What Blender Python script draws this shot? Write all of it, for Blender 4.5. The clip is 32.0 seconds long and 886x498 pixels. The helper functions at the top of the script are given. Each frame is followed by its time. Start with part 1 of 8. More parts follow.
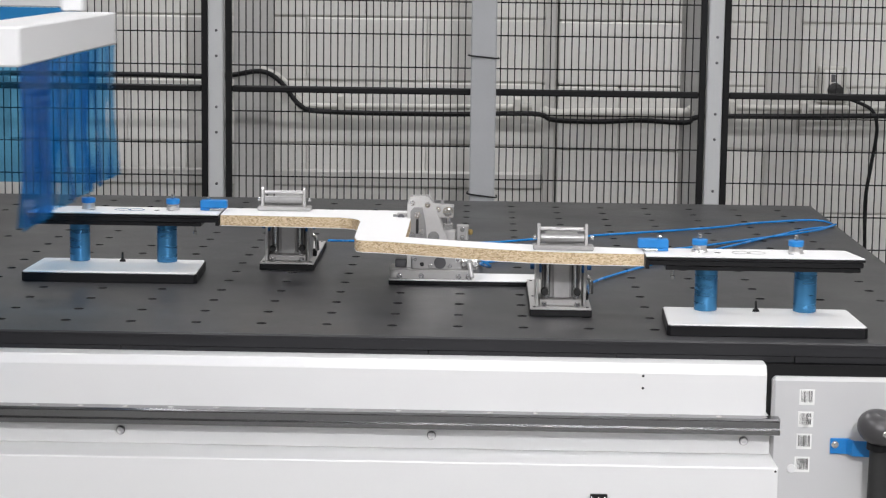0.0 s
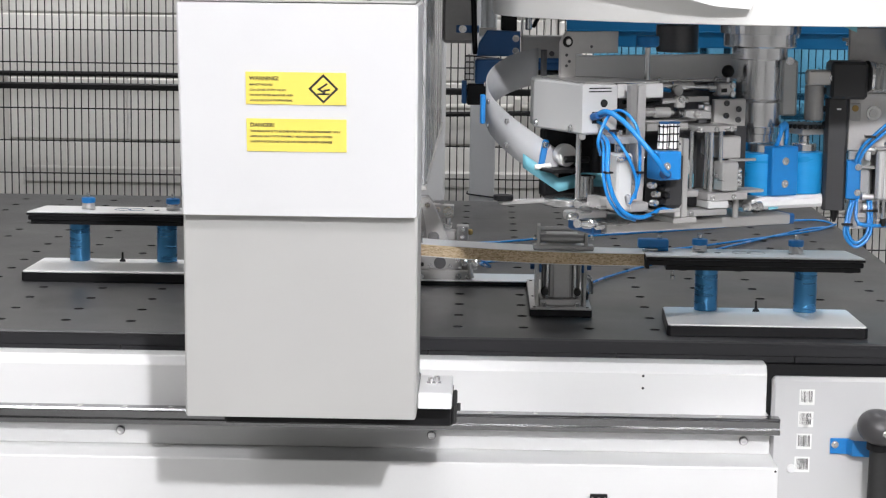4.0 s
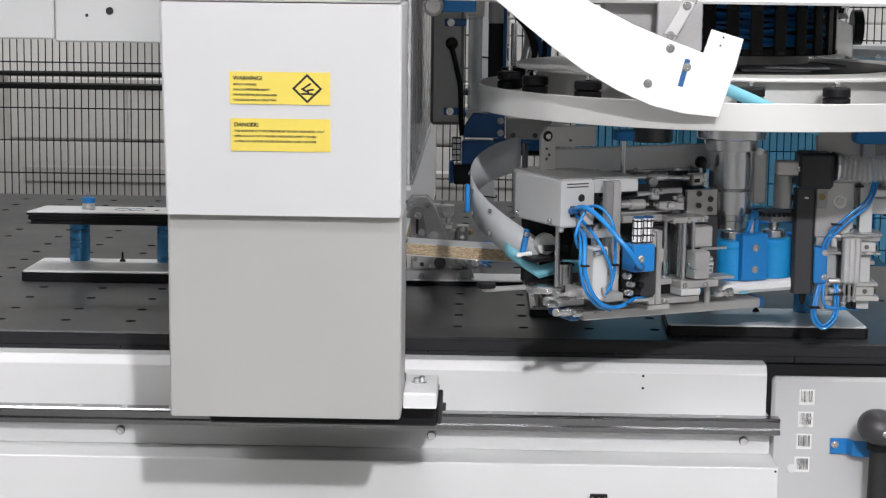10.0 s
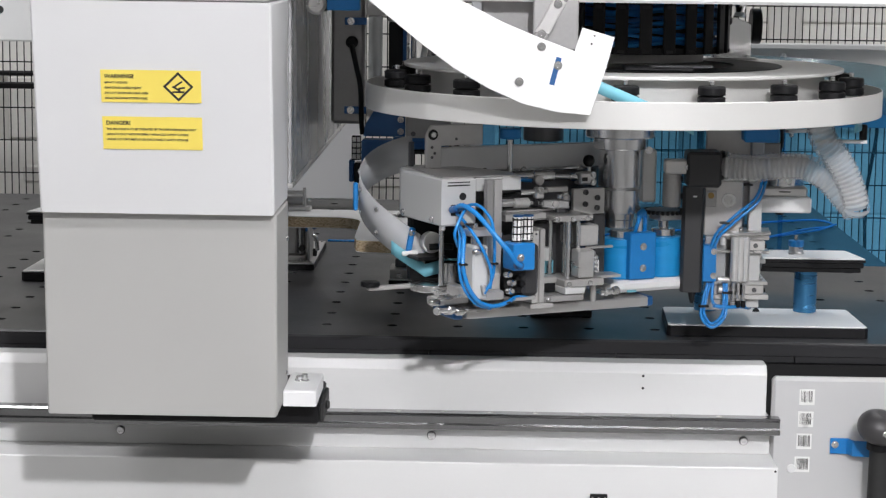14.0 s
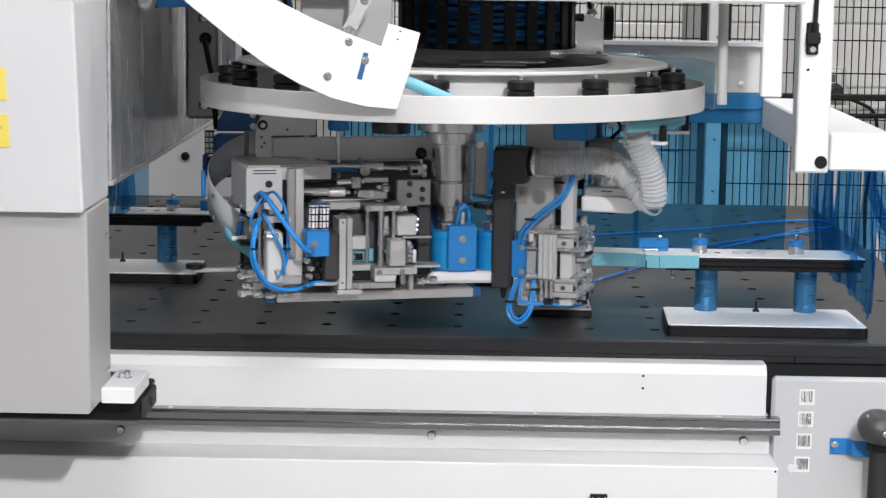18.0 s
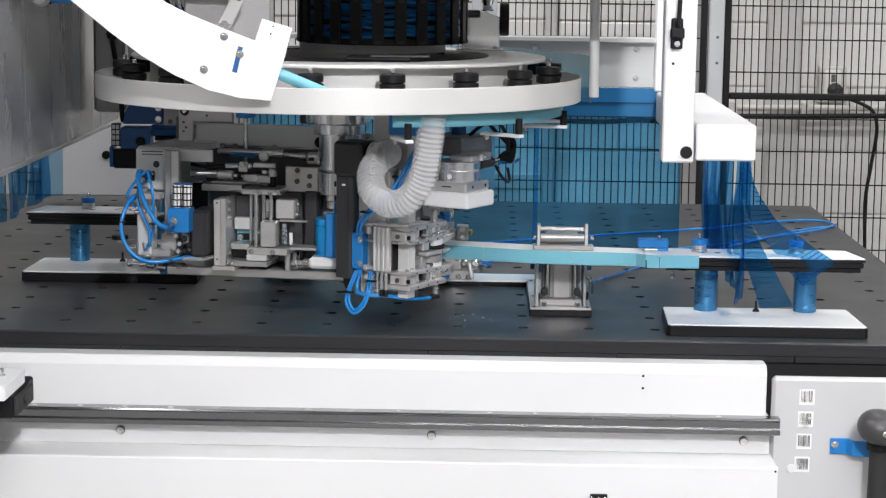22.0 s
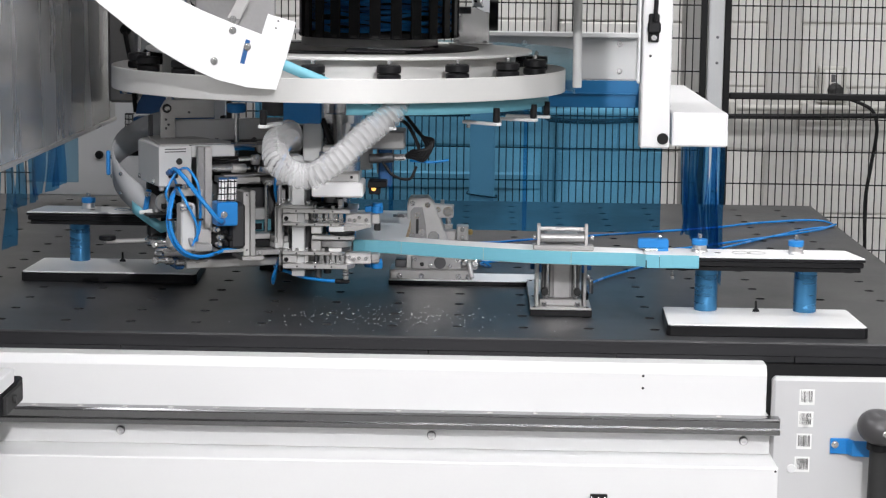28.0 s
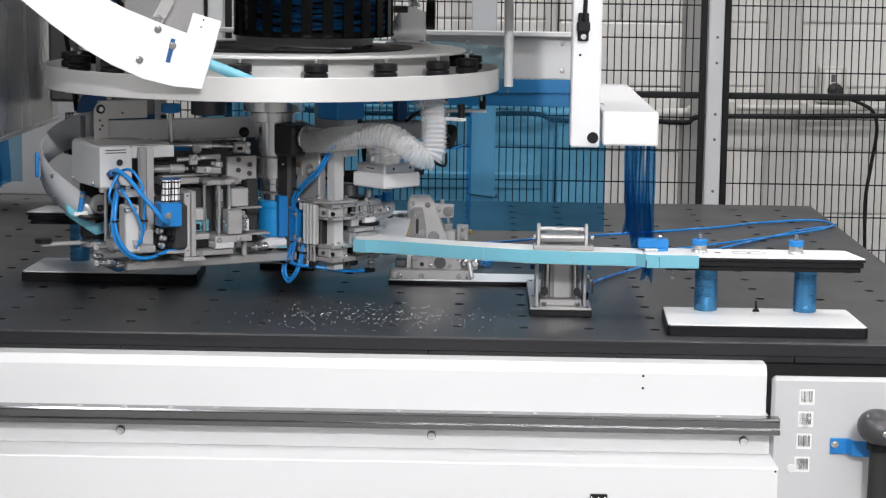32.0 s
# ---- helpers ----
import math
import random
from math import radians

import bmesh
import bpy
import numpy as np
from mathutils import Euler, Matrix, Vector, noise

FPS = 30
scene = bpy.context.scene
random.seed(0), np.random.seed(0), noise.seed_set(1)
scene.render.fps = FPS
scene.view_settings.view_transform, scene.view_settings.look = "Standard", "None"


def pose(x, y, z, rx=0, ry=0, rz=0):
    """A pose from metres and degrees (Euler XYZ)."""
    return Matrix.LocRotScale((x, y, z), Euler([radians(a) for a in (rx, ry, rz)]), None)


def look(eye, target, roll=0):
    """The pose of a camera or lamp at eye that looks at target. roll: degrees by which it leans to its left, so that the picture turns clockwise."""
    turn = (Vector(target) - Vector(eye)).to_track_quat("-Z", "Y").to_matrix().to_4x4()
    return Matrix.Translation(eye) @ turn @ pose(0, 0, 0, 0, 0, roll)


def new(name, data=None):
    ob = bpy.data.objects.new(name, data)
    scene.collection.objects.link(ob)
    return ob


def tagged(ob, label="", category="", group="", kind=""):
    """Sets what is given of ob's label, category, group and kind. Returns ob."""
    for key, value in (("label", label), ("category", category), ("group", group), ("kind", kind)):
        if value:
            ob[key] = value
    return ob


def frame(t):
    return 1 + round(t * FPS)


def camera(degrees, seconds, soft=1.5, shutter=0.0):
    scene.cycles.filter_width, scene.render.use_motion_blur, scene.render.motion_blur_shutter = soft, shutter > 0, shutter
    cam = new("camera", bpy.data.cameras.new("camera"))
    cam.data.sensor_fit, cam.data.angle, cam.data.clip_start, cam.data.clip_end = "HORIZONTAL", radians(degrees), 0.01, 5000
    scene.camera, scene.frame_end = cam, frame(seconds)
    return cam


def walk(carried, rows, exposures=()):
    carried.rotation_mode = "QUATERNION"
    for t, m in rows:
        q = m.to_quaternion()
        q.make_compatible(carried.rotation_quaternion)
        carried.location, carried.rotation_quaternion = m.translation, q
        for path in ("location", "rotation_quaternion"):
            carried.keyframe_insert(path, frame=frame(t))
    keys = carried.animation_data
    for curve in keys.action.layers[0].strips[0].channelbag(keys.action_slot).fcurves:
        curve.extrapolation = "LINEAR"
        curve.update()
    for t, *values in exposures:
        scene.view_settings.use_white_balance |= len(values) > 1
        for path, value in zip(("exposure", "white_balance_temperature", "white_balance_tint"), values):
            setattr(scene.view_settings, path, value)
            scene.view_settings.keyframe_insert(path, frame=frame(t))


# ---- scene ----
# Lengths in metres. x runs along the machine, y away from the viewer, z up. TOP is the height of the machine table.
TOP = 0.95
CAM = pose(0.0402, -3.6403, TOP + 0.6729, 81.7157, 0, 1.0884) @ pose(0, 0, 0, 0, 0, 0.7632)
cam = camera(24.723, 32.0, soft=1.25, shutter=0.5)
walk(cam, [(0.0, CAM), (32.0, CAM)], exposures=[(0.0, -0.2), (1.0, -0.1), (2.0, 0.1), (3.0, 0.23), (4.5, 0.23), (6.0, 0.06), (9.0, -0.1), (14.0, -0.1), (17.0, -0.04), (20.0, 0.08), (24.0, 0.06), (28.0, 0.03), (32.0, 0.0)])

# ---- light ----
world = bpy.data.worlds.new("world")
scene.world = world
world.use_nodes = True
world.node_tree.nodes["Background"].inputs[0].default_value = (0.9, 0.95, 1.0, 1)
world.node_tree.nodes["Background"].inputs[1].default_value = 0.15
CEIL = 4.6
# unseen ceiling lamps; the pair at y -10.2 is fill added for the head
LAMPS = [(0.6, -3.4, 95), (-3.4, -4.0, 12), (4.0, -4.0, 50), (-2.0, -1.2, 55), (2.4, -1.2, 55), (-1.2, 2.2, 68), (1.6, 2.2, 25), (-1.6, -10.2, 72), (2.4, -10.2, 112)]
WORK_LIGHT = (0.72, -4.35, 3.15)
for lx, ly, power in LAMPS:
    data = bpy.data.lights.new("unseen_ceiling_lamp", "AREA")
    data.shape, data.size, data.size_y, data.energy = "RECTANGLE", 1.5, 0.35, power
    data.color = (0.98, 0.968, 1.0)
    lamp = new("unseen_ceiling_lamp", data)
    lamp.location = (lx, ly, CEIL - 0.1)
# a small work light hangs above the viewer and throws the crisp shadows on the bed
data = bpy.data.lights.new("work_lamp", "AREA")
data.shape, data.size, data.energy = "DISK", 0.14, 140
data.color = (0.98, 0.968, 1.0)
lamp = new("work_lamp", data)
lamp.matrix_world = look(WORK_LIGHT, (0.0, -0.3, 1.0))


# ---- materials ----
def shade(name, color, rough=0.5, metal=0.0, vary=0.06, scale=9.0, bump=0.02, fine=160.0, coat=0.0, stretch=(1, 1, 1), by_object=0.0, spec=0.5):
    """A painted, plastic or metal surface: base colour with broad and fine variation, uneven gloss and fine relief."""
    mt = bpy.data.materials.new(name)
    mt.use_nodes = True
    nt = mt.node_tree
    n, l = nt.nodes, nt.links
    b = n["Principled BSDF"]
    b.inputs["Metallic"].default_value = metal
    b.inputs["Coat Weight"].default_value = coat
    b.inputs["Specular IOR Level"].default_value = spec
    tc = n.new("ShaderNodeTexCoord")
    mp = n.new("ShaderNodeMapping")
    mp.inputs["Scale"].default_value = stretch
    l.new(tc.outputs["Object"], mp.inputs["Vector"])
    big = n.new("ShaderNodeTexNoise")
    big.inputs["Scale"].default_value, big.inputs["Detail"].default_value = scale, 4
    small = n.new("ShaderNodeTexNoise")
    small.inputs["Scale"].default_value, small.inputs["Detail"].default_value = fine, 3
    for k in (big, small):
        l.new(mp.outputs[0], k.inputs["Vector"])
    mix = n.new("ShaderNodeMath")
    mix.operation = "MULTIPLY_ADD"
    l.new(small.outputs["Fac"], mix.inputs[0])
    mix.inputs[1].default_value = 0.4
    l.new(big.outputs["Fac"], mix.inputs[2])
    ramp = n.new("ShaderNodeMapRange")
    ramp.inputs["From Min"].default_value, ramp.inputs["From Max"].default_value = 0.35, 1.05
    ramp.inputs["To Min"].default_value, ramp.inputs["To Max"].default_value = 1 - vary, 1 + vary
    l.new(mix.outputs[0], ramp.inputs["Value"])
    last = ramp.outputs[0]
    if by_object:
        info = n.new("ShaderNodeObjectInfo")
        r2 = n.new("ShaderNodeMapRange")
        r2.inputs["To Min"].default_value, r2.inputs["To Max"].default_value = 1 - by_object, 1 + by_object
        l.new(info.outputs["Random"], r2.inputs["Value"])
        mul = n.new("ShaderNodeMath")
        mul.operation = "MULTIPLY"
        l.new(last, mul.inputs[0])
        l.new(r2.outputs[0], mul.inputs[1])
        last = mul.outputs[0]
    vm = n.new("ShaderNodeVectorMath")
    vm.operation = "SCALE"
    vm.inputs[0].default_value = color
    l.new(last, vm.inputs["Scale"])
    l.new(vm.outputs[0], b.inputs["Base Color"])
    rr = n.new("ShaderNodeMapRange")
    rr.inputs["From Min"].default_value, rr.inputs["From Max"].default_value = 0.3, 0.7
    rr.inputs["To Min"].default_value, rr.inputs["To Max"].default_value = max(0.02, rough - 0.06), min(1, rough + 0.08)
    l.new(big.outputs["Fac"], rr.inputs["Value"])
    l.new(rr.outputs[0], b.inputs["Roughness"])
    if bump:
        bp = n.new("ShaderNodeBump")
        bp.inputs["Strength"].default_value, bp.inputs["Distance"].default_value = bump, 0.002
        l.new(small.outputs["Fac"], bp.inputs["Height"])
        l.new(bp.outputs[0], b.inputs["Normal"])
    return mt


def clear(name, tint, body, share, rough=0.15):
    """A thin see-through film: tinted light goes straight through, the rest is scattered or mirrored."""
    mt = bpy.data.materials.new(name)
    mt.use_nodes = True
    n, l = mt.node_tree.nodes, mt.node_tree.links
    out = n["Material Output"]
    b = n["Principled BSDF"]
    b.inputs["Base Color"].default_value = (*body, 1)
    b.inputs["Roughness"].default_value = rough
    tr = n.new("ShaderNodeBsdfTransparent")
    tr.inputs[0].default_value = (*tint, 1)
    tc = n.new("ShaderNodeTexCoord")
    ns = n.new("ShaderNodeTexNoise")
    ns.inputs["Scale"].default_value, ns.inputs["Detail"].default_value = 14, 3
    l.new(tc.outputs["Object"], ns.inputs["Vector"])
    mr = n.new("ShaderNodeMapRange")
    mr.inputs["To Min"].default_value, mr.inputs["To Max"].default_value = max(0, share - 0.1), share + 0.1
    l.new(ns.outputs["Fac"], mr.inputs["Value"])
    mx = n.new("ShaderNodeMixShader")
    l.new(mr.outputs[0], mx.inputs[0])
    l.new(tr.outputs[0], mx.inputs[1])
    l.new(b.outputs[0], mx.inputs[2])
    l.new(mx.outputs[0], out.inputs[0])
    return mt


def chipboard(name):
    """Pressed wood particles: flat flakes of straw, tan and brown."""
    mt = bpy.data.materials.new(name)
    mt.use_nodes = True
    n, l = mt.node_tree.nodes, mt.node_tree.links
    b = n["Principled BSDF"]
    b.inputs["Roughness"].default_value = 0.85
    tc = n.new("ShaderNodeTexCoord")
    mp = n.new("ShaderNodeMapping")
    mp.inputs["Scale"].default_value = (330, 330, 560)
    l.new(tc.outputs["Object"], mp.inputs["Vector"])
    vo = n.new("ShaderNodeTexVoronoi")
    vo.inputs["Scale"].default_value = 1.0
    l.new(mp.outputs[0], vo.inputs["Vector"])
    rp = n.new("ShaderNodeValToRGB")
    e = rp.color_ramp.elements
    e[0].position, e[0].color = 0.0, (0.38, 0.26, 0.15, 1)
    e[1].position, e[1].color = 1.0, (0.76, 0.63, 0.44, 1)
    k = rp.color_ramp.elements.new(0.3)
    k.color = (0.55, 0.41, 0.24, 1)
    k = rp.color_ramp.elements.new(0.65)
    k.color = (0.68, 0.54, 0.35, 1)
    sp = n.new("ShaderNodeSeparateColor")
    l.new(vo.outputs["Color"], sp.inputs[0])
    l.new(sp.outputs[0], rp.inputs[0])
    l.new(rp.outputs[0], b.inputs["Base Color"])
    bp = n.new("ShaderNodeBump")
    bp.inputs["Strength"].default_value, bp.inputs["Distance"].default_value = 0.5, 0.001
    l.new(vo.outputs["Distance"], bp.inputs["Height"])
    l.new(bp.outputs[0], b.inputs["Normal"])
    return mt


def emitter(name, color, strength):
    mt = bpy.data.materials.new(name)
    mt.use_nodes = True
    b = mt.node_tree.nodes["Principled BSDF"]
    b.inputs["Base Color"].default_value = (*color, 1)
    b.inputs["Emission Color"].default_value = (*color, 1)
    b.inputs["Emission Strength"].default_value = strength
    return mt


WHITE = shade("white_powder_coat", (0.78, 0.78, 0.78), 0.42, vary=0.03, scale=5, bump=0.05, fine=900)
GREYW = shade("light_grey_powder_coat", (0.53, 0.535, 0.53), 0.45, vary=0.03, scale=5, bump=0.05, fine=900)
BEAM = shade("machine_white_paint", (0.74, 0.74, 0.735), 0.33, vary=0.03, scale=3, bump=0.03, fine=600)
CABIN = shade("pale_grey_cabinet_paint", (0.55, 0.55, 0.55), 0.4, vary=0.05, scale=4, bump=0.05, fine=500)
# upper gantry cover: set lighter than the lower cover's grey
COVER = shade("upper_cover_tone", (0.66, 0.66, 0.665), 0.42, vary=0.03, scale=5, bump=0.05, fine=900)
# warm grey, taken darker to hold the shade below the upper cover's lip
LOWC = shade("shaded_warm_grey_paint", (0.423, 0.419, 0.405), 0.45, vary=0.04, scale=4, bump=0.05, fine=900)
RINGM = shade("satin_aluminium_band", (0.68, 0.675, 0.655), 0.38, 0.3, vary=0.025, scale=3, bump=0.02, fine=300)
MELAMINE = shade("white_melamine", (0.84, 0.84, 0.83), 0.4, vary=0.02, scale=6, bump=0.02)
TABLE = shade("black_phenolic_board", (0.038, 0.038, 0.04), 0.36, vary=0.25, scale=3.5, bump=0.12, fine=700)
TABLE2 = shade("black_table_edge", (0.022, 0.022, 0.024), 0.42, vary=0.35, scale=6, bump=0.1, fine=300, stretch=(0.3, 1, 4), spec=0.25)
# near-black: the shade inside holes and slots is put into the colour
HOLE = shade("hole_shade", (0.008, 0.008, 0.009), 0.6)
ALU = shade("brushed_aluminium", (0.62, 0.61, 0.6), 0.3, 0.72, vary=0.1, scale=7, bump=0.06, fine=300, stretch=(1, 1, 6), by_object=0.1)
ALUM = shade("matt_aluminium", (0.5, 0.49, 0.48), 0.4, 0.5, vary=0.1, scale=12, bump=0.05, by_object=0.2)
SPINST = shade("bright_steel", (0.82, 0.82, 0.83), 0.2, 0.9, 0.02, 0.4, 0.0, 60)
CHROME = shade("chromed_steel", (0.86, 0.86, 0.87), 0.12, 0.95, 0.05, 9, 0.01)
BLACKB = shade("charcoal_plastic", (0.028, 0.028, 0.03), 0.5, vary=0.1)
AMBER = emitter("amber_indicator", (1.0, 0.5, 0.12), 1.5)
MACH = shade("machined_steel", (0.38, 0.375, 0.37), 0.32, 0.65, vary=0.12, scale=14, bump=0.06, by_object=0.15)
STEEL = shade("polished_steel", (0.72, 0.72, 0.72), 0.18, 0.95, vary=0.08, scale=9, bump=0.02, by_object=0.08)
DARKST = shade("dark_steel", (0.12, 0.12, 0.125), 0.4, 0.7, vary=0.15, by_object=0.25)
SHEET = shade("glossy_steel_sheet", (0.6, 0.6, 0.61), 0.25, 0.7, vary=0.16, scale=4, bump=0.03, fine=60, stretch=(3, 3, 0.5))
GREYM = shade("grey_machined_plate", (0.4, 0.395, 0.39), 0.36, 0.45, vary=0.12, scale=10, by_object=0.22)
BLACK = shade("black_plastic", (0.008, 0.008, 0.009), 0.45, vary=0.15, spec=0.25)
RUBBER = shade("black_rubber", (0.022, 0.022, 0.022), 0.7, vary=0.2)
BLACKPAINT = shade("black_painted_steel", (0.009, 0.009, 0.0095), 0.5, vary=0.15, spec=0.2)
BLUE = shade("blue_plastic", (0.01, 0.19, 0.52), 0.4, vary=0.08, scale=20)
BLUEAN = shade("blue_anodised_aluminium", (0.015, 0.29, 0.66), 0.32, 0.1, vary=0.1, stretch=(1, 1, 8))
BLUEP = shade("pale_blue_anodised", (0.07, 0.26, 0.5), 0.28, 0.75, vary=0.1, stretch=(1, 1, 8))
BLUED = shade("deep_blue_plastic", (0.012, 0.09, 0.26), 0.45, vary=0.1)
TUBE = shade("blue_air_tube", (0.01, 0.21, 0.58), 0.25, vary=0.05, coat=0.3)
BAND = shade("turquoise_edge_band", (0.17, 0.46, 0.56), 0.4, vary=0.05, scale=14)
CHIP = chipboard("raw_chipboard")
CHIPS = shade("pale_shavings", (0.55, 0.6, 0.6), 0.6, by_object=0.2)
YELLOW = shade("yellow_vinyl", (0.85, 0.68, 0.13), 0.4, vary=0.02)
INK = shade("black_ink", (0.02, 0.02, 0.02), 0.5)
PAPER = shade("white_label_paper", (0.82, 0.82, 0.8), 0.5, vary=0.02)
POST = shade("pale_grey_post_paint", (0.55, 0.56, 0.56), 0.45, vary=0.05)
GREYP = shade("grey_plastic_duct", (0.42, 0.43, 0.44), 0.5, vary=0.06, scale=4)
PIPE = shade("white_plastic_conduit", (0.54, 0.53, 0.49), 0.4, vary=0.05)
WALLP = shade("painted_wall_block", (0.7, 0.69, 0.655), 0.6, vary=0.1, scale=3, bump=0.3, fine=90, by_object=0.05)
# WALLG: wall tone darkened to carry the shade beside piers
WALLG = shade("shaded_wall_grey", (0.45, 0.445, 0.43), 0.65, vary=0.08, scale=3, bump=0.3, fine=90, by_object=0.05)
DIMWALL = shade("dull_hall_wall", (0.42, 0.42, 0.41), 0.7, vary=0.1, scale=1)
RAILST = shade("ground_rail_steel", (0.3, 0.3, 0.305), 0.17, 1.0, vary=0.04, scale=2, bump=0.0, stretch=(0.2, 6, 6))
MORTAR = shade("wall_joint", (0.56, 0.55, 0.52), 0.8, vary=0.1)
WALLM = shade("light_wall_grey", (0.56, 0.55, 0.525), 0.65, vary=0.08, scale=3, bump=0.3, fine=90)
FLOORM = shade("sealed_concrete", (0.24, 0.24, 0.23), 0.5, vary=0.2, scale=1.2, bump=0.1)
CEILM = shade("ceiling_sheet", (0.6, 0.6, 0.6), 0.7, vary=0.05, scale=1)
CURTAIN = clear("blue_pvc_film", (0.17, 0.5, 0.82), (0.02, 0.22, 0.52), 0.24, 0.06)
REARFILM = clear("pale_blue_pvc_film", (0.2, 0.58, 0.9), (0.05, 0.27, 0.5), 0.16, 0.16)
BLUEV = shade("blue_plastic_strip", (0.004, 0.14, 0.33), 0.4, vary=0.1)
PALEFILM = clear("pale_film", (0.44, 0.7, 0.88), (0.2, 0.42, 0.6), 0.2, 0.16)
HOSEM = clear("clear_hose_film", (0.95, 0.95, 0.95), (0.82, 0.82, 0.82), 0.29, 0.07)
GUIDEF = clear("grey_guide_plastic", (0.72, 0.73, 0.75), (0.62, 0.63, 0.64), 0.72, 0.22)
ACRYL = clear("clear_acrylic", (0.9, 0.92, 0.93), (0.65, 0.66, 0.66), 0.5, 0.1)
LAMPG = emitter("lamp_diffuser", (1.0, 0.98, 0.94), 3.0)


# ---- shapes ----
class Shape:
    """Gathers faces for one mesh."""

    def __init__(self):
        self.v, self.f, self.s = [], [], []

    def add(self, verts, faces, smooth=False, m=None):
        k = len(self.v)
        self.v += [tuple(m @ Vector(p)) if m is not None else tuple(p) for p in verts]
        self.f += [tuple(k + i for i in f) for f in faces]
        self.s += [smooth] * len(faces) if isinstance(smooth, bool) else smooth
        return self

    def box(self, x0, x1, y0, y1, z0, z1, c=0.0015, m=None):
        x0, x1 = min(x0, x1), max(x0, x1)
        y0, y1 = min(y0, y1), max(y0, y1)
        z0, z1 = min(z0, z1), max(z0, z1)
        c = min(c, (x1 - x0) / 3, (y1 - y0) / 3, (z1 - z0) / 3)
        verts, index = [], {}
        for sx in (0, 1):
            for sy in (0, 1):
                for sz in (0, 1):
                    p = (x1 if sx else x0, y1 if sy else y0, z1 if sz else z0)
                    d = (-c if sx else c, -c if sy else c, -c if sz else c)
                    for a in range(3):
                        q = [p[k] + (d[k] if k != a else 0) for k in range(3)]
                        index[sx, sy, sz, a] = len(verts)
                        verts.append(q)
        g = lambda s, a: index[s[0], s[1], s[2], a]
        faces = []
        mid = Vector(((x0 + x1) / 2, (y0 + y1) / 2, (z0 + z1) / 2))

        def put(ids):
            pts = [Vector(verts[i]) for i in ids]
            nrm = (pts[1] - pts[0]).cross(pts[2] - pts[0])
            cen = sum(pts, Vector()) / len(pts)
            faces.append(tuple(ids) if nrm.dot(cen - mid) > 0 else tuple(reversed(ids)))
        for a in range(3):
            o = [k for k in range(3) if k != a]
            for sa in (0, 1):
                ring = []
                for u, w in ((0, 0), (1, 0), (1, 1), (0, 1)):
                    s = [0, 0, 0]
                    s[a], s[o[0]], s[o[1]] = sa, u, w
                    ring.append(g(s, a))
                put(ring)
            for u in (0, 1):
                for w in (0, 1):
                    s0, s1 = [0, 0, 0], [0, 0, 0]
                    s0[o[0]] = s1[o[0]] = u
                    s0[o[1]] = s1[o[1]] = w
                    s0[a], s1[a] = 0, 1
                    put([g(s0, o[0]), g(s1, o[0]), g(s1, o[1]), g(s0, o[1])])
        for sx in (0, 1):
            for sy in (0, 1):
                for sz in (0, 1):
                    put([index[sx, sy, sz, a] for a in range(3)])
        return self.add(verts, faces, False, m)

    def lathe(self, profile, base=(0, 0, 0), axis=(0, 0, 1), n=24, m=None, caps=True):
        """Turns a profile of (radius, height) about an axis through base."""
        q = Vector((0, 0, 1)).rotation_difference(Vector(axis).normalized()).to_matrix()
        verts, faces, flags = [], [], []
        fine = len(profile) > 8
        full = [profile[0]]
        for (r0, h0), (r1, h1) in zip(profile, profile[1:]):
            size = math.hypot(r1 - r0, h1 - h0)
            if size > 0.004 and not fine:
                f = min(0.0006, size / 6) / size
                full += [(r0 + (r1 - r0) * f, h0 + (h1 - h0) * f), (r1 + (r0 - r1) * f, h1 + (h0 - h1) * f)]
            full.append((r1, h1))
        profile = full
        for r, h in profile:
            for i in range(n):
                a = 2 * math.pi * i / n
                verts.append(tuple(Vector(base) + q @ Vector((r * math.cos(a), r * math.sin(a), h))))
        for k in range(len(profile) - 1):
            steep = abs(profile[k][0] - profile[k + 1][0]) < 1e-6 or fine
            for i in range(n):
                j = (i + 1) % n
                faces.append((k * n + i, k * n + j, (k + 1) * n + j, (k + 1) * n + i))
                flags.append(steep)
        if caps:
            faces.append(tuple(reversed(range(n))))
            faces.append(tuple(range((len(profile) - 1) * n, len(profile) * n)))
            flags += [False, False]
        return self.add(verts, faces, flags, m)

    def cyl(self, p0, p1, r, n=20, c=0.0012, m=None):
        d = Vector(p1) - Vector(p0)
        h = d.length
        c = min(c, r / 3, h / 3)
        return self.lathe([(r - c, 0), (r, c), (r, h - c), (r - c, h)], p0, d, n, m)

    def pipe(self, p0, p1, r0, r1, n=40, m=None):
        """A round wall between radii r0 and r1."""
        d = Vector(p1) - Vector(p0)
        h = d.length
        c = min(0.001, (r1 - r0) / 3)
        return self.lathe([(r0, 0), (r1 - c, 0), (r1, c), (r1, h - c), (r1 - c, h), (r0, h), (r0, 0)], p0, d, n, m, caps=False)

    def screw(self, p, d=(0, -1, 0), r=0.005, h=0.004, m=None):
        """A cap screw: washer, head and socket."""
        d = Vector(d).normalized()
        p = Vector(p)
        self.lathe([(r * 1.45, 0), (r * 1.45, h * 0.3), (r, h * 0.3), (r, h * 0.9), (r * 0.85, h), (r * 0.5, h), (r * 0.42, h * 0.55)], p, d, 12, m)
        return self

    def tube(self, pts, r, n=8, steps=6, ripple=0.0, pitch=0.012, smooth=True):
        """A round tube along a smooth line through pts; with ripple, a corrugated hose."""
        line = curve_through(pts, steps)
        if ripple:
            length = sum((b - a).length for a, b in zip(line, line[1:]))
            line = even_line(line, int(length / (pitch / 4)))
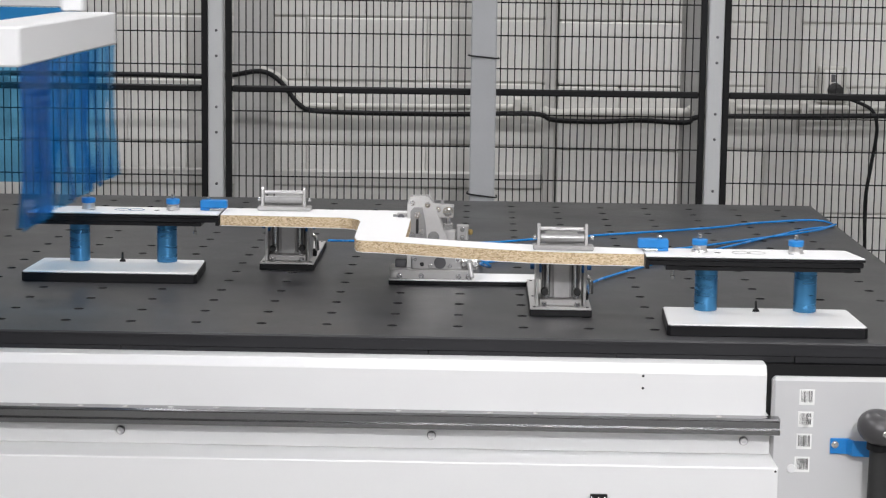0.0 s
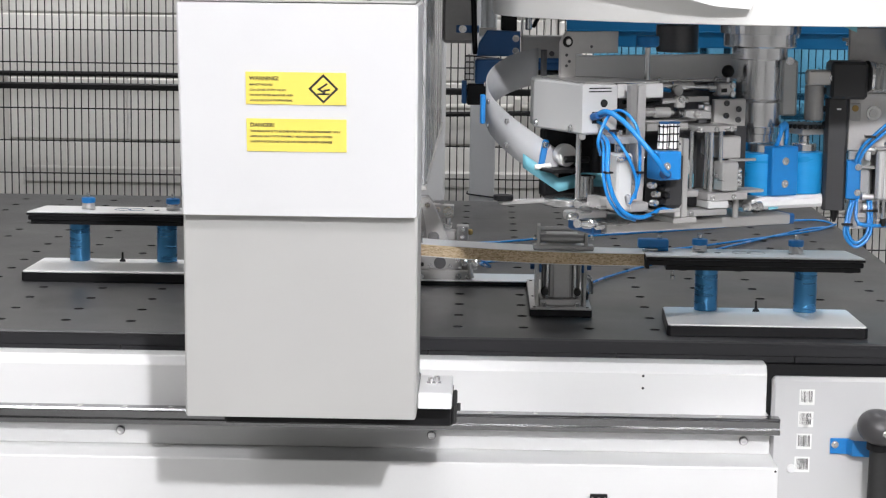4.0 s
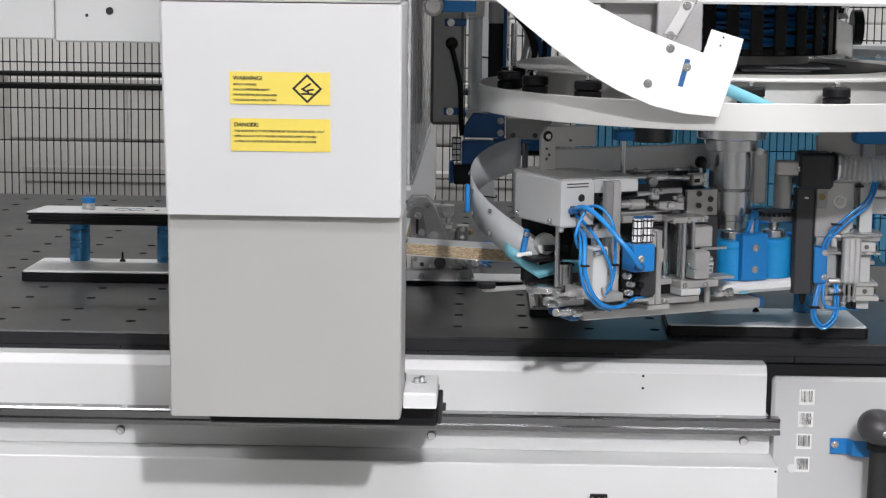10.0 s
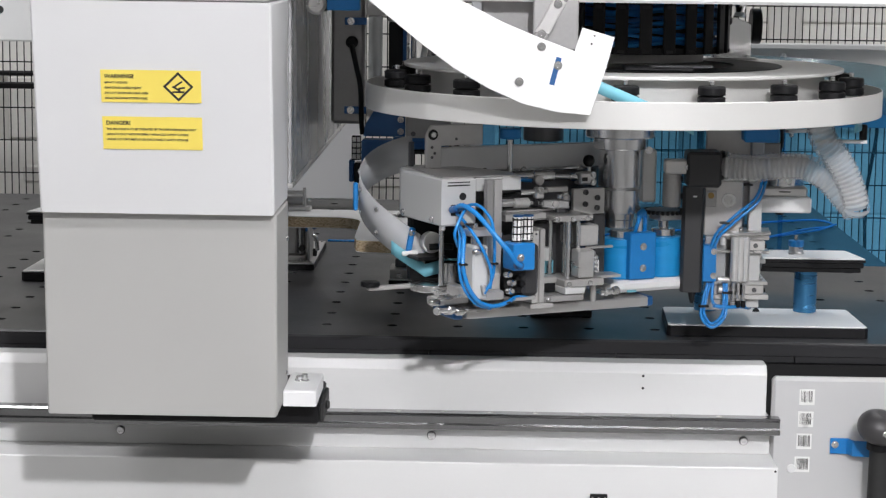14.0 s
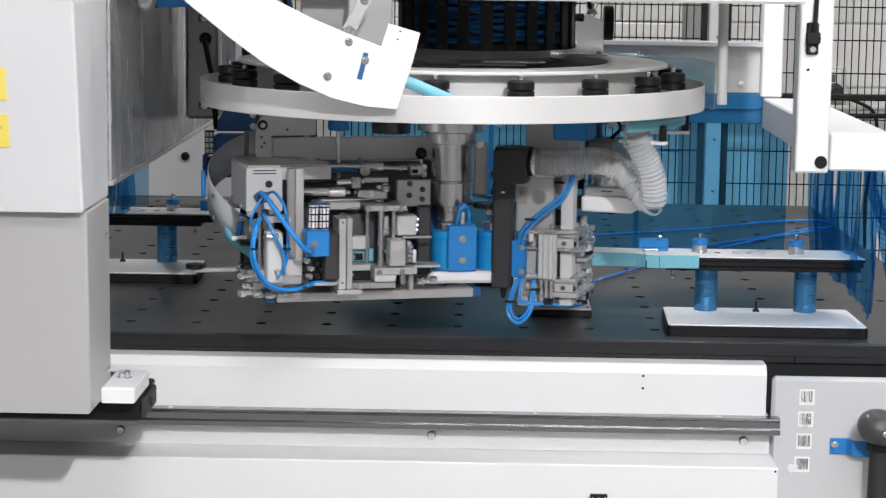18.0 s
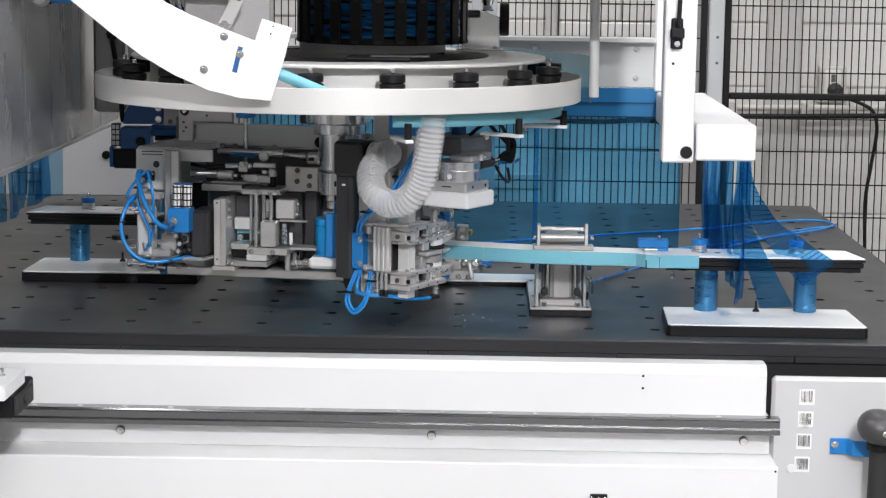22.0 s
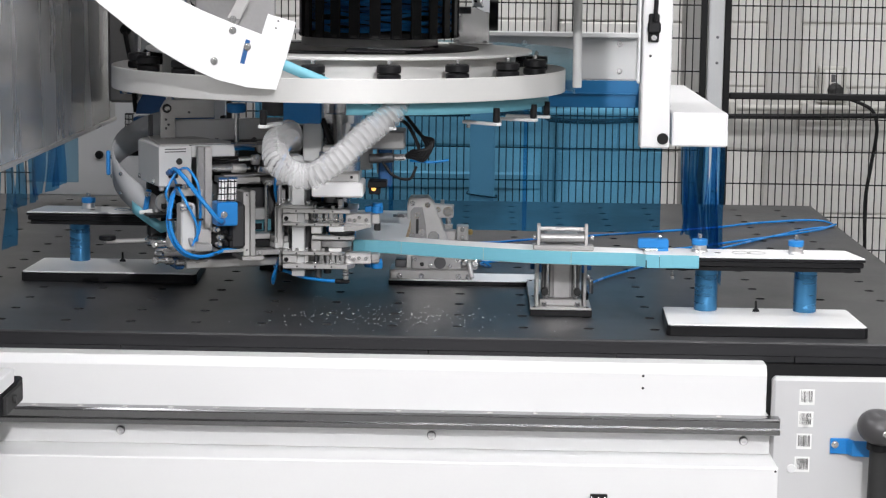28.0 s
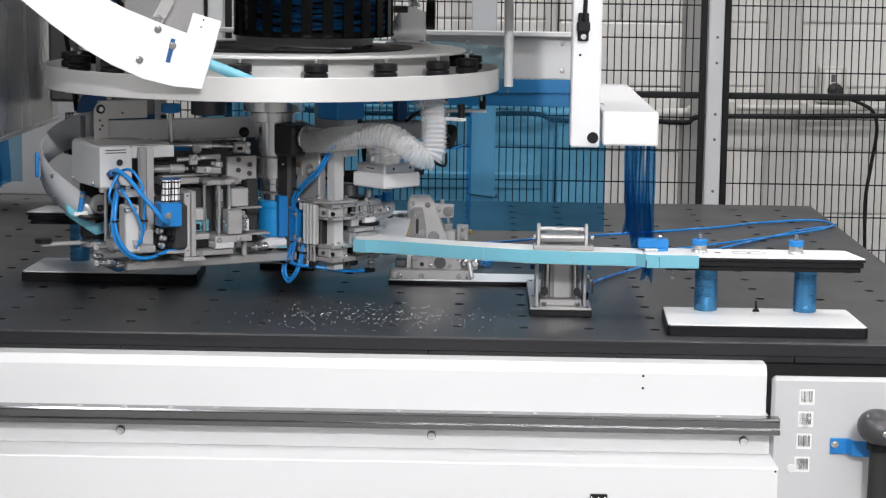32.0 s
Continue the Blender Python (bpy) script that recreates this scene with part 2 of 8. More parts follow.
        verts, faces = [], []
        up = Vector((0, 0, 1))
        t0 = (line[1] - line[0]).normalized()
        nrm = t0.cross(up if abs(t0.z) < 0.9 else Vector((1, 0, 0))).normalized()
        for i, p in enumerate(line):
            t = (line[min(i + 1, len(line) - 1)] - line[max(i - 1, 0)]).normalized()
            nrm = (nrm - t * nrm.dot(t)).normalized()
            bi = t.cross(nrm)
            rr = r * (1 + ripple * (0.5, 1, 0.5, -1)[i % 4]) if ripple else r
            for k in range(n):
                a = 2 * math.pi * k / n
                verts.append(tuple(p + rr * (math.cos(a) * nrm + math.sin(a) * bi)))
        for i in range(len(line) - 1):
            for k in range(n):
                j = (k + 1) % n
                faces.append((i * n + k, i * n + j, (i + 1) * n + j, (i + 1) * n + k))
        faces.append(tuple(reversed(range(n))))
        faces.append(tuple(range((len(line) - 1) * n, len(line) * n)))
        return self.add(verts, faces, [smooth] * (len(faces) - 2) + [False, False])

    def prism(self, poly, a0, a1, axis="z", c=0.0012, m=None):
        """Extrudes a flat outline between a0 and a1 along an axis, with chamfered rims."""
        put = {"z": lambda p, a: (p[0], p[1], a), "y": lambda p, a: (p[0], a, p[1]), "x": lambda p, a: (a, p[0], p[1])}[axis]
        area = sum(p[0] * q[1] - q[0] * p[1] for p, q in zip(poly, poly[1:] + poly[:1]))
        if (area > 0) == (axis == "y"):
            poly = poly[::-1]
        n = len(poly)
        inner = inset(poly, c)
        levels = [(inner, a0), (poly, a0 + c), (poly, a1 - c), (inner, a1)]
        verts = [put(p, a) for ring, a in levels for p in ring]
        faces = [tuple(reversed(range(n))), tuple(range(3 * n, 4 * n))]
        for k in range(3):
            for i in range(n):
                j = (i + 1) % n
                faces.append((k * n + i, k * n + j, (k + 1) * n + j, (k + 1) * n + i))
        return self.add(verts, faces, False, m)

    def sheet(self, line, h0, h1, thick=0.0012):
        """A bent upright strip along a line of (x, y) or (x, y, z0) points."""
        verts, faces = [], []
        n = len(line)
        for i, p in enumerate(line):
            a, b = Vector(line[max(i - 1, 0)][:2]), Vector(line[min(i + 1, n - 1)][:2])
            t = (b - a).normalized()
            o = Vector((-t.y, t.x)) * thick / 2
            base = p[2] if len(p) > 2 else 0
            for s in (1, -1):
                for h in (h0, h1):
                    verts.append((p[0] + s * o.x, p[1] + s * o.y, base + h))
        for i in range(n - 1):
            k, j = 4 * i, 4 * i + 4
            faces += [(k, k + 1, j + 1, j), (k + 2, j + 2, j + 3, k + 3), (k + 1, k + 3, j + 3, j + 1), (k, j, j + 2, k + 2)]
        faces += [(0, 2, 3, 1), (4 * n - 4, 4 * n - 3, 4 * n - 1, 4 * n - 2)]
        return self.add(verts, faces, [True, True, False, False] * (n - 1) + [False, False])


def inset(poly, c):
    out = []
    n = len(poly)
    area = sum(p[0] * q[1] - q[0] * p[1] for p, q in zip(poly, poly[1:] + poly[:1]))
    sg = 1 if area > 0 else -1
    for i in range(n):
        p, a, b = Vector(poly[i]), Vector(poly[i - 1]), Vector(poly[(i + 1) % n])
        d1, d2 = (p - a).normalized(), (b - p).normalized()
        n1, n2 = Vector((-d1.y, d1.x)) * sg, Vector((-d2.y, d2.x)) * sg
        w = n1 + n2
        w = w / max(0.3, w.dot(n1)) if w.length > 1e-6 else n1
        out.append(tuple(p + w * c))
    return out


def curve_through(pts, steps):
    p = [Vector(q) for q in pts]
    p = [2 * p[0] - p[1]] + p + [2 * p[-1] - p[-2]]
    out = []
    for i in range(1, len(p) - 2):
        for k in range(steps):
            t = k / steps
            out.append(0.5 * (2 * p[i] + (p[i + 1] - p[i - 1]) * t + (2 * p[i - 1] - 5 * p[i] + 4 * p[i + 1] - p[i + 2]) * t * t + (3 * p[i] - p[i - 1] - 3 * p[i + 1] + p[i + 2]) * t ** 3))
    return out + [p[-2]]


def even_line(line, count):
    cum = [0.0]
    for a, b in zip(line, line[1:]):
        cum.append(cum[-1] + (b - a).length)
    out, j = [], 0
    for i in range(count + 1):
        s = cum[-1] * i / count
        while j < len(cum) - 2 and cum[j + 1] < s:
            j += 1
        f = (s - cum[j]) / max(1e-9, cum[j + 1] - cum[j])
        out.append(line[j].lerp(line[j + 1], min(1, max(0, f))))
    return out


def mesh_of(name, sh):
    me = bpy.data.meshes.new(name)
    me.from_pydata(sh.v, [], sh.f)
    me.polygons.foreach_set("use_smooth", sh.s)
    me.update()
    return me


def part(name, sh, material, parent=None, label="", kind=""):
    me = mesh_of(name, sh)
    me.materials.append(material)
    ob = new(name, me)
    if parent is not None:
        ob.parent = parent
    return tagged(ob, label, kind=kind)


def thing(name, label, category, group="", at=(0, 0, TOP), kind=""):
    ob = new(name)
    ob.empty_display_size = 0.05
    ob.location = at
    return tagged(ob, label, category, group, kind)


def text_part(name, body, size, m, material, parent, depth=0.0003, bold=0.0):
    cu = bpy.data.curves.new(name, "FONT")
    cu.body, cu.size, cu.extrude, cu.offset = body, size, depth, bold
    ob = new(name, cu)
    bpy.context.view_layer.update()
    me = bpy.data.meshes.new_from_object(ob.evaluated_get(bpy.context.evaluated_depsgraph_get()))
    bpy.data.objects.remove(ob)
    me.materials.clear()
    me.materials.append(material)
    ob = new(name, me)
    ob.parent = parent
    ob.matrix_basis = m
    return ob


# ---- the hall ----
def hall():
    part("floor", Shape().box(-6, 6, -12, 3.4, -0.12, 0, 0.0), FLOORM, kind="structure", label="grey sealed concrete floor of the hall")
    part("ceiling", Shape().box(-6, 6, -12, 3.4, CEIL + 0.05, CEIL + 0.15, 0.0), CEILM, kind="structure", label="pale sheet ceiling of the hall")
    part("wall_west", Shape().box(-6.2, -6, -12, 3.4, 0, CEIL, 0.0), DIMWALL, kind="structure", label="plain grey painted hall wall")
    part("wall_east", Shape().box(6, 6.2, -12, 3.4, 0, CEIL, 0.0), DIMWALL, kind="structure", label="plain grey painted hall wall")
    part("wall_south", Shape().box(-6, 6, -12.2, -12, 0, CEIL, 0.0), DIMWALL, kind="structure", label="plain grey painted hall wall")
    north = part("wall_north", Shape().box(-6, 6, 3.098, 3.4, 0, CEIL, 0.0), MORTAR, kind="structure", label="off-white painted block wall behind the mesh fence")
    # out-of-view fittings for every lamp, the added far fill pair included
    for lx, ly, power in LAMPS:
        lamp = thing("unseen_luminaire", "unseen long white ceiling luminaire with a glowing diffuser", "lamp", "ceiling luminaires", (lx, ly, CEIL - 0.06))
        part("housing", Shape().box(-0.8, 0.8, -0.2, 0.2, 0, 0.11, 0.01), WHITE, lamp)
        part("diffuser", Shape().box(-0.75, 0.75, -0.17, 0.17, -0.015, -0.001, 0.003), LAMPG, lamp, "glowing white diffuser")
    x, y, z = WORK_LIGHT
    lamp = thing("work_light", "round black work light hanging on a rod", "lamp", at=(x, y, 0))
    part("rod", Shape().cyl((0, 0, z + 0.15), (0, 0, CEIL + 0.05), 0.012, 12), BLACKPAINT, lamp)
    body = part("reflector", Shape().lathe([(0.04, 0.12), (0.06, 0.1), (0.1, 0.02), (0.1, 0.012)], n=28), BLACKPAINT, lamp)
    body.matrix_basis = Matrix.Translation((-x, -y, 0)) @ look(WORK_LIGHT, (0.0, -0.3, 1.0))
    rnd = random.Random(4)
    course = 0.2108
    meshes = {}

    def block(x, y, z, w, key):
        if (w, key) not in meshes:
            meshes[w, key] = mesh_of("block", Shape().box(0.001, w - 0.001, -0.0015 * key, 0.1, 0.0018, course - 0.0018, 0.005))
            meshes[w, key].materials.append(WALLP)
        ob = new("block", meshes[w, key])
        ob.parent = north
        ob.location = (x, y + rnd.uniform(-0.0012, 0.0012), z)
    for row in range(8):
        z = TOP + 0.2534 + course * (row - 4)
        for col in range(9):
            block(-1.75 + 0.4 * col + (0.2 if row % 2 else 0), 3.09, z, 0.4, rnd.randrange(3))
        # the pier that stands out from the wall
        for x, w in (((0.285, 0.2), (0.485, 0.2)) if row % 2 else ((0.285, 0.4),)):
            block(x, 3.004, z, w, rnd.randrange(3))
    # grey strips put the shade of pier and recess sides into colour
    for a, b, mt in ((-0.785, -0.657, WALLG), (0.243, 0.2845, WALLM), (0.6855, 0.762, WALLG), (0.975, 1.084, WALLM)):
        part("pilaster", Shape().box(a, b, 3.03, 3.1, 0.0, 3.2, 0.012), mt, north, "grey wall strip, coloured for the shade at piers and recesses")
    part("brick_course", Shape().box(-1.5, 0.24, 3.075, 3.1, TOP - 0.1, TOP - 0.045, 0.006), WALLM, north, "grey course along the wall")


def fence():
    y = 2.53
    spans = [(-2.3, -0.802), (-0.748, 0.714), (0.767, 2.3)]
    for a, b in spans:
        pan = thing("mesh_fence", "black steel mesh fence panel with upright wires", "fence", "mesh fences")
        w = 0.019
        for x0, x1 in ((a, a + w), (b - w, b)):
            part("frame_upright", Shape().box(x0, x1, y - 0.012, y + 0.012, -0.75, 1.25, 0.002), BLACKPAINT, pan)
        for z in (-0.75, 0.25, 1.23):
            part("frame_rail", Shape().box(a + w + 0.0005, b - w - 0.0005, y - 0.011, y + 0.011, z, z + 0.02, 0.004), BLACKPAINT, pan)
        sh = Shape()
        n = int((b - a - 2 * w) / 0.0215)
        for i in range(1, n):
            x = a + w + (b - a - 2 * w) * i / n
            sh.cyl((x, y + 0.002, -0.72), (x, y + 0.002, 1.23), 0.0018, 6)
        for k in range(-6, 12):
            z = 0.332 + 0.1 * k if k >= 0 else 0.192 + 0.1 * (k + 1)
            sh.cyl((a + w, y - 0.0015, z), (b - w, y - 0.0015, z), 0.002, 6)
        part("wire_mesh", sh, BLACKPAINT, pan, "thin black welded wires", "stuff")
    for x0 in (-0.7985, 0.7175):
        post = thing("fence_post", "pale grey steel fence post with bolt holes", "fence post", "fence posts", (x0, y, 0))
        part("tube", Shape().box(0, 0.046, -0.03, 0.02, 0.02, 2.3, 0.004), POST, post)
        part("foot_plate", Shape().box(-0.03, 0.076, -0.06, 0.05, 0, 0.02, 0.002), POST, post)
        for z in (0.437, 0.36, 0.205, 0.128, 0.6, 0.68, -0.03):
            part("bolt", Shape().lathe([(0.0045, 0), (0.0045, 0.002), (0.002, 0.003)], (0.026, -0.03, TOP + z), (0, -1, 0), 10), DARKST, post)
    duct = thing("cable_duct", "flat grey cable duct tied upright to the fence", "cable duct")
    part("cover", Shape().box(0.001, 0.078, 2.46, 2.515, -0.073, 1.9, 0.004), GREYP, duct)
    for z, dx in ((0.37, 0.004), (-0.05, 0.006)):
        part("tie", Shape().tube([(-0.004, 2.51, z + dx), (-0.003, 2.455, z + dx), (0.04, 2.454, z), (0.082, 2.455, z - 0.004), (0.083, 2.51, z - 0.003)], 0.0025, 6), BLACK, duct, "black cable tie")


def wall_services():
    y = 3.0
    c = thing("conduit", "white plastic conduit clipped along the block wall", "conduit")
    part("pipe", Shape().tube([(-0.7, y, 0.30), (-0.62, y, 0.26), (-0.56, y, 0.185), (-0.5, y, 0.175), (0.2, y, 0.18)], 0.01, 12, 8), PIPE, c)
    part("pipe", Shape().tube([(0.235, y - 0.03, 0.175), (0.27, y - 0.03, 0.165), (0.4, y - 0.03, 0.168), (0.68, y - 0.03, 0.172), (0.72, y - 0.03, 0.185)], 0.015, 12, 6), PIPE, c)
    part("pipe", Shape().tube([(0.80, y, 0.188), (1.7, y, 0.2)], 0.01, 12, 6), PIPE, c)
    for x in (-0.44, 0.14, 0.845, 1.08):
        part("clip", Shape().box(x, x + 0.022, y - 0.03, y + 0.07, 0.155, 0.21, 0.003), PIPE, c)
    cab = thing("power_cable", "black power cable sagging along the wall", "cable")
    part("cord", Shape().tube([(-1.6, y, 0.268), (-1.1, y, 0.27), (-0.83, y, 0.268), (-0.69, y - 0.02, 0.287), (-0.62, y - 0.03, 0.25), (-0.56, y - 0.04, 0.18), (-0.48, y - 0.04, 0.16), (-0.1, y - 0.04, 0.157), (0.2, y - 0.04, 0.163), (0.27, y - 0.06, 0.145), (0.42, y - 0.06, 0.142), (0.55, y - 0.06, 0.148), (0.7, y - 0.06, 0.143), (0.76, y - 0.05, 0.162), (1.1, y - 0.04, 0.168), (1.8, y - 0.04, 0.18)], 0.0085, 8, 6), BLACK, cab)
    out = thing("socket_box", "off-white wall socket box with a round black plug", "socket")
    part("box", Shape().box(1.145, 1.235, 3.05, 3.09, 0.205, 0.325, 0.005), PIPE, out)
    part("cover_plate", Shape().box(1.16, 1.215, 3.04, 3.05, 0.23, 0.315, 0.004), WALLP, out)
    part("slot", Shape().box(1.182, 1.196, 3.037, 3.04, 0.275, 0.3, 0.001), DARKST, out)
    part("plug", Shape().lathe([(0.024, 0), (0.025, 0.01), (0.022, 0.04), (0.012, 0.05)], (1.195, 3.045, 0.248), (0, -1, 0), 20), RUBBER, out, "round black plug")
    part("cord", Shape().tube([(1.2, 3.0, 0.235), (1.26, 2.98, 0.215), (1.31, 2.97, 0.185), (1.325, 2.97, 0.12), (1.31, 2.97, 0.0), (1.295, 2.96, -0.12), (1.30, 2.95, -0.35), (1.3, 2.95, -0.93)], 0.006, 8, 6), BLACK, out, "thin black cord hanging down")
    pin = thing("wall_fitting", "small dark twin fitting on the block wall", "wall fitting")
    for x in (0.322, 0.34):
        part("stud", Shape().cyl((x, 3.09, -0.005), (x, 3.06, -0.005), 0.006, 10), DARKST, pin)


# ---- the machine bed ----
def machine_table():
    table = thing("machine_table", "long black machine table drilled with a grid of holes", "machine table")
    sh, lining = Shape(), Shape()
    step, r, depth, n = 0.12, 0.0098, 0.01, 16
    dirs = [(math.cos(2 * math.pi * i / n), math.sin(2 * math.pi * i / n)) for i in range(n)]
    for i in range(-12, 8):
        for j in range(0, 16):
            cx, cy = i * step, j * step
            vs, fs = [], []
            for dx, dy in dirs:
                k = step / 2 / max(abs(dx), abs(dy))
                vs.append((cx + dx * k, cy + dy * k, 0))
            vs += [(cx + dx * r, cy + dy * r, 0) for dx, dy in dirs]
            vs += [(cx + dx * (r - 0.001), cy + dy * (r - 0.001), -depth) for dx, dy in dirs]
            hs = []
            for a in range(n):
                b = (a + 1) % n
                fs.append((a, b, n + b, n + a))
                hs.append((a, b, n + b, n + a))
            hs.append(tuple(range(n, 2 * n)))
            sh.add(vs[:2 * n], fs)
            lining.add(vs[n:], hs)
    x0, x1, y0, y1 = -2.6, 0.95, -0.106, 1.915
    a, b, c, d = -12.5 * step, 7.5 * step, -step / 2, 15.5 * step
    e = 0.003
    for q in ((x0, a, y0 + e, y1), (b, x1 - e, y0 + e, y1), (a, b, y0 + e, c), (a, b, d, y1)):
        sh.add([(q[0], q[2], 0), (q[1], q[2], 0), (q[1], q[3], 0), (q[0], q[3], 0)], [(0, 1, 2, 3)])
    sh.add([(x0, y0 + e, 0), (x1 - e, y0 + e, 0), (x1, y0, -e), (x0, y0, -e)], [(3, 2, 1, 0)])
    edge = Shape().add([(x0, y0, -e), (x1, y0, -e), (x0, y0, -0.024), (x1, y0, -0.024)], [(2, 3, 1, 0)])
    edge.box(x0, x1, y0 - 0.0004, y0 + 0.002, -0.0085, -0.0075, 0.0002)
    part("edge_face", edge, TABLE2, table, "black layered front edge")
    sh.add([(x1 - e, y0 + e, 0), (x1 - e, y1, 0), (x1, y1, -e), (x1, y0, -e), (x1, y0, -0.024), (x1, y1, -0.024)], [(3, 2, 1, 0), (4, 5, 2, 3)])
    sh.add([(x0, y1, 0), (x1, y1, 0), (x1, y1, -0.024), (x0, y1, -0.024)], [(0, 1, 2, 3)])
    part("top_board", sh, TABLE, table)
    # hole walls and floors get the shade colour, not the board's black
    part("hole_lining", lining, HOLE, table, "walls and floors of the table holes, darkened for shade", "stuff")
    part("core", Shape().box(x0, x1 - 0.004, y0 + 0.003, y1 - 0.003, -0.024, -0.0115, 0.0), TABLE2, table)
    xs = [-2.6, -1.9, -1.02, -0.6, -0.05, 0.283, 0.6, 0.946]
    for p, q in zip(xs, xs[1:]):
        part("support_board", Shape().box(p + 0.0006, q - 0.0006, y0 + 0.001, 1.91, -0.0365, -0.0245, 0.001), TABLE2, table)
    return table


def machine_base():
    bed = thing("machine_bed", "white painted steel machine bed with a long guide rail", "machine bed")
    part("upper_beam", Shape().prism([(-0.16, -0.125), (-0.16, -0.0485), (-0.1585, -0.0455), (-0.1505, -0.034), (-0.148, -0.0325), (-0.1068, -0.0325), (-0.1068, -0.0395), (0.3, -0.0395), (0.3, -0.125)], -2.6, 0.5445, "x", 0.0008), BEAM, bed)
    # solid black block stands for the shade under the table
    part("recess_shade", Shape().box(-2.6, 0.93, -0.09, 1.8, -0.9, -0.126, 0.002), BLACKPAINT, bed)
    part("rail_panel", Shape().box(-2.6, 0.553, -0.1585, -0.1, -0.1905, -0.1255, 0.0008), BEAM, bed)
    part("lower_panel", Shape().prism([(-0.12, -0.191), (-0.247, -0.191), (-0.2495, -0.1915), (-0.251, -0.1935), (-0.251, -0.92), (-0.12, -0.92)], -2.6, 0.556, "x", 0.0006), BEAM, bed)
    part("panel_plug", Shape().cyl((0.5515, -0.2512, -0.1975), (0.5515, -0.2502, -0.1975), 0.0022, 10, 0.0002), HOLE, bed)
    rail = Shape().prism([(-0.165, -0.1195), (-0.19, -0.1195), (-0.193, -0.1225), (-0.1865, -0.1265), (-0.1865, -0.1375), (-0.193, -0.140), (-0.193, -0.148), (-0.158, -0.148), (-0.158, -0.1225)], -2.6, 0.566, "x", 0.0006)
    r = part("guide_rail", rail, RAILST, bed, "polished steel linear guide rail")
    for i in range(40):
        x = -2.5 + 0.08 * i
        part("rail_plug", Shape().cyl((x, -0.178, -0.12), (x, -0.178, -0.1187), 0.005, 10, 0.0002), ALUM, r)
    for x in (-1.69, -1.14, -0.592, -0.042, 0.507):
        part("washer", Shape().cyl((x, -0.1572, -0.166), (x, -0.162, -0.166), 0.0078, 18, 0.0003), DARKST, bed)
        part("bolt", Shape().lathe([(0.0068, 0), (0.0068, 0.003), (0.006, 0.0045), (0.0035, 0.0046), (0.003, 0.002)], (x, -0.162, -0.166), (0, -1, 0), 14), STEEL, bed)
    for z in (-0.053, -0.075):
        part("hole", Shape().cyl((0.328, -0.1605, z), (0.328, -0.1595, z), 0.0025, 10, 0.0002), HOLE, bed)
    part("handle_plate", Shape().box(0.2345, 0.2645, -0.256, -0.251, -0.276, -0.242, 0.0008), BLACK, bed, "small black cover plate")
    for x in (0.2385, 0.2495, 0.2605):
        part("plate_screw", Shape().cyl((x, -0.2575, -0.2485), (x, -0.256, -0.2485), 0.002, 8, 0.0003), STEEL, bed)
    cab = thing("control_cabinet", "white cabinet beside the bed with barcode stickers", "cabinet", at=(0, 0, TOP))
    part("body", Shape().box(0.559, 1.1, -0.13, 0.4, -0.92, -0.0575, 0.006), CABIN, cab)
    # black filler stands for the shade between beam and cabinet
    part("gap_shade", Shape().box(0.547, 0.93, -0.115, 0.4, -0.92, -0.0375, 0.0), BLACKPAINT, cab)
    part("plug", Shape().cyl((0.597, -0.1305, -0.222), (0.597, -0.134, -0.222), 0.008, 14), BEAM, cab)
    rnd = random.Random(9)
    for x, z in ((0.6205, -0.092), (0.6195, -0.132), (0.618, -0.172), (0.616, -0.214)):
        st = part("barcode_sticker", Shape().box(x - 0.0135, x + 0.0135, -0.1307, -0.1298, z - 0.0145, z + 0.0135, 0.0002), PAPER, cab, "white sticker with black bars")
        bx = x - 0.0105
        while bx < x + 0.0095:
            w = rnd.choice((0.0005, 0.0007, 0.0012))
            part("bar", Shape().box(bx, bx + w, -0.1312, -0.1306, z - 0.0095, z + 0.0105, 0.0001), INK, st)
            bx += w + rnd.choice((0.0008, 0.0012, 0.0016))
    holder = thing("scanner_holder", "bent blue plastic bracket screwed to the cabinet", "bracket")
    part("arm", Shape().prism([(0.664, -0.131), (0.664, -0.1345), (0.692, -0.1355), (0.7, -0.152), (0.735, -0.1585), (0.735, -0.154), (0.704, -0.148), (0.695, -0.131)], -0.193, -0.165, "z", 0.0008), BLUE, holder)
    part("screw", Shape().screw((0.672, -0.135, -0.176), (0, -1, 0), 0.0045, 0.004), STEEL, holder)
    gun = thing("barcode_scanner", "dark grey handheld barcode scanner hanging in its holder", "scanner")
    head = Shape().lathe([(max(0.002, 0.039 * math.sin(math.pi * (i + 1) / 18) ** 0.75), 0.056 * (1 - math.cos(math.pi * (i + 1) / 18)) / 2) for i in range(17)], (0.733, -0.19, -0.156), (0.15, -0.25, 1), 36)
    part("head", head, shade("dark_grey_plastic", (0.05, 0.048, 0.05), 0.35, vary=0.1), gun)
    part("window", Shape().lathe([(0.0055, 0), (0.005, 0.002), (0.003, 0.003)], (0.74, -0.2345, -0.133), (0.1, -1, 0.15), 16), STEEL, gun, "round grey button")
    part("grip", Shape().tube([(0.742, -0.185, -0.15), (0.741, -0.185, -0.21), (0.741, -0.18, -0.28), (0.74, -0.175, -0.36)], 0.018, 16, 5), RUBBER, gun)
    part("collar", Shape().pipe((0.7415, -0.185, -0.172), (0.742, -0.185, -0.155), 0.0185, 0.0235, 20), BLACK, gun)


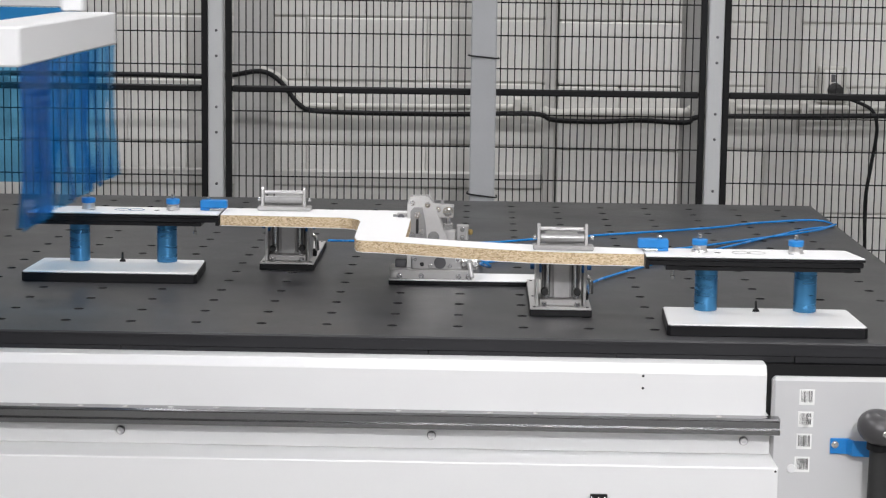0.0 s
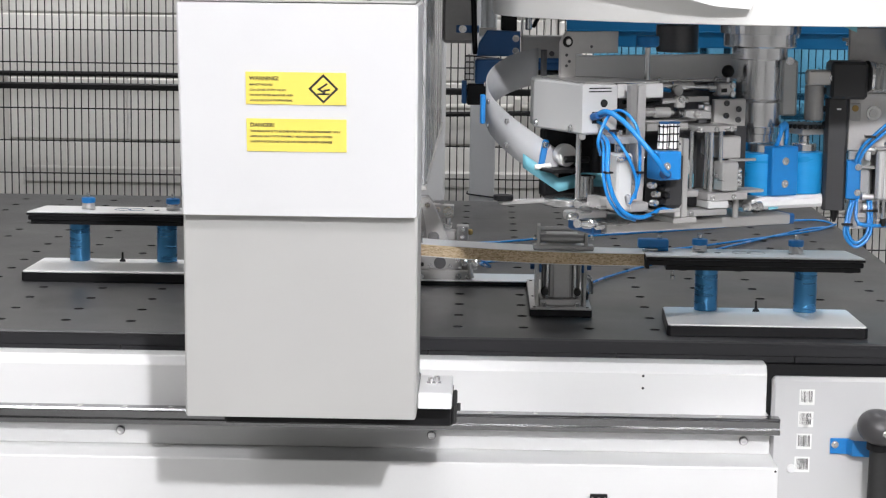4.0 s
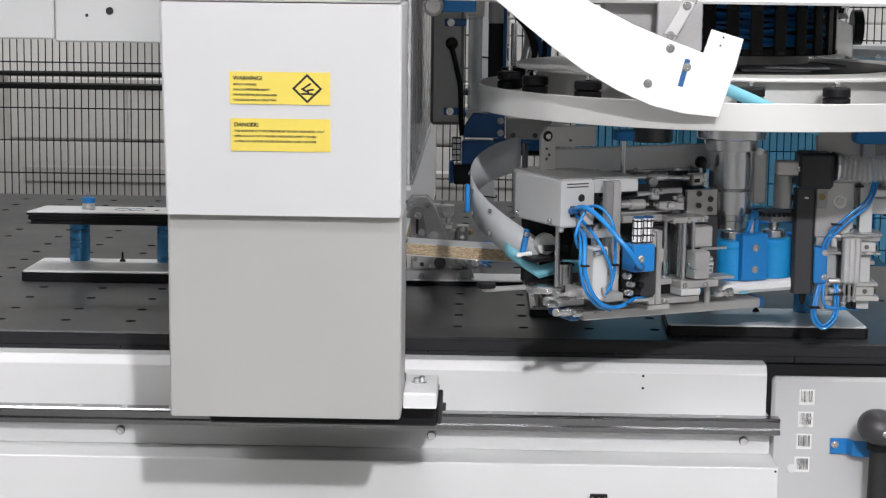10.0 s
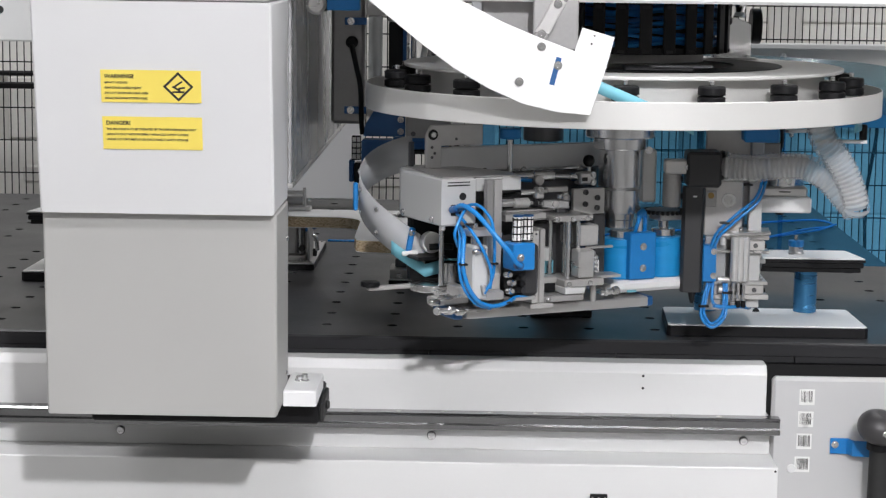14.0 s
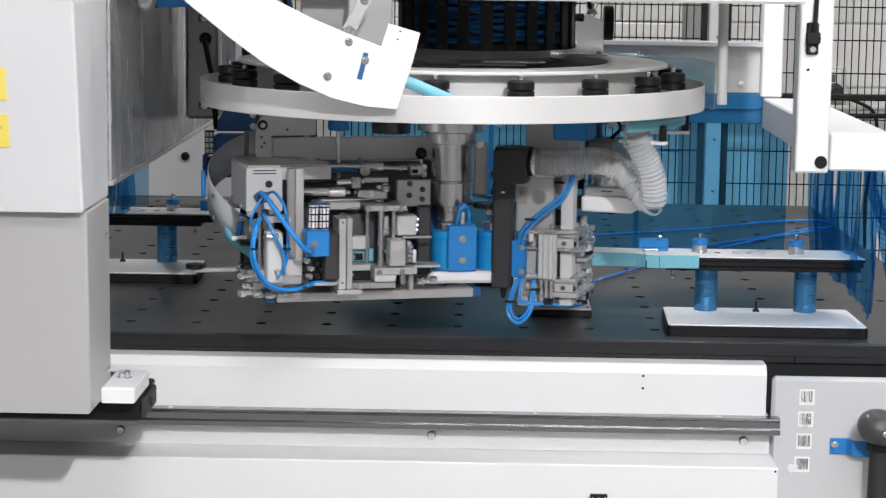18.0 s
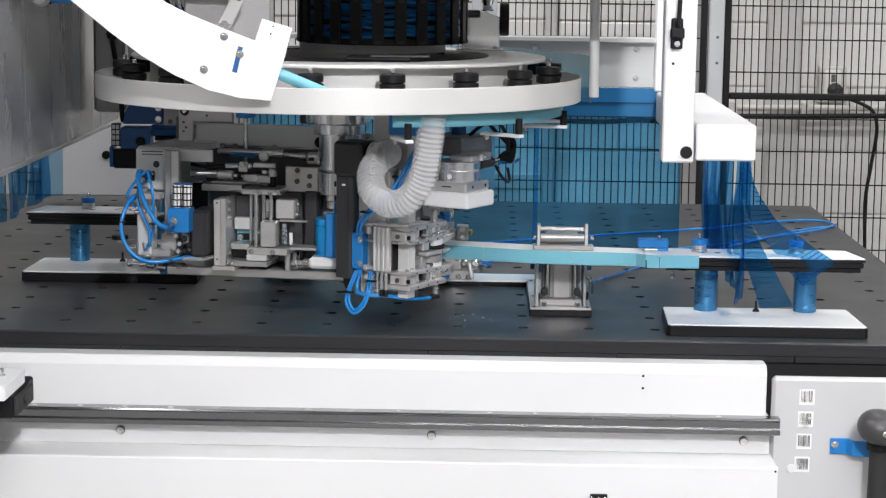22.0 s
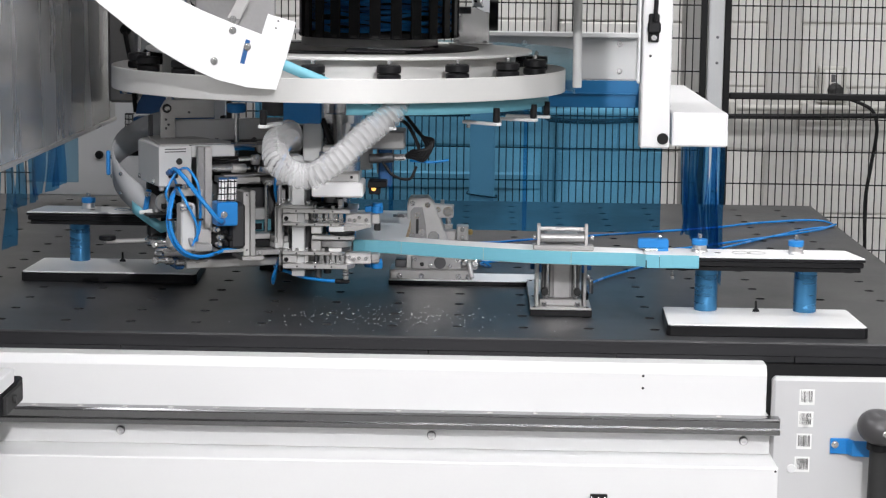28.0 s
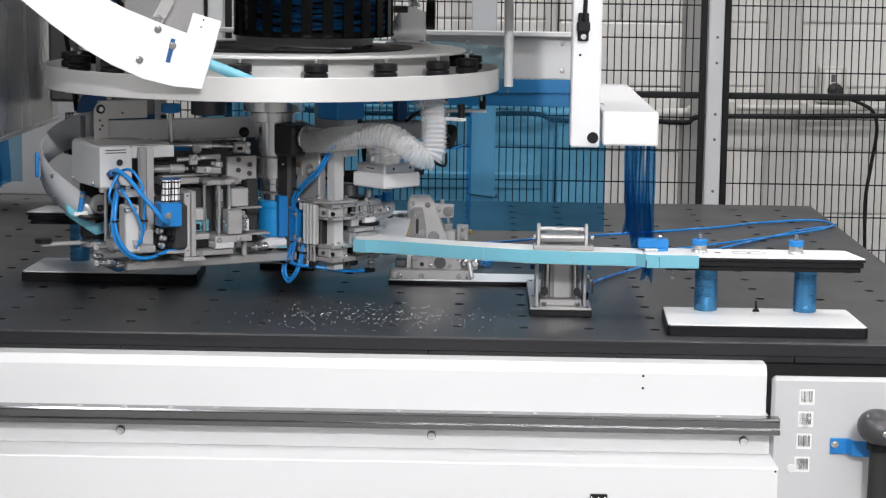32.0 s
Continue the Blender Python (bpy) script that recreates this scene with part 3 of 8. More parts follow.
# ---- fixtures on the table and the work piece ----
def jig(name, cx, cy, side):
    """A raised plate on two blue pillars; side is +1 where the work piece lies towards +x."""
    pod = thing(name, "white and black clamping jig on two blue anodised pillars", "clamping jig", "clamping jigs", (cx, cy, TOP))
    s = side
    part("base_board", Shape().prism([(-0.174, -0.06), (0.174, -0.06), (0.18, -0.054), (0.174, 0.123), (0.168, 0.127), (-0.168, 0.127), (-0.174, 0.123), (-0.18, -0.054)], 0, 0.0185, "z", 0.0012), BLACK, pod)
    part("base_face", Shape().prism([(-0.173, -0.0585), (0.173, -0.0585), (0.178, -0.053), (0.172, 0.121), (0.167, 0.1255), (-0.167, 0.1255), (-0.172, 0.121), (-0.178, -0.053)], 0.0187, 0.0215, "z", 0.0008), MELAMINE, pod, "white laminated top")
    for x in (-0.095, 0.09):
        part("pillar", Shape().cyl((s * -1 * x if s < 0 else -x, 0.1, 0.0216), (s * -1 * x if s < 0 else -x, 0.1, 0.1074), 0.0213, 32, 0.0008), BLUEP, pod, "blue anodised pillar")
    inner, outer = s * 0.215, -s * 0.18
    part("lower_bar", Shape().box(s * 0.178, -s * 0.177, 0.022, 0.112, 0.1075, 0.1158, 0.0008), BLACK, pod)
    pl = [(inner, 0.014), (-s * 0.184, 0.014), (-s * 0.165, 0.118), (inner, 0.112)]
    part("upper_bar", Shape().prism([(inner * 0.995, 0.0165), (-s * 0.181, 0.0165), (-s * 0.163, 0.116), (inner * 0.995, 0.11)], 0.1168, 0.1262, "z", 0.001), BLACK, pod)
    part("groove", Shape().box(s * 0.2, -s * 0.178, 0.018, 0.1, 0.1261, 0.1273, 0.0002), DARKST, pod)
    part("edge_board", Shape().prism(pl, 0.1272, 0.1318, "z", 0.0008), BLACK, pod)
    part("top_face", Shape().prism([(inner, 0.0148), (-s * 0.183, 0.0148), (-s * 0.1645, 0.1172), (inner, 0.1112)], 0.1319, 0.1348, "z", 0.0006), MELAMINE, pod, "white laminated top")
    for x in (s * 0.112, s * -0.066):
        k = part("knob", Shape().lathe([(0.0155, 0), (0.0135, 0.003), (0.0125, 0.0125)], (x, 0.075, 0.1349), n=24), ALU, pod, "aluminium knob with a blue ring")
        part("blue_ring", Shape().lathe([(0.0132, 0), (0.0145, 0.001), (0.0145, 0.0095), (0.0135, 0.011)], (x, 0.075, 0.1476), n=24), BLUE, k)
        part("stud", Shape().cyl((x, 0.075, 0.1587), (x, 0.075, 0.1685), 0.0042, 12), STEEL, k)
    ring = Shape()
    for dx in (-0.014, 0.014):
        ring.pipe((s * 0.022 + dx, 0.068, 0.1346), (s * 0.022 + dx, 0.068, 0.1354), 0.0156, 0.0172, 32)
    part("etched_ring", ring, BLUED if s > 0 else GREYM, pod, "thin drawn double ring")
    for dx in (-0.1, -0.138, 0.07):
        part("counterbore", Shape().cyl((s * -dx * 0.8, 0.062, 0.1344), (s * -dx * 0.8, 0.062, 0.1352), 0.0058, 16, 0.0002), HOLE, pod)
    part("locating_pin", Shape().lathe([(0.007, 0), (0.006, 0.003), (0.0025, 0.006), (0.002, 0.02)], (s * 0.002, 0.09, 0.0215), n=12), BLACK, pod)
    cl = part("toggle_clamp", Shape().box(s * 0.17, s * 0.226, 0.068, 0.092, 0.1402, 0.157, 0.002).box(s * 0.17, s * 0.19, 0.07, 0.09, 0.135, 0.141, 0.001), BLUE, pod, "blue toggle clamp")
    part("bolt", Shape().lathe([(0.0045, 0), (0.0045, 0.004), (0.003, 0.006)], (s * 0.186, 0.08, 0.157), n=12), STEEL, cl)
    part("pin", Shape().cyl((s * 0.19, 0.067, 0.1385), (s * 0.214, 0.067, 0.1385), 0.0022, 8), STEEL, cl)
    part("stop", Shape().box(s * 0.209, s * 0.2165, 0.013, 0.04, 0.1105, 0.1268, 0.0008), BLACK, pod)
    part("hanging_pin", Shape().lathe([(0.002, 0), (0.002, 0.01), (0.004, 0.011), (0.004, 0.017)], (s * 0.165, 0.03, 0.1075), (0, 0, -1), 10), STEEL, pod)
    return pod


def side_clamp(name, cx, cy):
    c = thing(name, "grey pneumatic clamp with an open frame pressing on the board", "pneumatic clamp", "pneumatic clamps", (cx, cy, TOP))
    part("base_board", Shape().box(-0.0585, 0.0585, 0.0, 0.34, 0, 0.0125, 0.001), BLACK, c)
    part("base_plate", Shape().box(-0.0575, 0.0575, 0.001, 0.338, 0.0127, 0.0165, 0.0006), ALUM, c)
    part("cylinder_body", Shape().box(-0.036, 0.036, 0.03, 0.09, 0.03, 0.104, 0.003), MACH, c)
    for x in (-0.026, 0.026):
        part("body_groove", Shape().box(x - 0.006, x + 0.006, 0.0285, 0.0299, 0.034, 0.1, 0.0004), DARKST, c)
        part("tie_rod", Shape().cyl((x, 0.024, 0.0299), (x, 0.024, 0.104), 0.0032, 10), STEEL, c)
    part("body_cap", Shape().box(-0.037, 0.037, 0.024, 0.092, 0.1042, 0.1105, 0.001), GREYM, c)
    for x in (-0.042, 0.038):
        part("blue_cap", Shape().box(x, x + 0.005, 0.0125, 0.0195, 0.082, 0.098, 0.001), BLUED, c)
    part("sight_face", Shape().box(-0.014, 0.016, 0.0265, 0.0298, 0.032, 0.102, 0.0008), GREYM, c)
    part("foot", Shape().box(-0.04, 0.04, 0.022, 0.1, 0.0167, 0.0298, 0.002), ALUM, c)
    for x in (-0.048, 0.042):
        part("side_plate", Shape().box(x, x + 0.006, 0.02, 0.11, 0.0167, 0.1105, 0.001), ALUM, c)
    for x in (-0.031, 0.031):
        part("buffer", Shape().cyl((x, 0.012, 0.045), (x, 0.0265, 0.045), 0.007, 14), RUBBER, c)
        part("foot_screw", Shape().cyl((x, 0.014, 0.0167), (x, 0.014, 0.026), 0.005, 10), STEEL, c)
    for x in (-0.05, 0.05):
        part("fitting", Shape().cyl((x, 0.05, 0.088), (x * 1.16, 0.05, 0.088), 0.006, 10), BLUED, c)
    part("elbow", Shape().tube([(0.05, 0.06, 0.07), (0.058, 0.06, 0.06), (0.06, 0.07, 0.035)], 0.0045, 8), STEEL, c)
    part("valve", Shape().lathe([(0.006, 0), (0.007, 0.012), (0.004, 0.016)], (0.05, 0.1, 0.0167), n=12), BLACK, c)
    for x in (-0.05, 0.05):
        for y in (0.008, 0.13, 0.32):
            part("screw", Shape().cyl((x, y, 0.0165), (x, y, 0.018), 0.003, 8, 0.0003), DARKST, c)
    part("pressure_pad", Shape().box(-0.056, 0.056, -0.062, -0.03, 0.1352, 0.1445, 0.002), ALUM, c)
    for x in (-0.049, 0.039):
        part("upright", Shape().prism([(-0.058, 0.1447), (-0.035, 0.1447), (-0.04, 0.178), (-0.048, 0.184), (-0.055, 0.18)], x, x + 0.006, "x", 0.0008), ALUM, c)
    for y, z, r in ((-0.05, 0.157, 0.0085), (-0.036, 0.173, 0.003), (-0.053, 0.1725, 0.0026)):
        part("cross_bar", Shape().cyl((-0.0428, y, z), (0.0388, y, z), r, 14), GREYM, c)
    part("arm", Shape().box(-0.03, 0.03, -0.03, 0.1, 0.146, 0.156, 0.002), GREYM, c)
    part("rear_post", Shape().box(-0.03, 0.03, 0.1, 0.12, 0.0167, 0.156, 0.002), GREYM, c)
    for x in (-0.056, 0.05):
        part("pivot", Shape().cyl((x, -0.048, 0.158), (x + 0.006, -0.048, 0.158), 0.0045, 10), STEEL, c)
    return c


def swing_clamp():
    c = thing("swing_clamp", "grey machined swing clamp on a white and black base", "pneumatic clamp", at=(-0.149, 0.46, TOP))
    part("base_board", Shape().box(0, 0.305, 0, 0.1, 0, 0.0085, 0.001), BLACK, c)
    part("base_face", Shape().box(0.001, 0.304, 0.001, 0.098, 0.0087, 0.011, 0.0006), MELAMINE, c)
    foot = part("foot_plate", Shape().box(0.002, 0.172, 0.006, 0.09, 0.0112, 0.0305, 0.0015), ALUM, c)
    for x in (0.022, 0.067, 0.144, 0.164):
        part("foot_screw", Shape().screw((x, 0.006, 0.018), (0, -1, 0), 0.0042, 0.0035), STEEL, foot)
    body = part("side_cheek", Shape().prism([(0.036, 0.0307), (0.126, 0.0307), (0.12, 0.093), (0.104, 0.134), (0.09, 0.166), (0.078, 0.179), (0.042, 0.178), (0.036, 0.167)], 0.028, 0.038, "y", 0.0015), ALUM, c, "light grey machined side cheek")
    part("side_cheek", Shape().prism([(0.036, 0.0307), (0.126, 0.0307), (0.12, 0.093), (0.104, 0.134), (0.09, 0.166), (0.078, 0.179), (0.042, 0.178), (0.036, 0.167)], 0.066, 0.076, "y", 0.0015), ALUM, c)
    part("web", Shape().box(0.04, 0.1, 0.0382, 0.0658, 0.0307, 0.15, 0.001), GREYM, c)
    part("top_bridge", Shape().box(0.046, 0.074, 0.0382, 0.0658, 0.166, 0.1775, 0.001), ALUM, c)
    fp = part("front_plate", Shape().prism([(0.043, 0.09), (0.078, 0.09), (0.074, 0.125), (0.068, 0.158), (0.05, 0.158), (0.043, 0.15)], 0.0215, 0.0278, "y", 0.001), GREYM, c, "dark grey slotted front plate")
    part("slot", Shape().box(0.0545, 0.06, 0.0206, 0.0217, 0.104, 0.134, 0.0006), HOLE, fp)
    for x, z in ((0.058, 0.142), (0.067, 0.107), (0.048, 0.099)):
        part("plate_screw", Shape().screw((x, 0.0215, z), (0, -1, 0), 0.0052, 0.004), STEEL, fp)
    arm = part("rocker", Shape().prism([(0.08, 0.146), (0.094, 0.134), (0.131, 0.136), (0.132, 0.161), (0.09, 0.163)], 0.0385, 0.064, "y", 0.0012), ALUM, c)
    part("rocker_screw", Shape().screw((0.12, 0.0385, 0.148), (0, -1, 0), 0.0075, 0.005), STEEL, arm)
    part("rocker_screw", Shape().screw((0.099, 0.0385, 0.152), (0, -1, 0), 0.004, 0.003), STEEL, arm)
    part("rocker_stop", Shape().box(0.104, 0.112, 0.044, 0.058, 0.1625, 0.171, 0.001), GREYM, arm)
    cyl = part("cylinder", Shape().box(0.095, 0.138, 0.0385, 0.0655, 0.062, 0.109, 0.003), ALUM, c, "square pneumatic cylinder")
    part("cylinder_cap", Shape().box(0.138, 0.1625, 0.034, 0.07, 0.089, 0.119, 0.002), GREYM, cyl)
    part("cap_screw", Shape().screw((0.15, 0.034, 0.112), (0, -1, 0), 0.0035, 0.003), STEEL, cyl)
    part("cap_screw", Shape().screw((0.15, 0.034, 0.096), (0, -1, 0), 0.0035, 0.003), STEEL, cyl)
    part("rod", Shape().cyl((0.121, 0.052, 0.109), (0.121, 0.052, 0.136), 0.006, 14), CHROME, cyl)
    part("rod_clevis", Shape().box(0.112, 0.13, 0.042, 0.062, 0.1115, 0.122, 0.0012), STEEL, cyl)
    part("port", Shape().lathe([(0.0045, 0), (0.0062, 0.002), (0.0062, 0.006), (0.0035, 0.009)], (0.1626, 0.05, 0.105), (1, 0, 0), 12), shade("brass", (0.5, 0.36, 0.14), 0.35, 0.9), cyl, "brass port")
    part("side_boss", Shape().cyl((0.091, 0.0275, 0.097), (0.091, 0.0225, 0.097), 0.012, 24, 0.001), STEEL, body)
    part("cheek_hole", Shape().cyl((0.068, 0.0283, 0.048), (0.068, 0.0272, 0.048), 0.005, 14, 0.0002), HOLE, body)
    for x, z in ((0.046, 0.166), (0.078, 0.163), (0.046, 0.072)):
        part("cheek_screw", Shape().screw((x, 0.028, z), (0, -1, 0), 0.0042, 0.0035), STEEL, body)
    lb = part("lower_block", Shape().box(0.046, 0.15, 0.016, 0.0278, 0.0307, 0.058, 0.002), MACH, c)
    part("pocket", Shape().cyl((0.105, 0.0165, 0.0445), (0.105, 0.0152, 0.0445), 0.0125, 26, 0.0003), DARKST, lb)
    part("block_hole", Shape().cyl((0.068, 0.0165, 0.041), (0.068, 0.0153, 0.041), 0.0045, 14, 0.0002), HOLE, lb)
    for x, z in ((0.054, 0.052), (0.141, 0.052), (0.086, 0.038), (0.126, 0.038)):
        part("block_screw", Shape().screw((x, 0.016, z), (0, -1, 0), 0.0033, 0.0025), STEEL, lb)
    part("side_block", Shape().box(0.012, 0.0358, 0.036, 0.066, 0.0307, 0.048, 0.002), DARKST, c)
    nose = part("nose", Shape().box(0.014, 0.0358, 0.038, 0.062, 0.127, 0.142, 0.002), ALUM, c)
    part("nose_screw", Shape().cyl((0.006, 0.05, 0.1345), (0.0139, 0.05, 0.1345), 0.0052, 14), STEEL, nose)
    part("nose_pin", Shape().screw((0.023, 0.038, 0.1345), (0, -1, 0), 0.0052, 0.004), DARKST, nose)
    lever = part("lever", Shape().tube([(0.165, 0.012, 0.045), (0.167, 0.01, 0.036), (0.171, 0.004, 0.0165)], 0.0052, 10), GREYM, c, "short steel lever")
    for x in (0.156, 0.177):
        part("lever_joint", Shape().lathe([(0.0075, 0), (0.0075, 0.008), (0.005, 0.01)], (x, 0.02, 0.0455), (0, -1, 0), 14), STEEL, lever)
    part("lever_bracket", Shape().box(0.1502, 0.182, 0.02, 0.05, 0.0307, 0.053, 0.002), GREYM, c)
    return c


FRONT = [(0.34, 0.036), (0.242, 0.037), (0.16, 0.046), (0.091, 0.061), (0.04, 0.077), (-0.014, 0.096), (-0.06, 0.114), (-0.1, 0.130), (-0.15, 0.146), (-0.185, 0.153), (-0.198, 0.163)]


def workpiece():
    line = [tuple(p) for p in curve_through([(x, y, 0) for x, y in FRONT], 4)]
    out = [(p[0], p[1]) for p in line] + [(-0.203, 0.2), (-0.206, 0.43), (-0.211, 0.452), (-0.225, 0.472), (-0.25, 0.485), (-0.5, 0.497), (-0.5, 0.607), (-0.105, 0.607), (-0.105, 0.205), (0, 0.165), (0.14, 0.13), (0.245, 0.112), (0.34, 0.103)]
    w = thing("work_piece", "stepped white laminated chipboard panel with a curved raw edge", "panel")
    part("core", Shape().prism(out, 0.1126, 0.1336, "z", 0.0002), CHIP, w, "raw chipboard core")
    part("top_face", Shape().prism(out, 0.1337, 0.135, "z", 0.0004), MELAMINE, w, "white laminated face")
    part("under_face", Shape().prism(out, 0.1112, 0.1125, "z", 0.0004), MELAMINE, w)
    return w


def air_lines():
    a = thing("air_line", "bright blue air line lying across the table", "air line", "air lines on the table")
    part("line", Shape().tube([(0.255, 0.28, 0.02), (0.275, 0.5, 0.006), (0.411, 0.754, 0.005), (0.637, 1.085, 0.005), (0.841, 1.376, 0.005), (0.93, 1.45, 0.006), (0.905, 1.57, 0.005), (0.75, 1.5, 0.005), (0.602, 1.379, 0.005), (0.311, 1.212, 0.005), (0.173, 1.137, 0.005), (0.05, 1.06, 0.005), (-0.134, 1.044, 0.005), (-0.227, 1.053, 0.005), (-0.31, 0.95, 0.02)], 0.0029, 8, 8), TUBE, a)
    b = thing("air_line", "bright blue air line lying across the table", "air line", "air lines on the table")
    part("line", Shape().tube([(0.02, 0.52, 0.06), (0.06, 0.6, 0.02), (0.039, 0.73, 0.006), (0.089, 0.785, 0.005), (0.25, 0.9, 0.005), (0.48, 1.0, 0.005), (0.7, 1.2, 0.005), (0.87, 1.36, 0.006), (0.935, 1.44, 0.012)], 0.0029, 8, 8), TUBE, b)


# ---- where the moving units are ----
AX, AY = 0.491, -0.17          # the upright axis of the ring at rest
FX, FY = 0.54, -0.193          # the axis of the feed unit
TX, TY = 0.452, -0.107           # the axis of the trimming unit
TRAVEL = {0: (-1.905, -0.142, 0.163), 0.5: (-1.64, -0.142, 0.163), 1: (-1.372, -0.142, 0.163), 1.5: (-1.11, -0.142, 0.163), 2: (-0.843, -0.142, 0.163), 2.5: (-0.579, -0.142, 0.163), 3: (-0.318, -0.142, 0.163)}
TRAVEL.update({3.3: (-0.172, -0.142, 0.163), 3.5: (-0.093, -0.142, 0.163), 3.75: (-0.02, -0.142, 0.163), 4.0: (0, -0.142, 0.163), 5.3: (0, -0.142, 0.163), 5.5: (0, -0.142, 0.154), 5.75: (0, -0.142, 0.11), 6: (0, -0.142, 0.053)})
TRAVEL.update({6.25: (0, -0.142, 0.015), 6.5: (0, -0.14, 0), 7: (0, -0.102, 0), 7.5: (0, -0.058, 0), 8: (0, -0.015, 0), 8.4: (0, 0, 0), 9: (0, 0, 0), 9.5: (-0.008, 0, 0), 10: (-0.024, 0, 0), 10.5: (-0.046, 0, 0), 11: (-0.07, 0, 0)})
TRAVEL.update({12: (-0.118, -0.001, 0), 13: (-0.167, -0.003, 0), 14: (-0.215, -0.005, 0), 14.5: (-0.239, -0.006, 0), 15.5: (-0.29, -0.006, 0), 16.5: (-0.349, -0.003, 0), 17: (-0.394, 0.01, 0), 17.5: (-0.446, 0.035, 0)})
TRAVEL.update({18: (-0.505, 0.059, 0), 18.5: (-0.563, 0.083, 0), 19: (-0.622, 0.109, 0), 19.5: (-0.666, 0.13, 0), 20: (-0.685, 0.141, 0), 20.5: (-0.698, 0.152, 0), 21: (-0.707, 0.165, 0), 21.5: (-0.711, 0.18, 0), 22: (-0.712, 0.195, 0)})
TRAVEL.update({22.5: (-0.712, 0.212, 0), 23: (-0.712, 0.23, 0), 23.5: (-0.712, 0.248, 0), 24: (-0.712, 0.265, 0), 24.5: (-0.712, 0.283, 0), 25: (-0.712, 0.304, 0), 25.5: (-0.712, 0.331, 0), 26.5: (-0.713, 0.392, 0)})
TRAVEL.update({27.5: (-0.717, 0.446, 0), 28: (-0.73, 0.451, 0), 29: (-0.758, 0.452, 0), 30: (-0.785, 0.452, 0), 30.5: (-0.8, 0.453, 0), 31: (-0.82, 0.454, 0), 31.5: (-0.839, 0.452, 0), 32: (-0.858, 0.451, 0)})
# turns of the feed unit, the pressing unit and the band magazine, in degrees
FEED_TURN = {0: 0, 14.5: 0, 15.5: -2, 16.5: -5.4, 17: -7.2, 17.5: -9, 18: -11.5, 18.5: -14.4, 19: -16.7, 19.5: -18.4, 20: -19.7, 20.5: -21.6, 21: -27, 21.5: -32.5, 22: -35.5, 22.5: -36.2, 23: -36.3, 23.5: -36, 24: -34.7, 24.5: -32.2, 25: -28.5, 25.5: -24.4, 26.5: -15.5, 27.5: -7.3, 28: -4, 29: -4.4, 30: -4.5, 30.5: -1.1, 31: 1.6, 31.5: 2.5, 32: 2.6}
TOOL_TURN = {0: 0, 14.5: 0, 15.5: -1.5, 16.5: -5, 17: -9, 18: -17, 19: -24.5, 20: -26.5, 21: -28.5, 22: -30.7, 23: -36, 23.5: -42.5, 24: -50, 24.5: -61, 25: -77.4, 25.5: -86.5, 26: -89, 27.5: -89.8, 29: -89.4, 30: -88.5, 30.5: -82.3, 31: -69.4, 31.5: -57, 32: -44.5}
TOOL_SHIFT = {0: (0, 0), 14.5: (0, 0), 16.5: (-0.006, 0.002), 19: (-0.004, 0), 20: (-0.012, -0.01), 21: (-0.025, -0.022), 22: (-0.042, -0.032), 23: (-0.064, -0.03), 23.5: (-0.067, -0.024), 24: (-0.07, -0.016), 24.5: (-0.052, 0.001), 25: (-0.013, 0.01), 25.5: (0.004, 0.022), 26.5: (0.008, 0.025), 27.5: (0.012, 0.026)}
TOOL_SHIFT.update({28: (0.024, 0.031), 29: (0.049, 0.046), 30: (0.074, 0.069), 30.5: (0.064, 0.08), 31: (0.036, 0.08), 31.5: (0.016, 0.076), 32: (0.005, 0.066)})
COIL_DRAWN = {0: 0, 20: 0, 21: 4, 23: 17, 25: 28, 27.5: 34, 29: 36, 32: 38}
MOTOR_TURN = {t: a for t, a in TOOL_TURN.items() if t <= 30}
MOTOR_TURN.update({30.5: -76, 31: -50, 31.5: -22, 32: 0})
MAG_TURN = {0: 24, 14.5: 22, 16.5: 13, 17: 9, 18: 0, 19: -9, 20: -18, 21: -28, 22: -39, 23: -50, 24: -59, 25: -66, 26.5: -73, 27.5: -76, 28: -74, 29: -60, 30: -42, 31: -20, 32: 5}


# how far the cable drum has slid on the ring
DRUM_SHIFT = {0: -0.042, 12: -0.04, 14.5: -0.032, 17: -0.014, 19: 0, 22: 0.009, 32: 0.007}


def between(table, t):
    """A value of a table at t seconds, straight between its entries."""
    keys = sorted(table)
    if t <= keys[0]:
        return table[keys[0]]
    for a, b in zip(keys, keys[1:]):
        if t <= b:
            f = (t - a) / (b - a)
            u, v = table[a], table[b]
            return tuple(p + (q - p) * f for p, q in zip(u, v)) if isinstance(u, tuple) else u + (v - u) * f
    return table[keys[-1]]


def stamps():
    return sorted({float(t) for t in TRAVEL} | {float(t) for t in TOOL_TURN} | {float(t) for t in TOOL_SHIFT})


FEED_YAW = 27.0


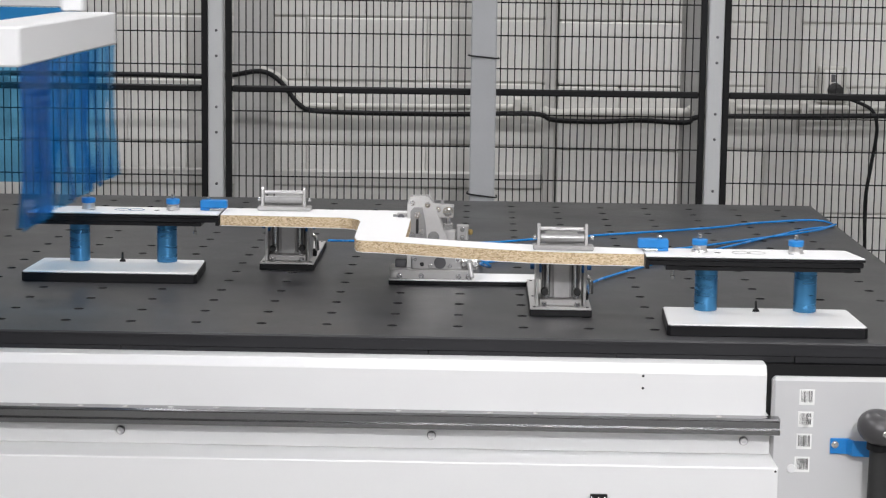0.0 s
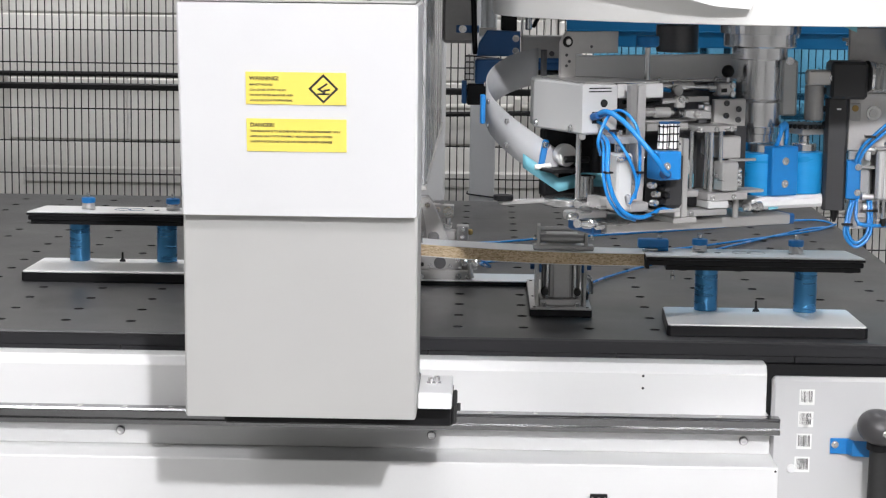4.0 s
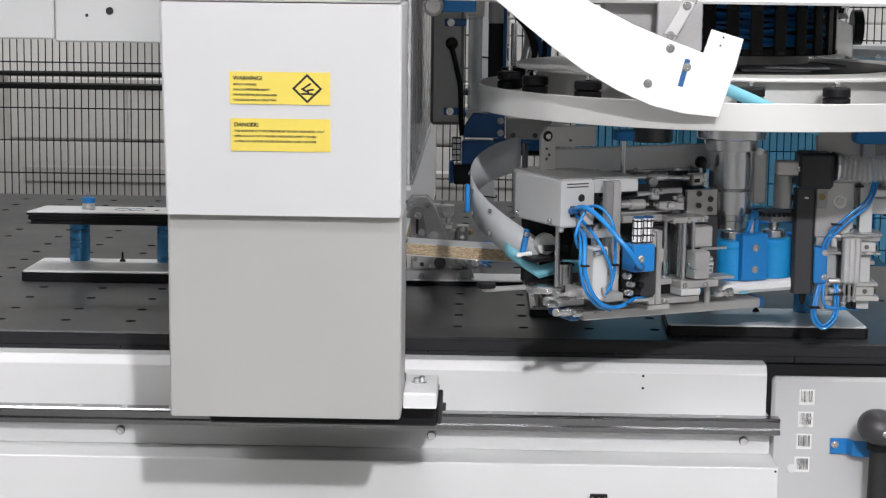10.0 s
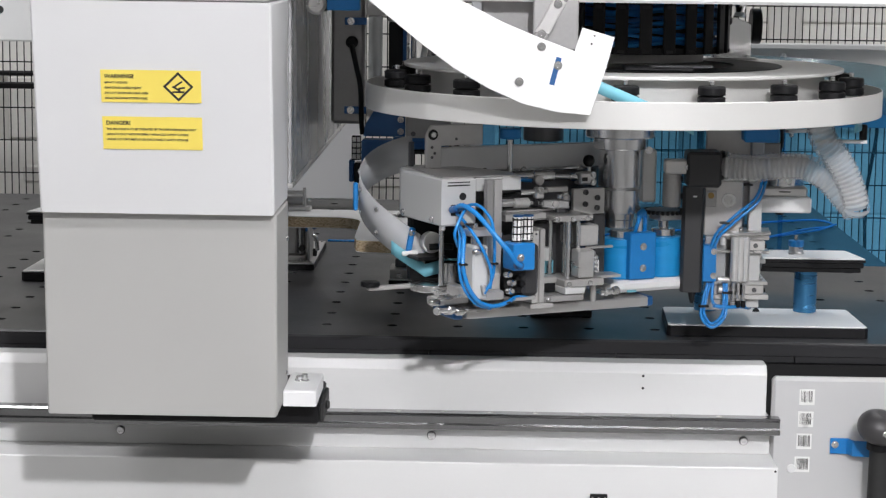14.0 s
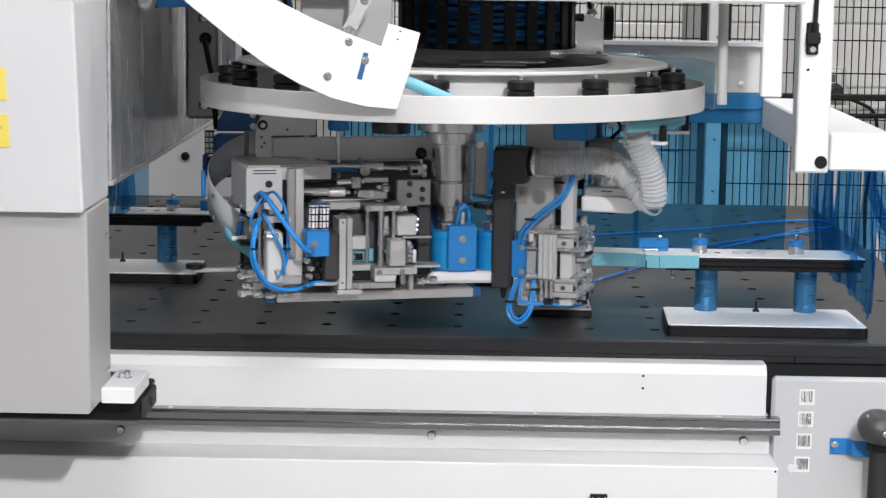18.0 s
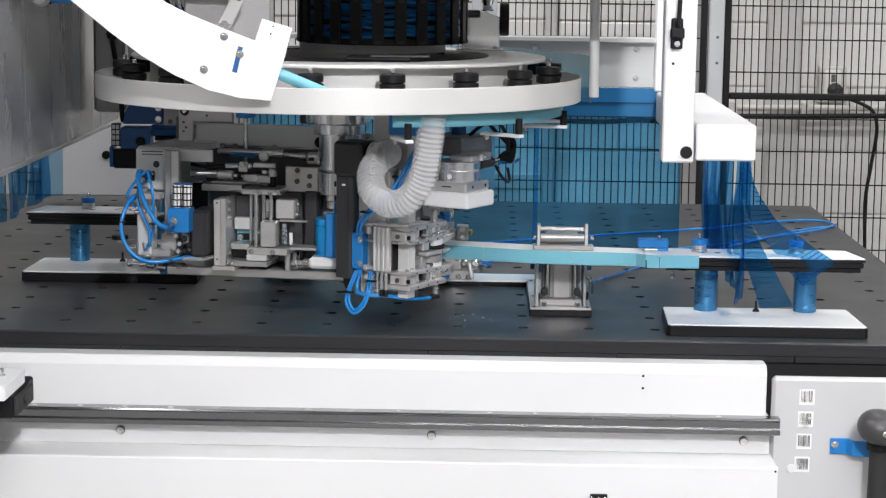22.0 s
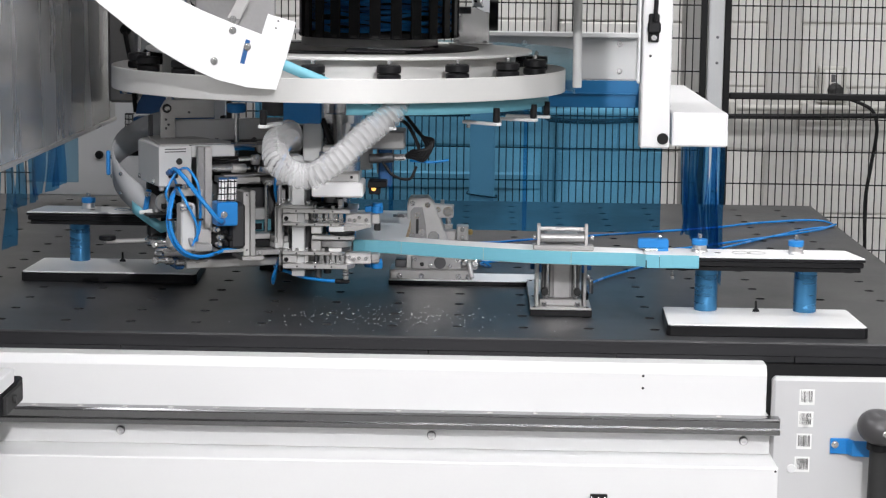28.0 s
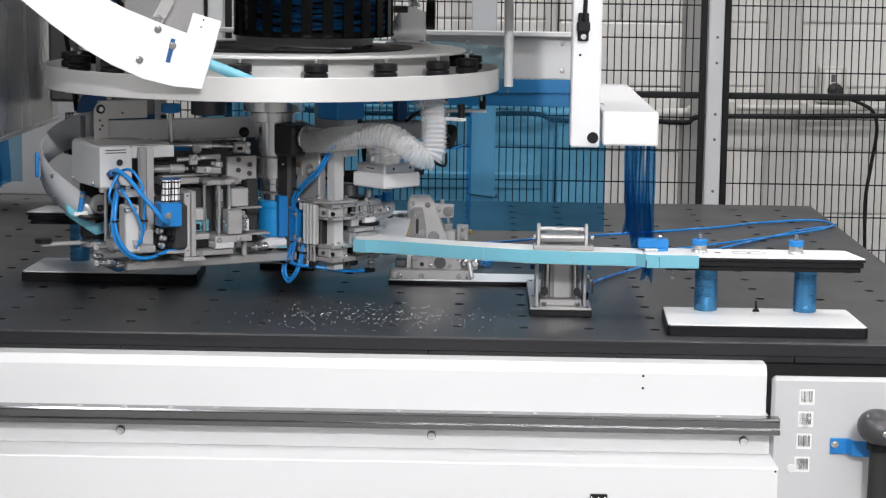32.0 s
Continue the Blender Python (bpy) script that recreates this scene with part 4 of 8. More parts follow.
# ---- the gantry ----
def warning_label(parent, x0, z0, x1, z1, y0, y1, head, lines, sign):
    """A yellow label lying on the sloping cover; y0 and y1 are the cover's depth at its lower and upper edge."""
    lean = math.degrees(math.atan2(y1 - y0, z1 - z0))
    m = pose(x0, y0 - 0.0006, z0, 90 + lean * -1, 0, 0)
    w, h = x1 - x0, math.hypot(z1 - z0, y1 - y0)
    lab = part("warning_label", Shape().box(0, w, 0, h, 0, 0.0005, 0.0001), YELLOW, parent, "yellow warning label with black print")
    lab.matrix_basis = m
    text_part("heading", head, 0.0085, pose(0.0055, h - 0.0125, 0.0006), INK, lab, bold=0.00025)
    for k, row in enumerate(lines):
        text_part("print", row, 0.0044, pose(0.0055, h - 0.0207 - 0.0079 * k, 0.0006), INK, lab, bold=0.00012)
    if sign:
        d = 0.0225
        cx, cy = w - 0.034, h / 2
        dia = Shape()
        for (ax_, ay_), (bx_, by_) in (((0, d), (d, 0)), ((d, 0), (0, -d)), ((0, -d), (-d, 0)), ((-d, 0), (0, d))):
            ix, iy, jx, jy = ax_ * 0.79, ay_ * 0.79, bx_ * 0.79, by_ * 0.79
            dia.add([(cx + ax_, cy + ay_, 0.0007), (cx + ix, cy + iy, 0.0007), (cx + jx, cy + jy, 0.0007), (cx + bx_, cy + by_, 0.0007)], [(0, 1, 2, 3)])
        part("sign_border", dia, INK, lab)
        mark = Shape()
        for x, y, a, l in ((0, 0.004, 35, 0.014), (-0.003, -0.003, -30, 0.013), (0.005, -0.002, 10, 0.01), (0, -0.008, 0, 0.018)):
            mark.box(-l / 2, l / 2, -0.0014, 0.0014, 0.0005, 0.0008, 0.0002, pose(cx + x, cy + y, 0, 0, 0, a))
        part("sign_bars", mark, INK, lab)


def gantry():
    g = thing("gantry", "white sheet-steel gantry cover with yellow warning labels riding on the rail", "gantry")
    up = [(-0.674, 0.6), (-0.62, 0.2795), (-0.411, 0.2795), (-0.411, 0.6)]
    part("upper_cover", Shape().prism(up, -0.412, -0.0575, "x", 0.003), COVER, g, "smooth white upper cover")
    low = [(-0.599, 0.278), (-0.584, -0.04), (-0.411, -0.04), (-0.411, 0.278)]
    part("lower_cover", Shape().prism(low, -0.4135, -0.0565, "x", 0.003), LOWC, g, "smooth warm grey lower cover, darkened for the lip's shade")
    part("top_lid", Shape().box(-0.408, -0.06, -0.67, -0.2, 0.6015, 0.605, 0.001), GREYM, g)
    for x in (-0.34, -0.13):
        part("lid_screw", Shape().cyl((x, -0.66, 0.605), (x, -0.66, 0.609), 0.004, 10), DARKST, g)
    part("column", Shape().box(-0.40, -0.16, -0.4105, -0.15, -0.06, 0.9, 0.004), WHITE, g)
    part("edge_screw", Shape().screw((-0.0563, -0.44, 0.0), (1, 0, 0), 0.004, 0.003), STEEL, g)
    part("edge_screw", Shape().screw((-0.0563, -0.44, 0.22), (1, 0, 0), 0.004, 0.003), STEEL, g)
    br = part("slider_bracket", Shape().prism([(-0.5, -0.0412), (-0.5, -0.0195), (-0.496, -0.0165), (-0.36, -0.0165), (-0.36, -0.0412)], -0.056, -0.0025, "x", 0.0015), WHITE, g, "white slider bracket")
    for x, hgt in ((-0.028, 0.011), (-0.037, 0.008)):
        part("bracket_bolt", Shape().lathe([(0.0075, 0), (0.0075, 0.002), (0.0052, 0.002), (0.0052, hgt), (0.003, hgt + 0.001)], (x, -0.42, -0.0165), n=14), STEEL, br)
    part("slider", Shape().box(-0.37, -0.002, -0.455, -0.3, -0.0805, -0.0418, 0.003), BLACK, g, "black rail slider")
    part("slider_cap", Shape().box(-0.0018, 0.005, -0.45, -0.33, -0.078, -0.046, 0.002), RUBBER, g)
    part("slider_arm", Shape().box(-0.33, -0.06, -0.2995, -0.165, -0.1172, -0.06, 0.002), BLACKPAINT, g)
    part("bumper", Shape().cyl((0.005, -0.4, -0.06), (0.011, -0.4, -0.06), 0.007, 12), RUBBER, g)
    # the inner side wall of the gantry arm
    part("side_sheet", Shape().box(-0.058, -0.052, -0.4095, 0.86, 0.305, 0.95, 0.001), SHEET, g, "glossy grey steel side sheet")
    part("side_flange", Shape().box(-0.085, -0.049, -0.41, 0.86, 0.2965, 0.3048, 0.001), ALU, g)
    # unseen board added above the arm to shade the table below
    part("arm_shade_board", Shape().box(-0.41, -0.05, -0.41, 1.75, 0.951, 0.965, 0.002), WHITE, g)
    leg = part("rear_leg", Shape().box(-0.40, -0.06, 1.6, 1.75, 0.036, 0.95, 0.003), WHITE, g, "white rear leg panel")
    part("panel_knob", Shape().lathe([(0.011, 0), (0.011, 0.006), (0.007, 0.009)], (-0.23, 1.6, 0.144), (0, -1, 0), 14), BLACK, leg)
    warning_label(g, -0.3115, 0.45, -0.1625, 0.4985, -0.6495, -0.6577, "WARNING!", ["IMPACT HAZARD", "CAN CAUSE SEVERE INJURY", "DO NOT ENTER MACHINE AREA", "WHILE MACHINE IS OPERATING"], True)
    warning_label(g, -0.3115, 0.379, -0.1625, 0.4285, -0.6375, -0.6458, "DANGER!", ["THIS MACHINE IS TO BE OPERATED BY TRAINED PERSONNEL ONLY", "OPERATE ONLY WITH PROPERLY MOUNTED SAFETY COVERS", "UNDER NO CIRCUMSTANCES DISCONNECT SAFETY DEVICES"], False)
    return g


# ---- the hood that travels with the head ----
def curtain_strip(name, length, width, thick=0.0016, wave=0.006, seed=0):
    """A hanging film strip, hinged at its top edge, slightly wavy."""
    rnd = random.Random(seed)
    k1, k2, ph = rnd.uniform(4, 9), rnd.uniform(8, 16), rnd.uniform(0, 6)
    sh = Shape()
    n, w = 14, 6
    vs = []
    for side in (0, 1):
        for i in range(n + 1):
            z = -length * i / n
            for j in range(w + 1):
                u = width * (j / w - 0.5)
                d = wave * (i / n) * math.sin(k1 * z * 3 + ph + 2 * j / w) + 0.4 * wave * (i / n) * math.sin(k2 * u * 10 + ph)
                vs.append((u, d + (thick if side else 0), z))
    m = (n + 1) * (w + 1)
    fs = []
    for i in range(n):
        for j in range(w):
            a = i * (w + 1) + j
            fs.append((a, a + 1, a + w + 2, a + w + 1))
    return sh.add(vs[:m], fs, True)


STRIPS = []
STRIP_LENGTH, STRIP_PIECES = 0.3, 28


def hood():
    h = thing("safety_hood", "white safety hood with blue film curtains travelling with the head", "safety hood")
    part("front_post", Shape().box(1.0585, 1.1125, -0.385, -0.335, 0.326, 0.95, 0.003), WHITE, h, "white square post")
    part("round_plug", Shape().lathe([(0.0105, 0), (0.0105, 0.003), (0.009, 0.0045)], (1.1, -0.385, 0.344), (0, -1, 0), 18), BLACK, h)
    part("post_hole", Shape().cyl((1.0735, -0.3855, 0.495), (1.0735, -0.384, 0.495), 0.0025, 8, 0.0002), HOLE, h)
    clip = part("cable_clip", Shape().box(1.068, 1.088, -0.393, -0.386, 0.52, 0.572, 0.004), BLACK, h, "black cable clip")
    part("cap", Shape().box(1.066, 1.09, -0.402, -0.3935, 0.537, 0.557, 0.004), BLACK, clip)
    part("screw", Shape().screw((1.0785, -0.3935, 0.5285), (0, -1, 0), 0.0035, 0.003), STEEL, clip)
    part("cord", Shape().tube([(1.079, -0.397, 0.556), (1.081, -0.398, 0.6), (1.083, -0.395, 0.7), (1.083, -0.39, 0.9)], 0.004, 8), BLACK, clip)
    part("side_box", Shape().box(1.1195, 1.2225, -0.358, 0.47, 0.3275, 0.39, 0.003), WHITE, h, "white side rail box")
    part("box_screw", Shape().screw((1.1255, -0.2, 0.39), (0, 0, 1), 0.004, 0.004), STEEL, h)
    part("rear_post", Shape().box(1.115, 1.158, 0.472, 0.51, 0.3905, 0.95, 0.003), WHITE, h)
    part("rear_plate", Shape().box(0.70, 1.1145, 0.48, 0.488, 0.398, 0.505, 0.002), GREYW, h)
    part("rear_shelf", Shape().box(0.3, 1.1145, 0.45, 0.4795, 0.494, 0.505, 0.002), GREYW, h)
    for x, z in ((1.075, 0.479), (1.075, 0.418), (0.86, 0.479)):
        part("plate_screw", Shape().screw((x, 0.48, z), (0, -1, 0), 0.0045, 0.004), STEEL, h)
    part("blue_valance", Shape().box(0.2, 1.15, 0.478, 0.482, 0.336, 0.397, 0.001).box(0.2, 1.15, 0.473, 0.4775, 0.366, 0.3685, 0.0005), BLUEV, h, "deep blue plastic strip above the curtain")
    for k in range(3):
        p = part("rear_sheet", curtain_strip("rear_sheet", 0.286, 0.315, wave=0.003, seed=20 + k), REARFILM, h, "wide clear blue film sheet")
        p.location = (0.41 + 0.305 * k, 0.486 + 0.003 * (k % 2), 0.337)
    for k in range(8):
        p = part("side_strip", curtain_strip("side_strip", 0.255, 0.1, wave=0.008, seed=50 + k), CURTAIN, h, "blue film strip")
        p.matrix_basis = pose(1.216 + 0.005 * (k % 2), -0.105 + 0.075 * k, 0.327, 0, 0, 90 + 6 * (k % 3 - 1))
    for k in range(2):
        p = part("side_strip", curtain_strip("side_strip", 0.262, 0.1, wave=0.008, seed=70 + k), CURTAIN, h, "blue film strip")
        p.matrix_basis = pose(1.219 - 0.004 * k, -0.18 - 0.075 * k, 0.327, 0, 0, 90 - 7 * k)
    # the two front strips bend over the jig: each is a row of short rigid pieces
    me = mesh_of("film_piece", curtain_strip("film_piece", STRIP_LENGTH / STRIP_PIECES, 0.108, wave=0.0, seed=1))
    me.polygons.foreach_set("use_smooth", [True] * len(me.polygons))
    me.materials.append(CURTAIN)
    for k in range(2):
        row = []
        for i in range(STRIP_PIECES):
            ob = new("film_piece", me)
            ob.parent = h
            row.append(ob)
        STRIPS.append(row)
    for k in range(9):
        p = part("side_strip", curtain_strip("side_strip", 0.255 if k < 4 else 0.185, 0.085, wave=0.008, seed=80 + k), CURTAIN, h, "blue film strip")
        p.matrix_basis = pose(-0.185 + 0.004 * (k % 2), -0.36 + 0.1 * k, 0.33, 0, 0, 90)
    p = part("rear_sheet", curtain_strip("rear_sheet", 0.18, 0.1, wave=0.003, seed=99), PALEFILM, h, "clear blue film sheet")
    p.location = (-0.195, 0.452, 0.331)
    part("left_rail", Shape().box(-0.205, -0.165, -0.4, 0.46, 0.331, 0.36, 0.003), WHITE, h)
    # white hood cabinet drawn in grey to carry the gantry's shade
    part("left_cabinet", Shape().box(-1.1, -0.688, -0.105, 0.47, 0.517, 0.9, 0.003), GREYW, h)
    part("left_cabinet", Shape().box(-0.686, -0.5, -0.105, 0.47, 0.513, 0.9, 0.003), GREYW, h)
    part("cabinet_edge", Shape().box(-0.4995, -0.47, -0.09, 0.47, 0.51, 0.9, 0.003), DARKST, h)
    for x, z, r in ((-0.63, 0.56, 0.003), (-0.59, 0.568, 0.007)):
        part("cabinet_hole", Shape().cyl((x, -0.106, z), (x, -0.104, z), r, 10, 0.0003), HOLE, h)
    part("top_cover", Shape().box(0.0, 1.05, -0.5, 0.08, 0.603, 0.95, 0.004), WHITE, h)
    # two unseen boards added to keep overhead light off table and rear leg
    part("hood_shade_board", Shape().box(-0.47, -0.002, -0.4, 0.468, 0.7, 0.71, 0.002), WHITE, h)
    part("rear_shade_board", Shape().box(-0.4695, 0.4, 0.47, 0.48, 0.58, 1.25, 0.002), GREYW, h)
    part("grey_rod", Shape().cyl((0.945, -0.3, 0.43), (0.943, -0.3, 0.602), 0.0085, 16), GREYW, h)
    # the grey junction box, cylinder and gripper at the back
    part("junction_box", Shape().box(-0.038, 0.026, 0.25, 0.31, 0.348, 0.6, 0.006), GREYM, h)
    part("box_gland", Shape().lathe([(0.012, 0), (0.012, 0.008), (0.007, 0.014)], (0.002, 0.25, 0.505), (0, -1, 0), 12), BLACK, h)
    part("box_cord", Shape().tube([(0.002, 0.235, 0.5), (0.012, 0.22, 0.46), (0.02, 0.225, 0.42), (0.022, 0.23, 0.36), (0.024, 0.235, 0.33)], 0.005, 8), BLACK, h)
    lc = part("lift_cylinder", Shape().cyl((0.047, 0.25, 0.378), (0.047, 0.25, 0.556), 0.0135, 24), ACRYL, h, "clear lift cylinder")
    part("cylinder_head", Shape().box(0.03, 0.064, 0.235, 0.268, 0.5565, 0.6, 0.002), ALUM, lc)
    part("cylinder_foot", Shape().box(0.031, 0.063, 0.235, 0.268, 0.362, 0.3778, 0.002), ALUM, lc)
    part("piston_rod", Shape().cyl((0.047, 0.25, 0.38), (0.047, 0.25, 0.555), 0.004, 10), CHROME, lc)
    part("lift_rail", Shape().box(0.072, 0.1, 0.25, 0.27, 0.37, 0.585, 0.002), BLACK, h)
    part("lift_barrel", Shape().cyl((0.086, 0.235, 0.545), (0.086, 0.235, 0.585), 0.0145, 20), GREYM, h)
    part("blue_slide", Shape().box(0.1, 0.107, 0.235, 0.26, 0.44, 0.575, 0.001), BLUED, h)
    part("slide_rod", Shape().cyl((0.121, 0.24, 0.375), (0.121, 0.24, 0.545), 0.006, 14), CHROME, h)
    for k, (dx, mt) in enumerate(((0.0, GREYW), (0.011, ALU), (0.022, GREYW), (0.034, BLACK), (0.041, BLUED))):
        part("bundle_cable", Shape().tube([(0.118 + dx, 0.22, 0.61), (0.131 + dx, 0.215, 0.565), (0.145 + dx, 0.21, 0.525), (0.14 + dx, 0.22, 0.485 - 0.006 * k), (0.128 + 0.5 * dx, 0.24, 0.43)], 0.0052, 8), mt, h, "cable in the bundle behind the ring")
    part("lift_plate", Shape().box(0.108, 0.112, 0.25, 0.3, 0.36, 0.6, 0.001), ALU, h)
    for z in (0.545, 0.375):
        ft = part("blue_foot", Shape().box(-0.012, 0.03, 0.243, 0.2495, z - 0.007, z + 0.007, 0.001), BLUED, h)
        part("foot_screw", Shape().screw((0.0, 0.243, z), (0, -1, 0), 0.005, 0.003), STEEL, ft)
    part("gripper_mount", Shape().prism([(0.026, 0.327), (0.106, 0.327), (0.106, 0.372), (0.045, 0.374), (0.03, 0.35)], 0.22, 0.26, "y", 0.002), BLUED, h, "deep blue gripper mount")
    for z in (0.337, 0.36):
        part("mount_screw", Shape().screw((0.098, 0.22, z), (0, -1, 0), 0.0045, 0.004), STEEL, h)
    gb = part("gripper_drive", Shape().box(0.108, 0.193, 0.22, 0.27, 0.324, 0.365, 0.002), GREYM, h, "grey gripper drive box")
    for x in (0.122, 0.164):
        part("drive_plug", Shape().cyl((x, 0.22, 0.333), (x, 0.2185, 0.333), 0.0048, 12), DARKST, gb)
    part("white_upright", Shape().box(0.196, 0.219, 0.215, 0.235, 0.306, 0.372, 0.001), WHITE, h)
    for z, x0, x1, r in ((0.321, 0.084, 0.2, 0.0055), (0.31, 0.082, 0.19, 0.0075), (0.298, 0.09, 0.215, 0.0045)):
        part("gripper_slide", Shape().cyl((x0, 0.225, z), (x1, 0.225, z), r, 14), BLUED if r > 0.005 else BLACK, h)
    for x, z in ((0.2, 0.314), (0.208, 0.322), (0.213, 0.306)):
        part("slide_fitting", Shape().lathe([(0.004, 0), (0.006, 0.003), (0.006, 0.01), (0.004, 0.013)], (x, 0.22, z), (1, -0.3, 0), 12), STEEL if z < 0.315 else BLACK, h)
    part("gripper_body", Shape().box(0.024, 0.084, 0.2, 0.25, 0.277, 0.3215, 0.003), BLUED, h, "deep blue gripper body")
    part("gripper_knob", Shape().lathe([(0.008, 0), (0.01, 0.006), (0.006, 0.01)], (0.066, 0.2, 0.294), (0, -1, 0), 12), BLACK, h)
    part("gripper_jaw", Shape().box(0.01, 0.056, 0.205, 0.245, 0.238, 0.2765, 0.002), BLACK, h)
    part("jaw_frame", Shape().box(0.0, 0.0095, 0.21, 0.24, 0.24, 0.282, 0.002), BLUED, h)
    sl = part("silencer", Shape().box(0.006, 0.0225, 0.205, 0.222, 0.283, 0.328, 0.001), PAPER, h, "white and black silencer")
    for i in range(5):
        part("silencer_band", Shape().box(0.0055, 0.023, 0.2042, 0.2228, 0.283 + 0.0108 * i, 0.2852 + 0.0108 * i, 0.0003), BLACK, sl)
    for x in (0.0055, 0.0135, 0.0215):
        part("silencer_rib", Shape().box(x, x + 0.0015, 0.2042, 0.2048, 0.283, 0.328, 0.0002), BLACK, sl)
    for k in range(3):
        part("harness", Shape().tube([(0.1 + 0.01 * k, 0.26, 0.62), (0.12 + 0.012 * k, 0.22, 0.57), (0.15 + 0.012 * k, 0.2, 0.53), (0.16 + 0.008 * k, 0.22, 0.48), (0.13, 0.25, 0.42 - 0.02 * k)], 0.007 - 0.0015 * k, 8), BLACK if k != 1 else BLUED, h)
    part("knob_shank", Shape().cyl((-0.03, -0.29, 0.59), (-0.004, -0.29, 0.59), 0.012, 16), BLACK, h)
    part("handle_knob", Shape().lathe([(0.006, 0), (0.016, 0.004), (0.017, 0.02), (0.012, 0.026)], (-0.02, -0.3, 0.59), (0, -1, 0), 18), ALU, h)
    part("blue_bar", Shape().box(-0.005, 0.05, -0.3, -0.27, 0.58, 0.605, 0.002), BLUE, h)
    return h


def magazine():
    """The ring that guides the edge band round the head."""
    g = thing("band_ring", "wide aluminium band-guide ring under a black cable drum", "band guide")
    c = (AX, AY)
    part("outer_band", Shape().pipe((*c, 0.416), (*c, 0.4585), 0.4345, 0.437, 96), RINGM, g, "bright aluminium band")
    part("inner_wall", Shape().pipe((*c, 0.43), (*c, 0.486), 0.338, 0.34, 72), RINGM, g)
    part("base_disc", Shape().pipe((*c, 0.4205), (*c, 0.4255), 0.06, 0.425, 72), ALUM, g)
    part("top_disc", Shape().pipe((*c, 0.4865), (*c, 0.4925), 0.2, 0.372, 72), RINGM, g)
    part("disc_cover", Shape().pipe((*c, 0.4926), (*c, 0.4945), 0.19, 0.27, 64), BLACK, g)
    for i in range(18):
        a = math.radians(20 * i + 7)
        x, y = AX + 0.385 * math.cos(a), AY + 0.385 * math.sin(a)
        part("roller", Shape().lathe([(0.018, 0), (0.0215, 0.002), (0.0215, 0.012), (0.018, 0.0135), (0.018, 0.0145), (0.0215, 0.016), (0.0215, 0.027), (0.019, 0.029)], (x, y, 0.4505), n=20), BLACK, g)
        part("roller_bolt", Shape().cyl((x, y, 0.4795), (x, y, 0.488), 0.004, 10), STEEL, g)
    # the curved white guide arm in front
    arm = [(-0.02, 0.70), (0.079, 0.608), (0.16, 0.543), (0.211, 0.506), (0.262, 0.477), (0.313, 0.455), (0.364, 0.443), (0.414, 0.439), (0.437, 0.511), (0.448, 0.555), (0.4, 0.569), (0.389, 0.534), (0.34, 0.552), (0.285, 0.574), (0.213, 0.61), (0.1, 0.68)]
    a = part("guide_arm", Shape().prism(arm, -0.627, -0.623, "y", 0.0008), WHITE, g, "white curved guide plate")
    for x, z in ((0.308, 0.4875), (0.365, 0.5125), (0.34, 0.54)):
        part("screw", Shape().screw((x, -0.627, z), (0, -1, 0), 0.0045, 0.005), STEEL, a)
    part("slot", Shape().box(-0.004, 0.004, -0.6275, -0.6265, -0.02, 0.022, 0.0005, pose(0.361, 0, 0.503, 0, 14, 0)), BLUED, a)
    for x, z in ((0.418, 0.557), (0.414, 0.545)):
        part("pin_hole", Shape().cyl((x, -0.6275, z), (x, -0.6265, z), 0.0016, 8, 0.0001), HOLE, a)
    part("stay", Shape().box(-0.01, 0.01, -0.622, -0.617, -0.045, 0.05, 0.002, pose(0.354, 0, 0.585, 0, 28, 0)), ALU, a)
    for q in (-0.03, 0.02):
        part("stay_screw", Shape().screw((0.354 + q * 0.47, -0.622, 0.585 + q * 0.88), (0, -1, 0), 0.0045, 0.004), STEEL, a)
    part("stay_bracket", Shape().box(0.33, 0.40, -0.5, -0.49, 0.53, 0.64, 0.002), GREYM, g)
    part("arm_backing", Shape().box(0.25, 0.34, -0.45, -0.38, 0.52, 0.66, 0.003), GREYM, g)
    strip = [(0.415 + 0.02 * i, -0.6 + 0.004 * i, 0.495 - 0.0085 * i) for i in range(9)]
    part("entering_band", Shape().sheet(strip, -0.02, 0.0, 0.001), BAND, g, "turquoise band entering the ring")
    pts = []
    for i in range(25):
        t = math.radians(-1 + 3.6 * i)
        pts.append((AX + 0.455 * math.cos(t), AY + 0.455 * math.sin(t)))
    part("clear_guard", Shape().sheet(pts, 0.41, 0.493, 0.0015), clear("pale_clear_film", (0.72, 0.88, 0.93), (0.45, 0.6, 0.68), 0.3, 0.15), g, "clear bluish guard round the ring")
    # the upright spindle
    part("spindle_flange", Shape().lathe([(0.044, 0), (0.0462, 0.001), (0.0462, 0.0195), (0.058, 0.02), (0.06, 0.022), (0.06, 0.042), (0.066, 0.0425), (0.067, 0.062)], (AX, AY, 0.3475), n=48), SPINST, g)
    part("spindle", Shape().lathe([(0.034, 0), (0.0365, 0.002), (0.0365, 0.084), (0.035, 0.086)], (AX, AY, 0.28), n=48), SPINST, g, "bright steel spindle")
    part("spindle_collar", Shape().lathe([(0.036, 0), (0.038, 0.001), (0.038, 0.04), (0.036, 0.042)], (AX, AY, 0.238), n=48), SPINST, g)
    part("spindle_nut", Shape().lathe([(0.03, 0), (0.031, 0.001), (0.031, 0.014), (0.033, 0.015), (0.033, 0.025)], (AX, AY, 0.2125), n=6), STEEL, g)
    for z in (0.2825, 0.361):
        part("spindle_seam", Shape().pipe((AX, AY, z), (AX, AY, z + 0.0012), 0.036, 0.0368, 48), DARKST, g)
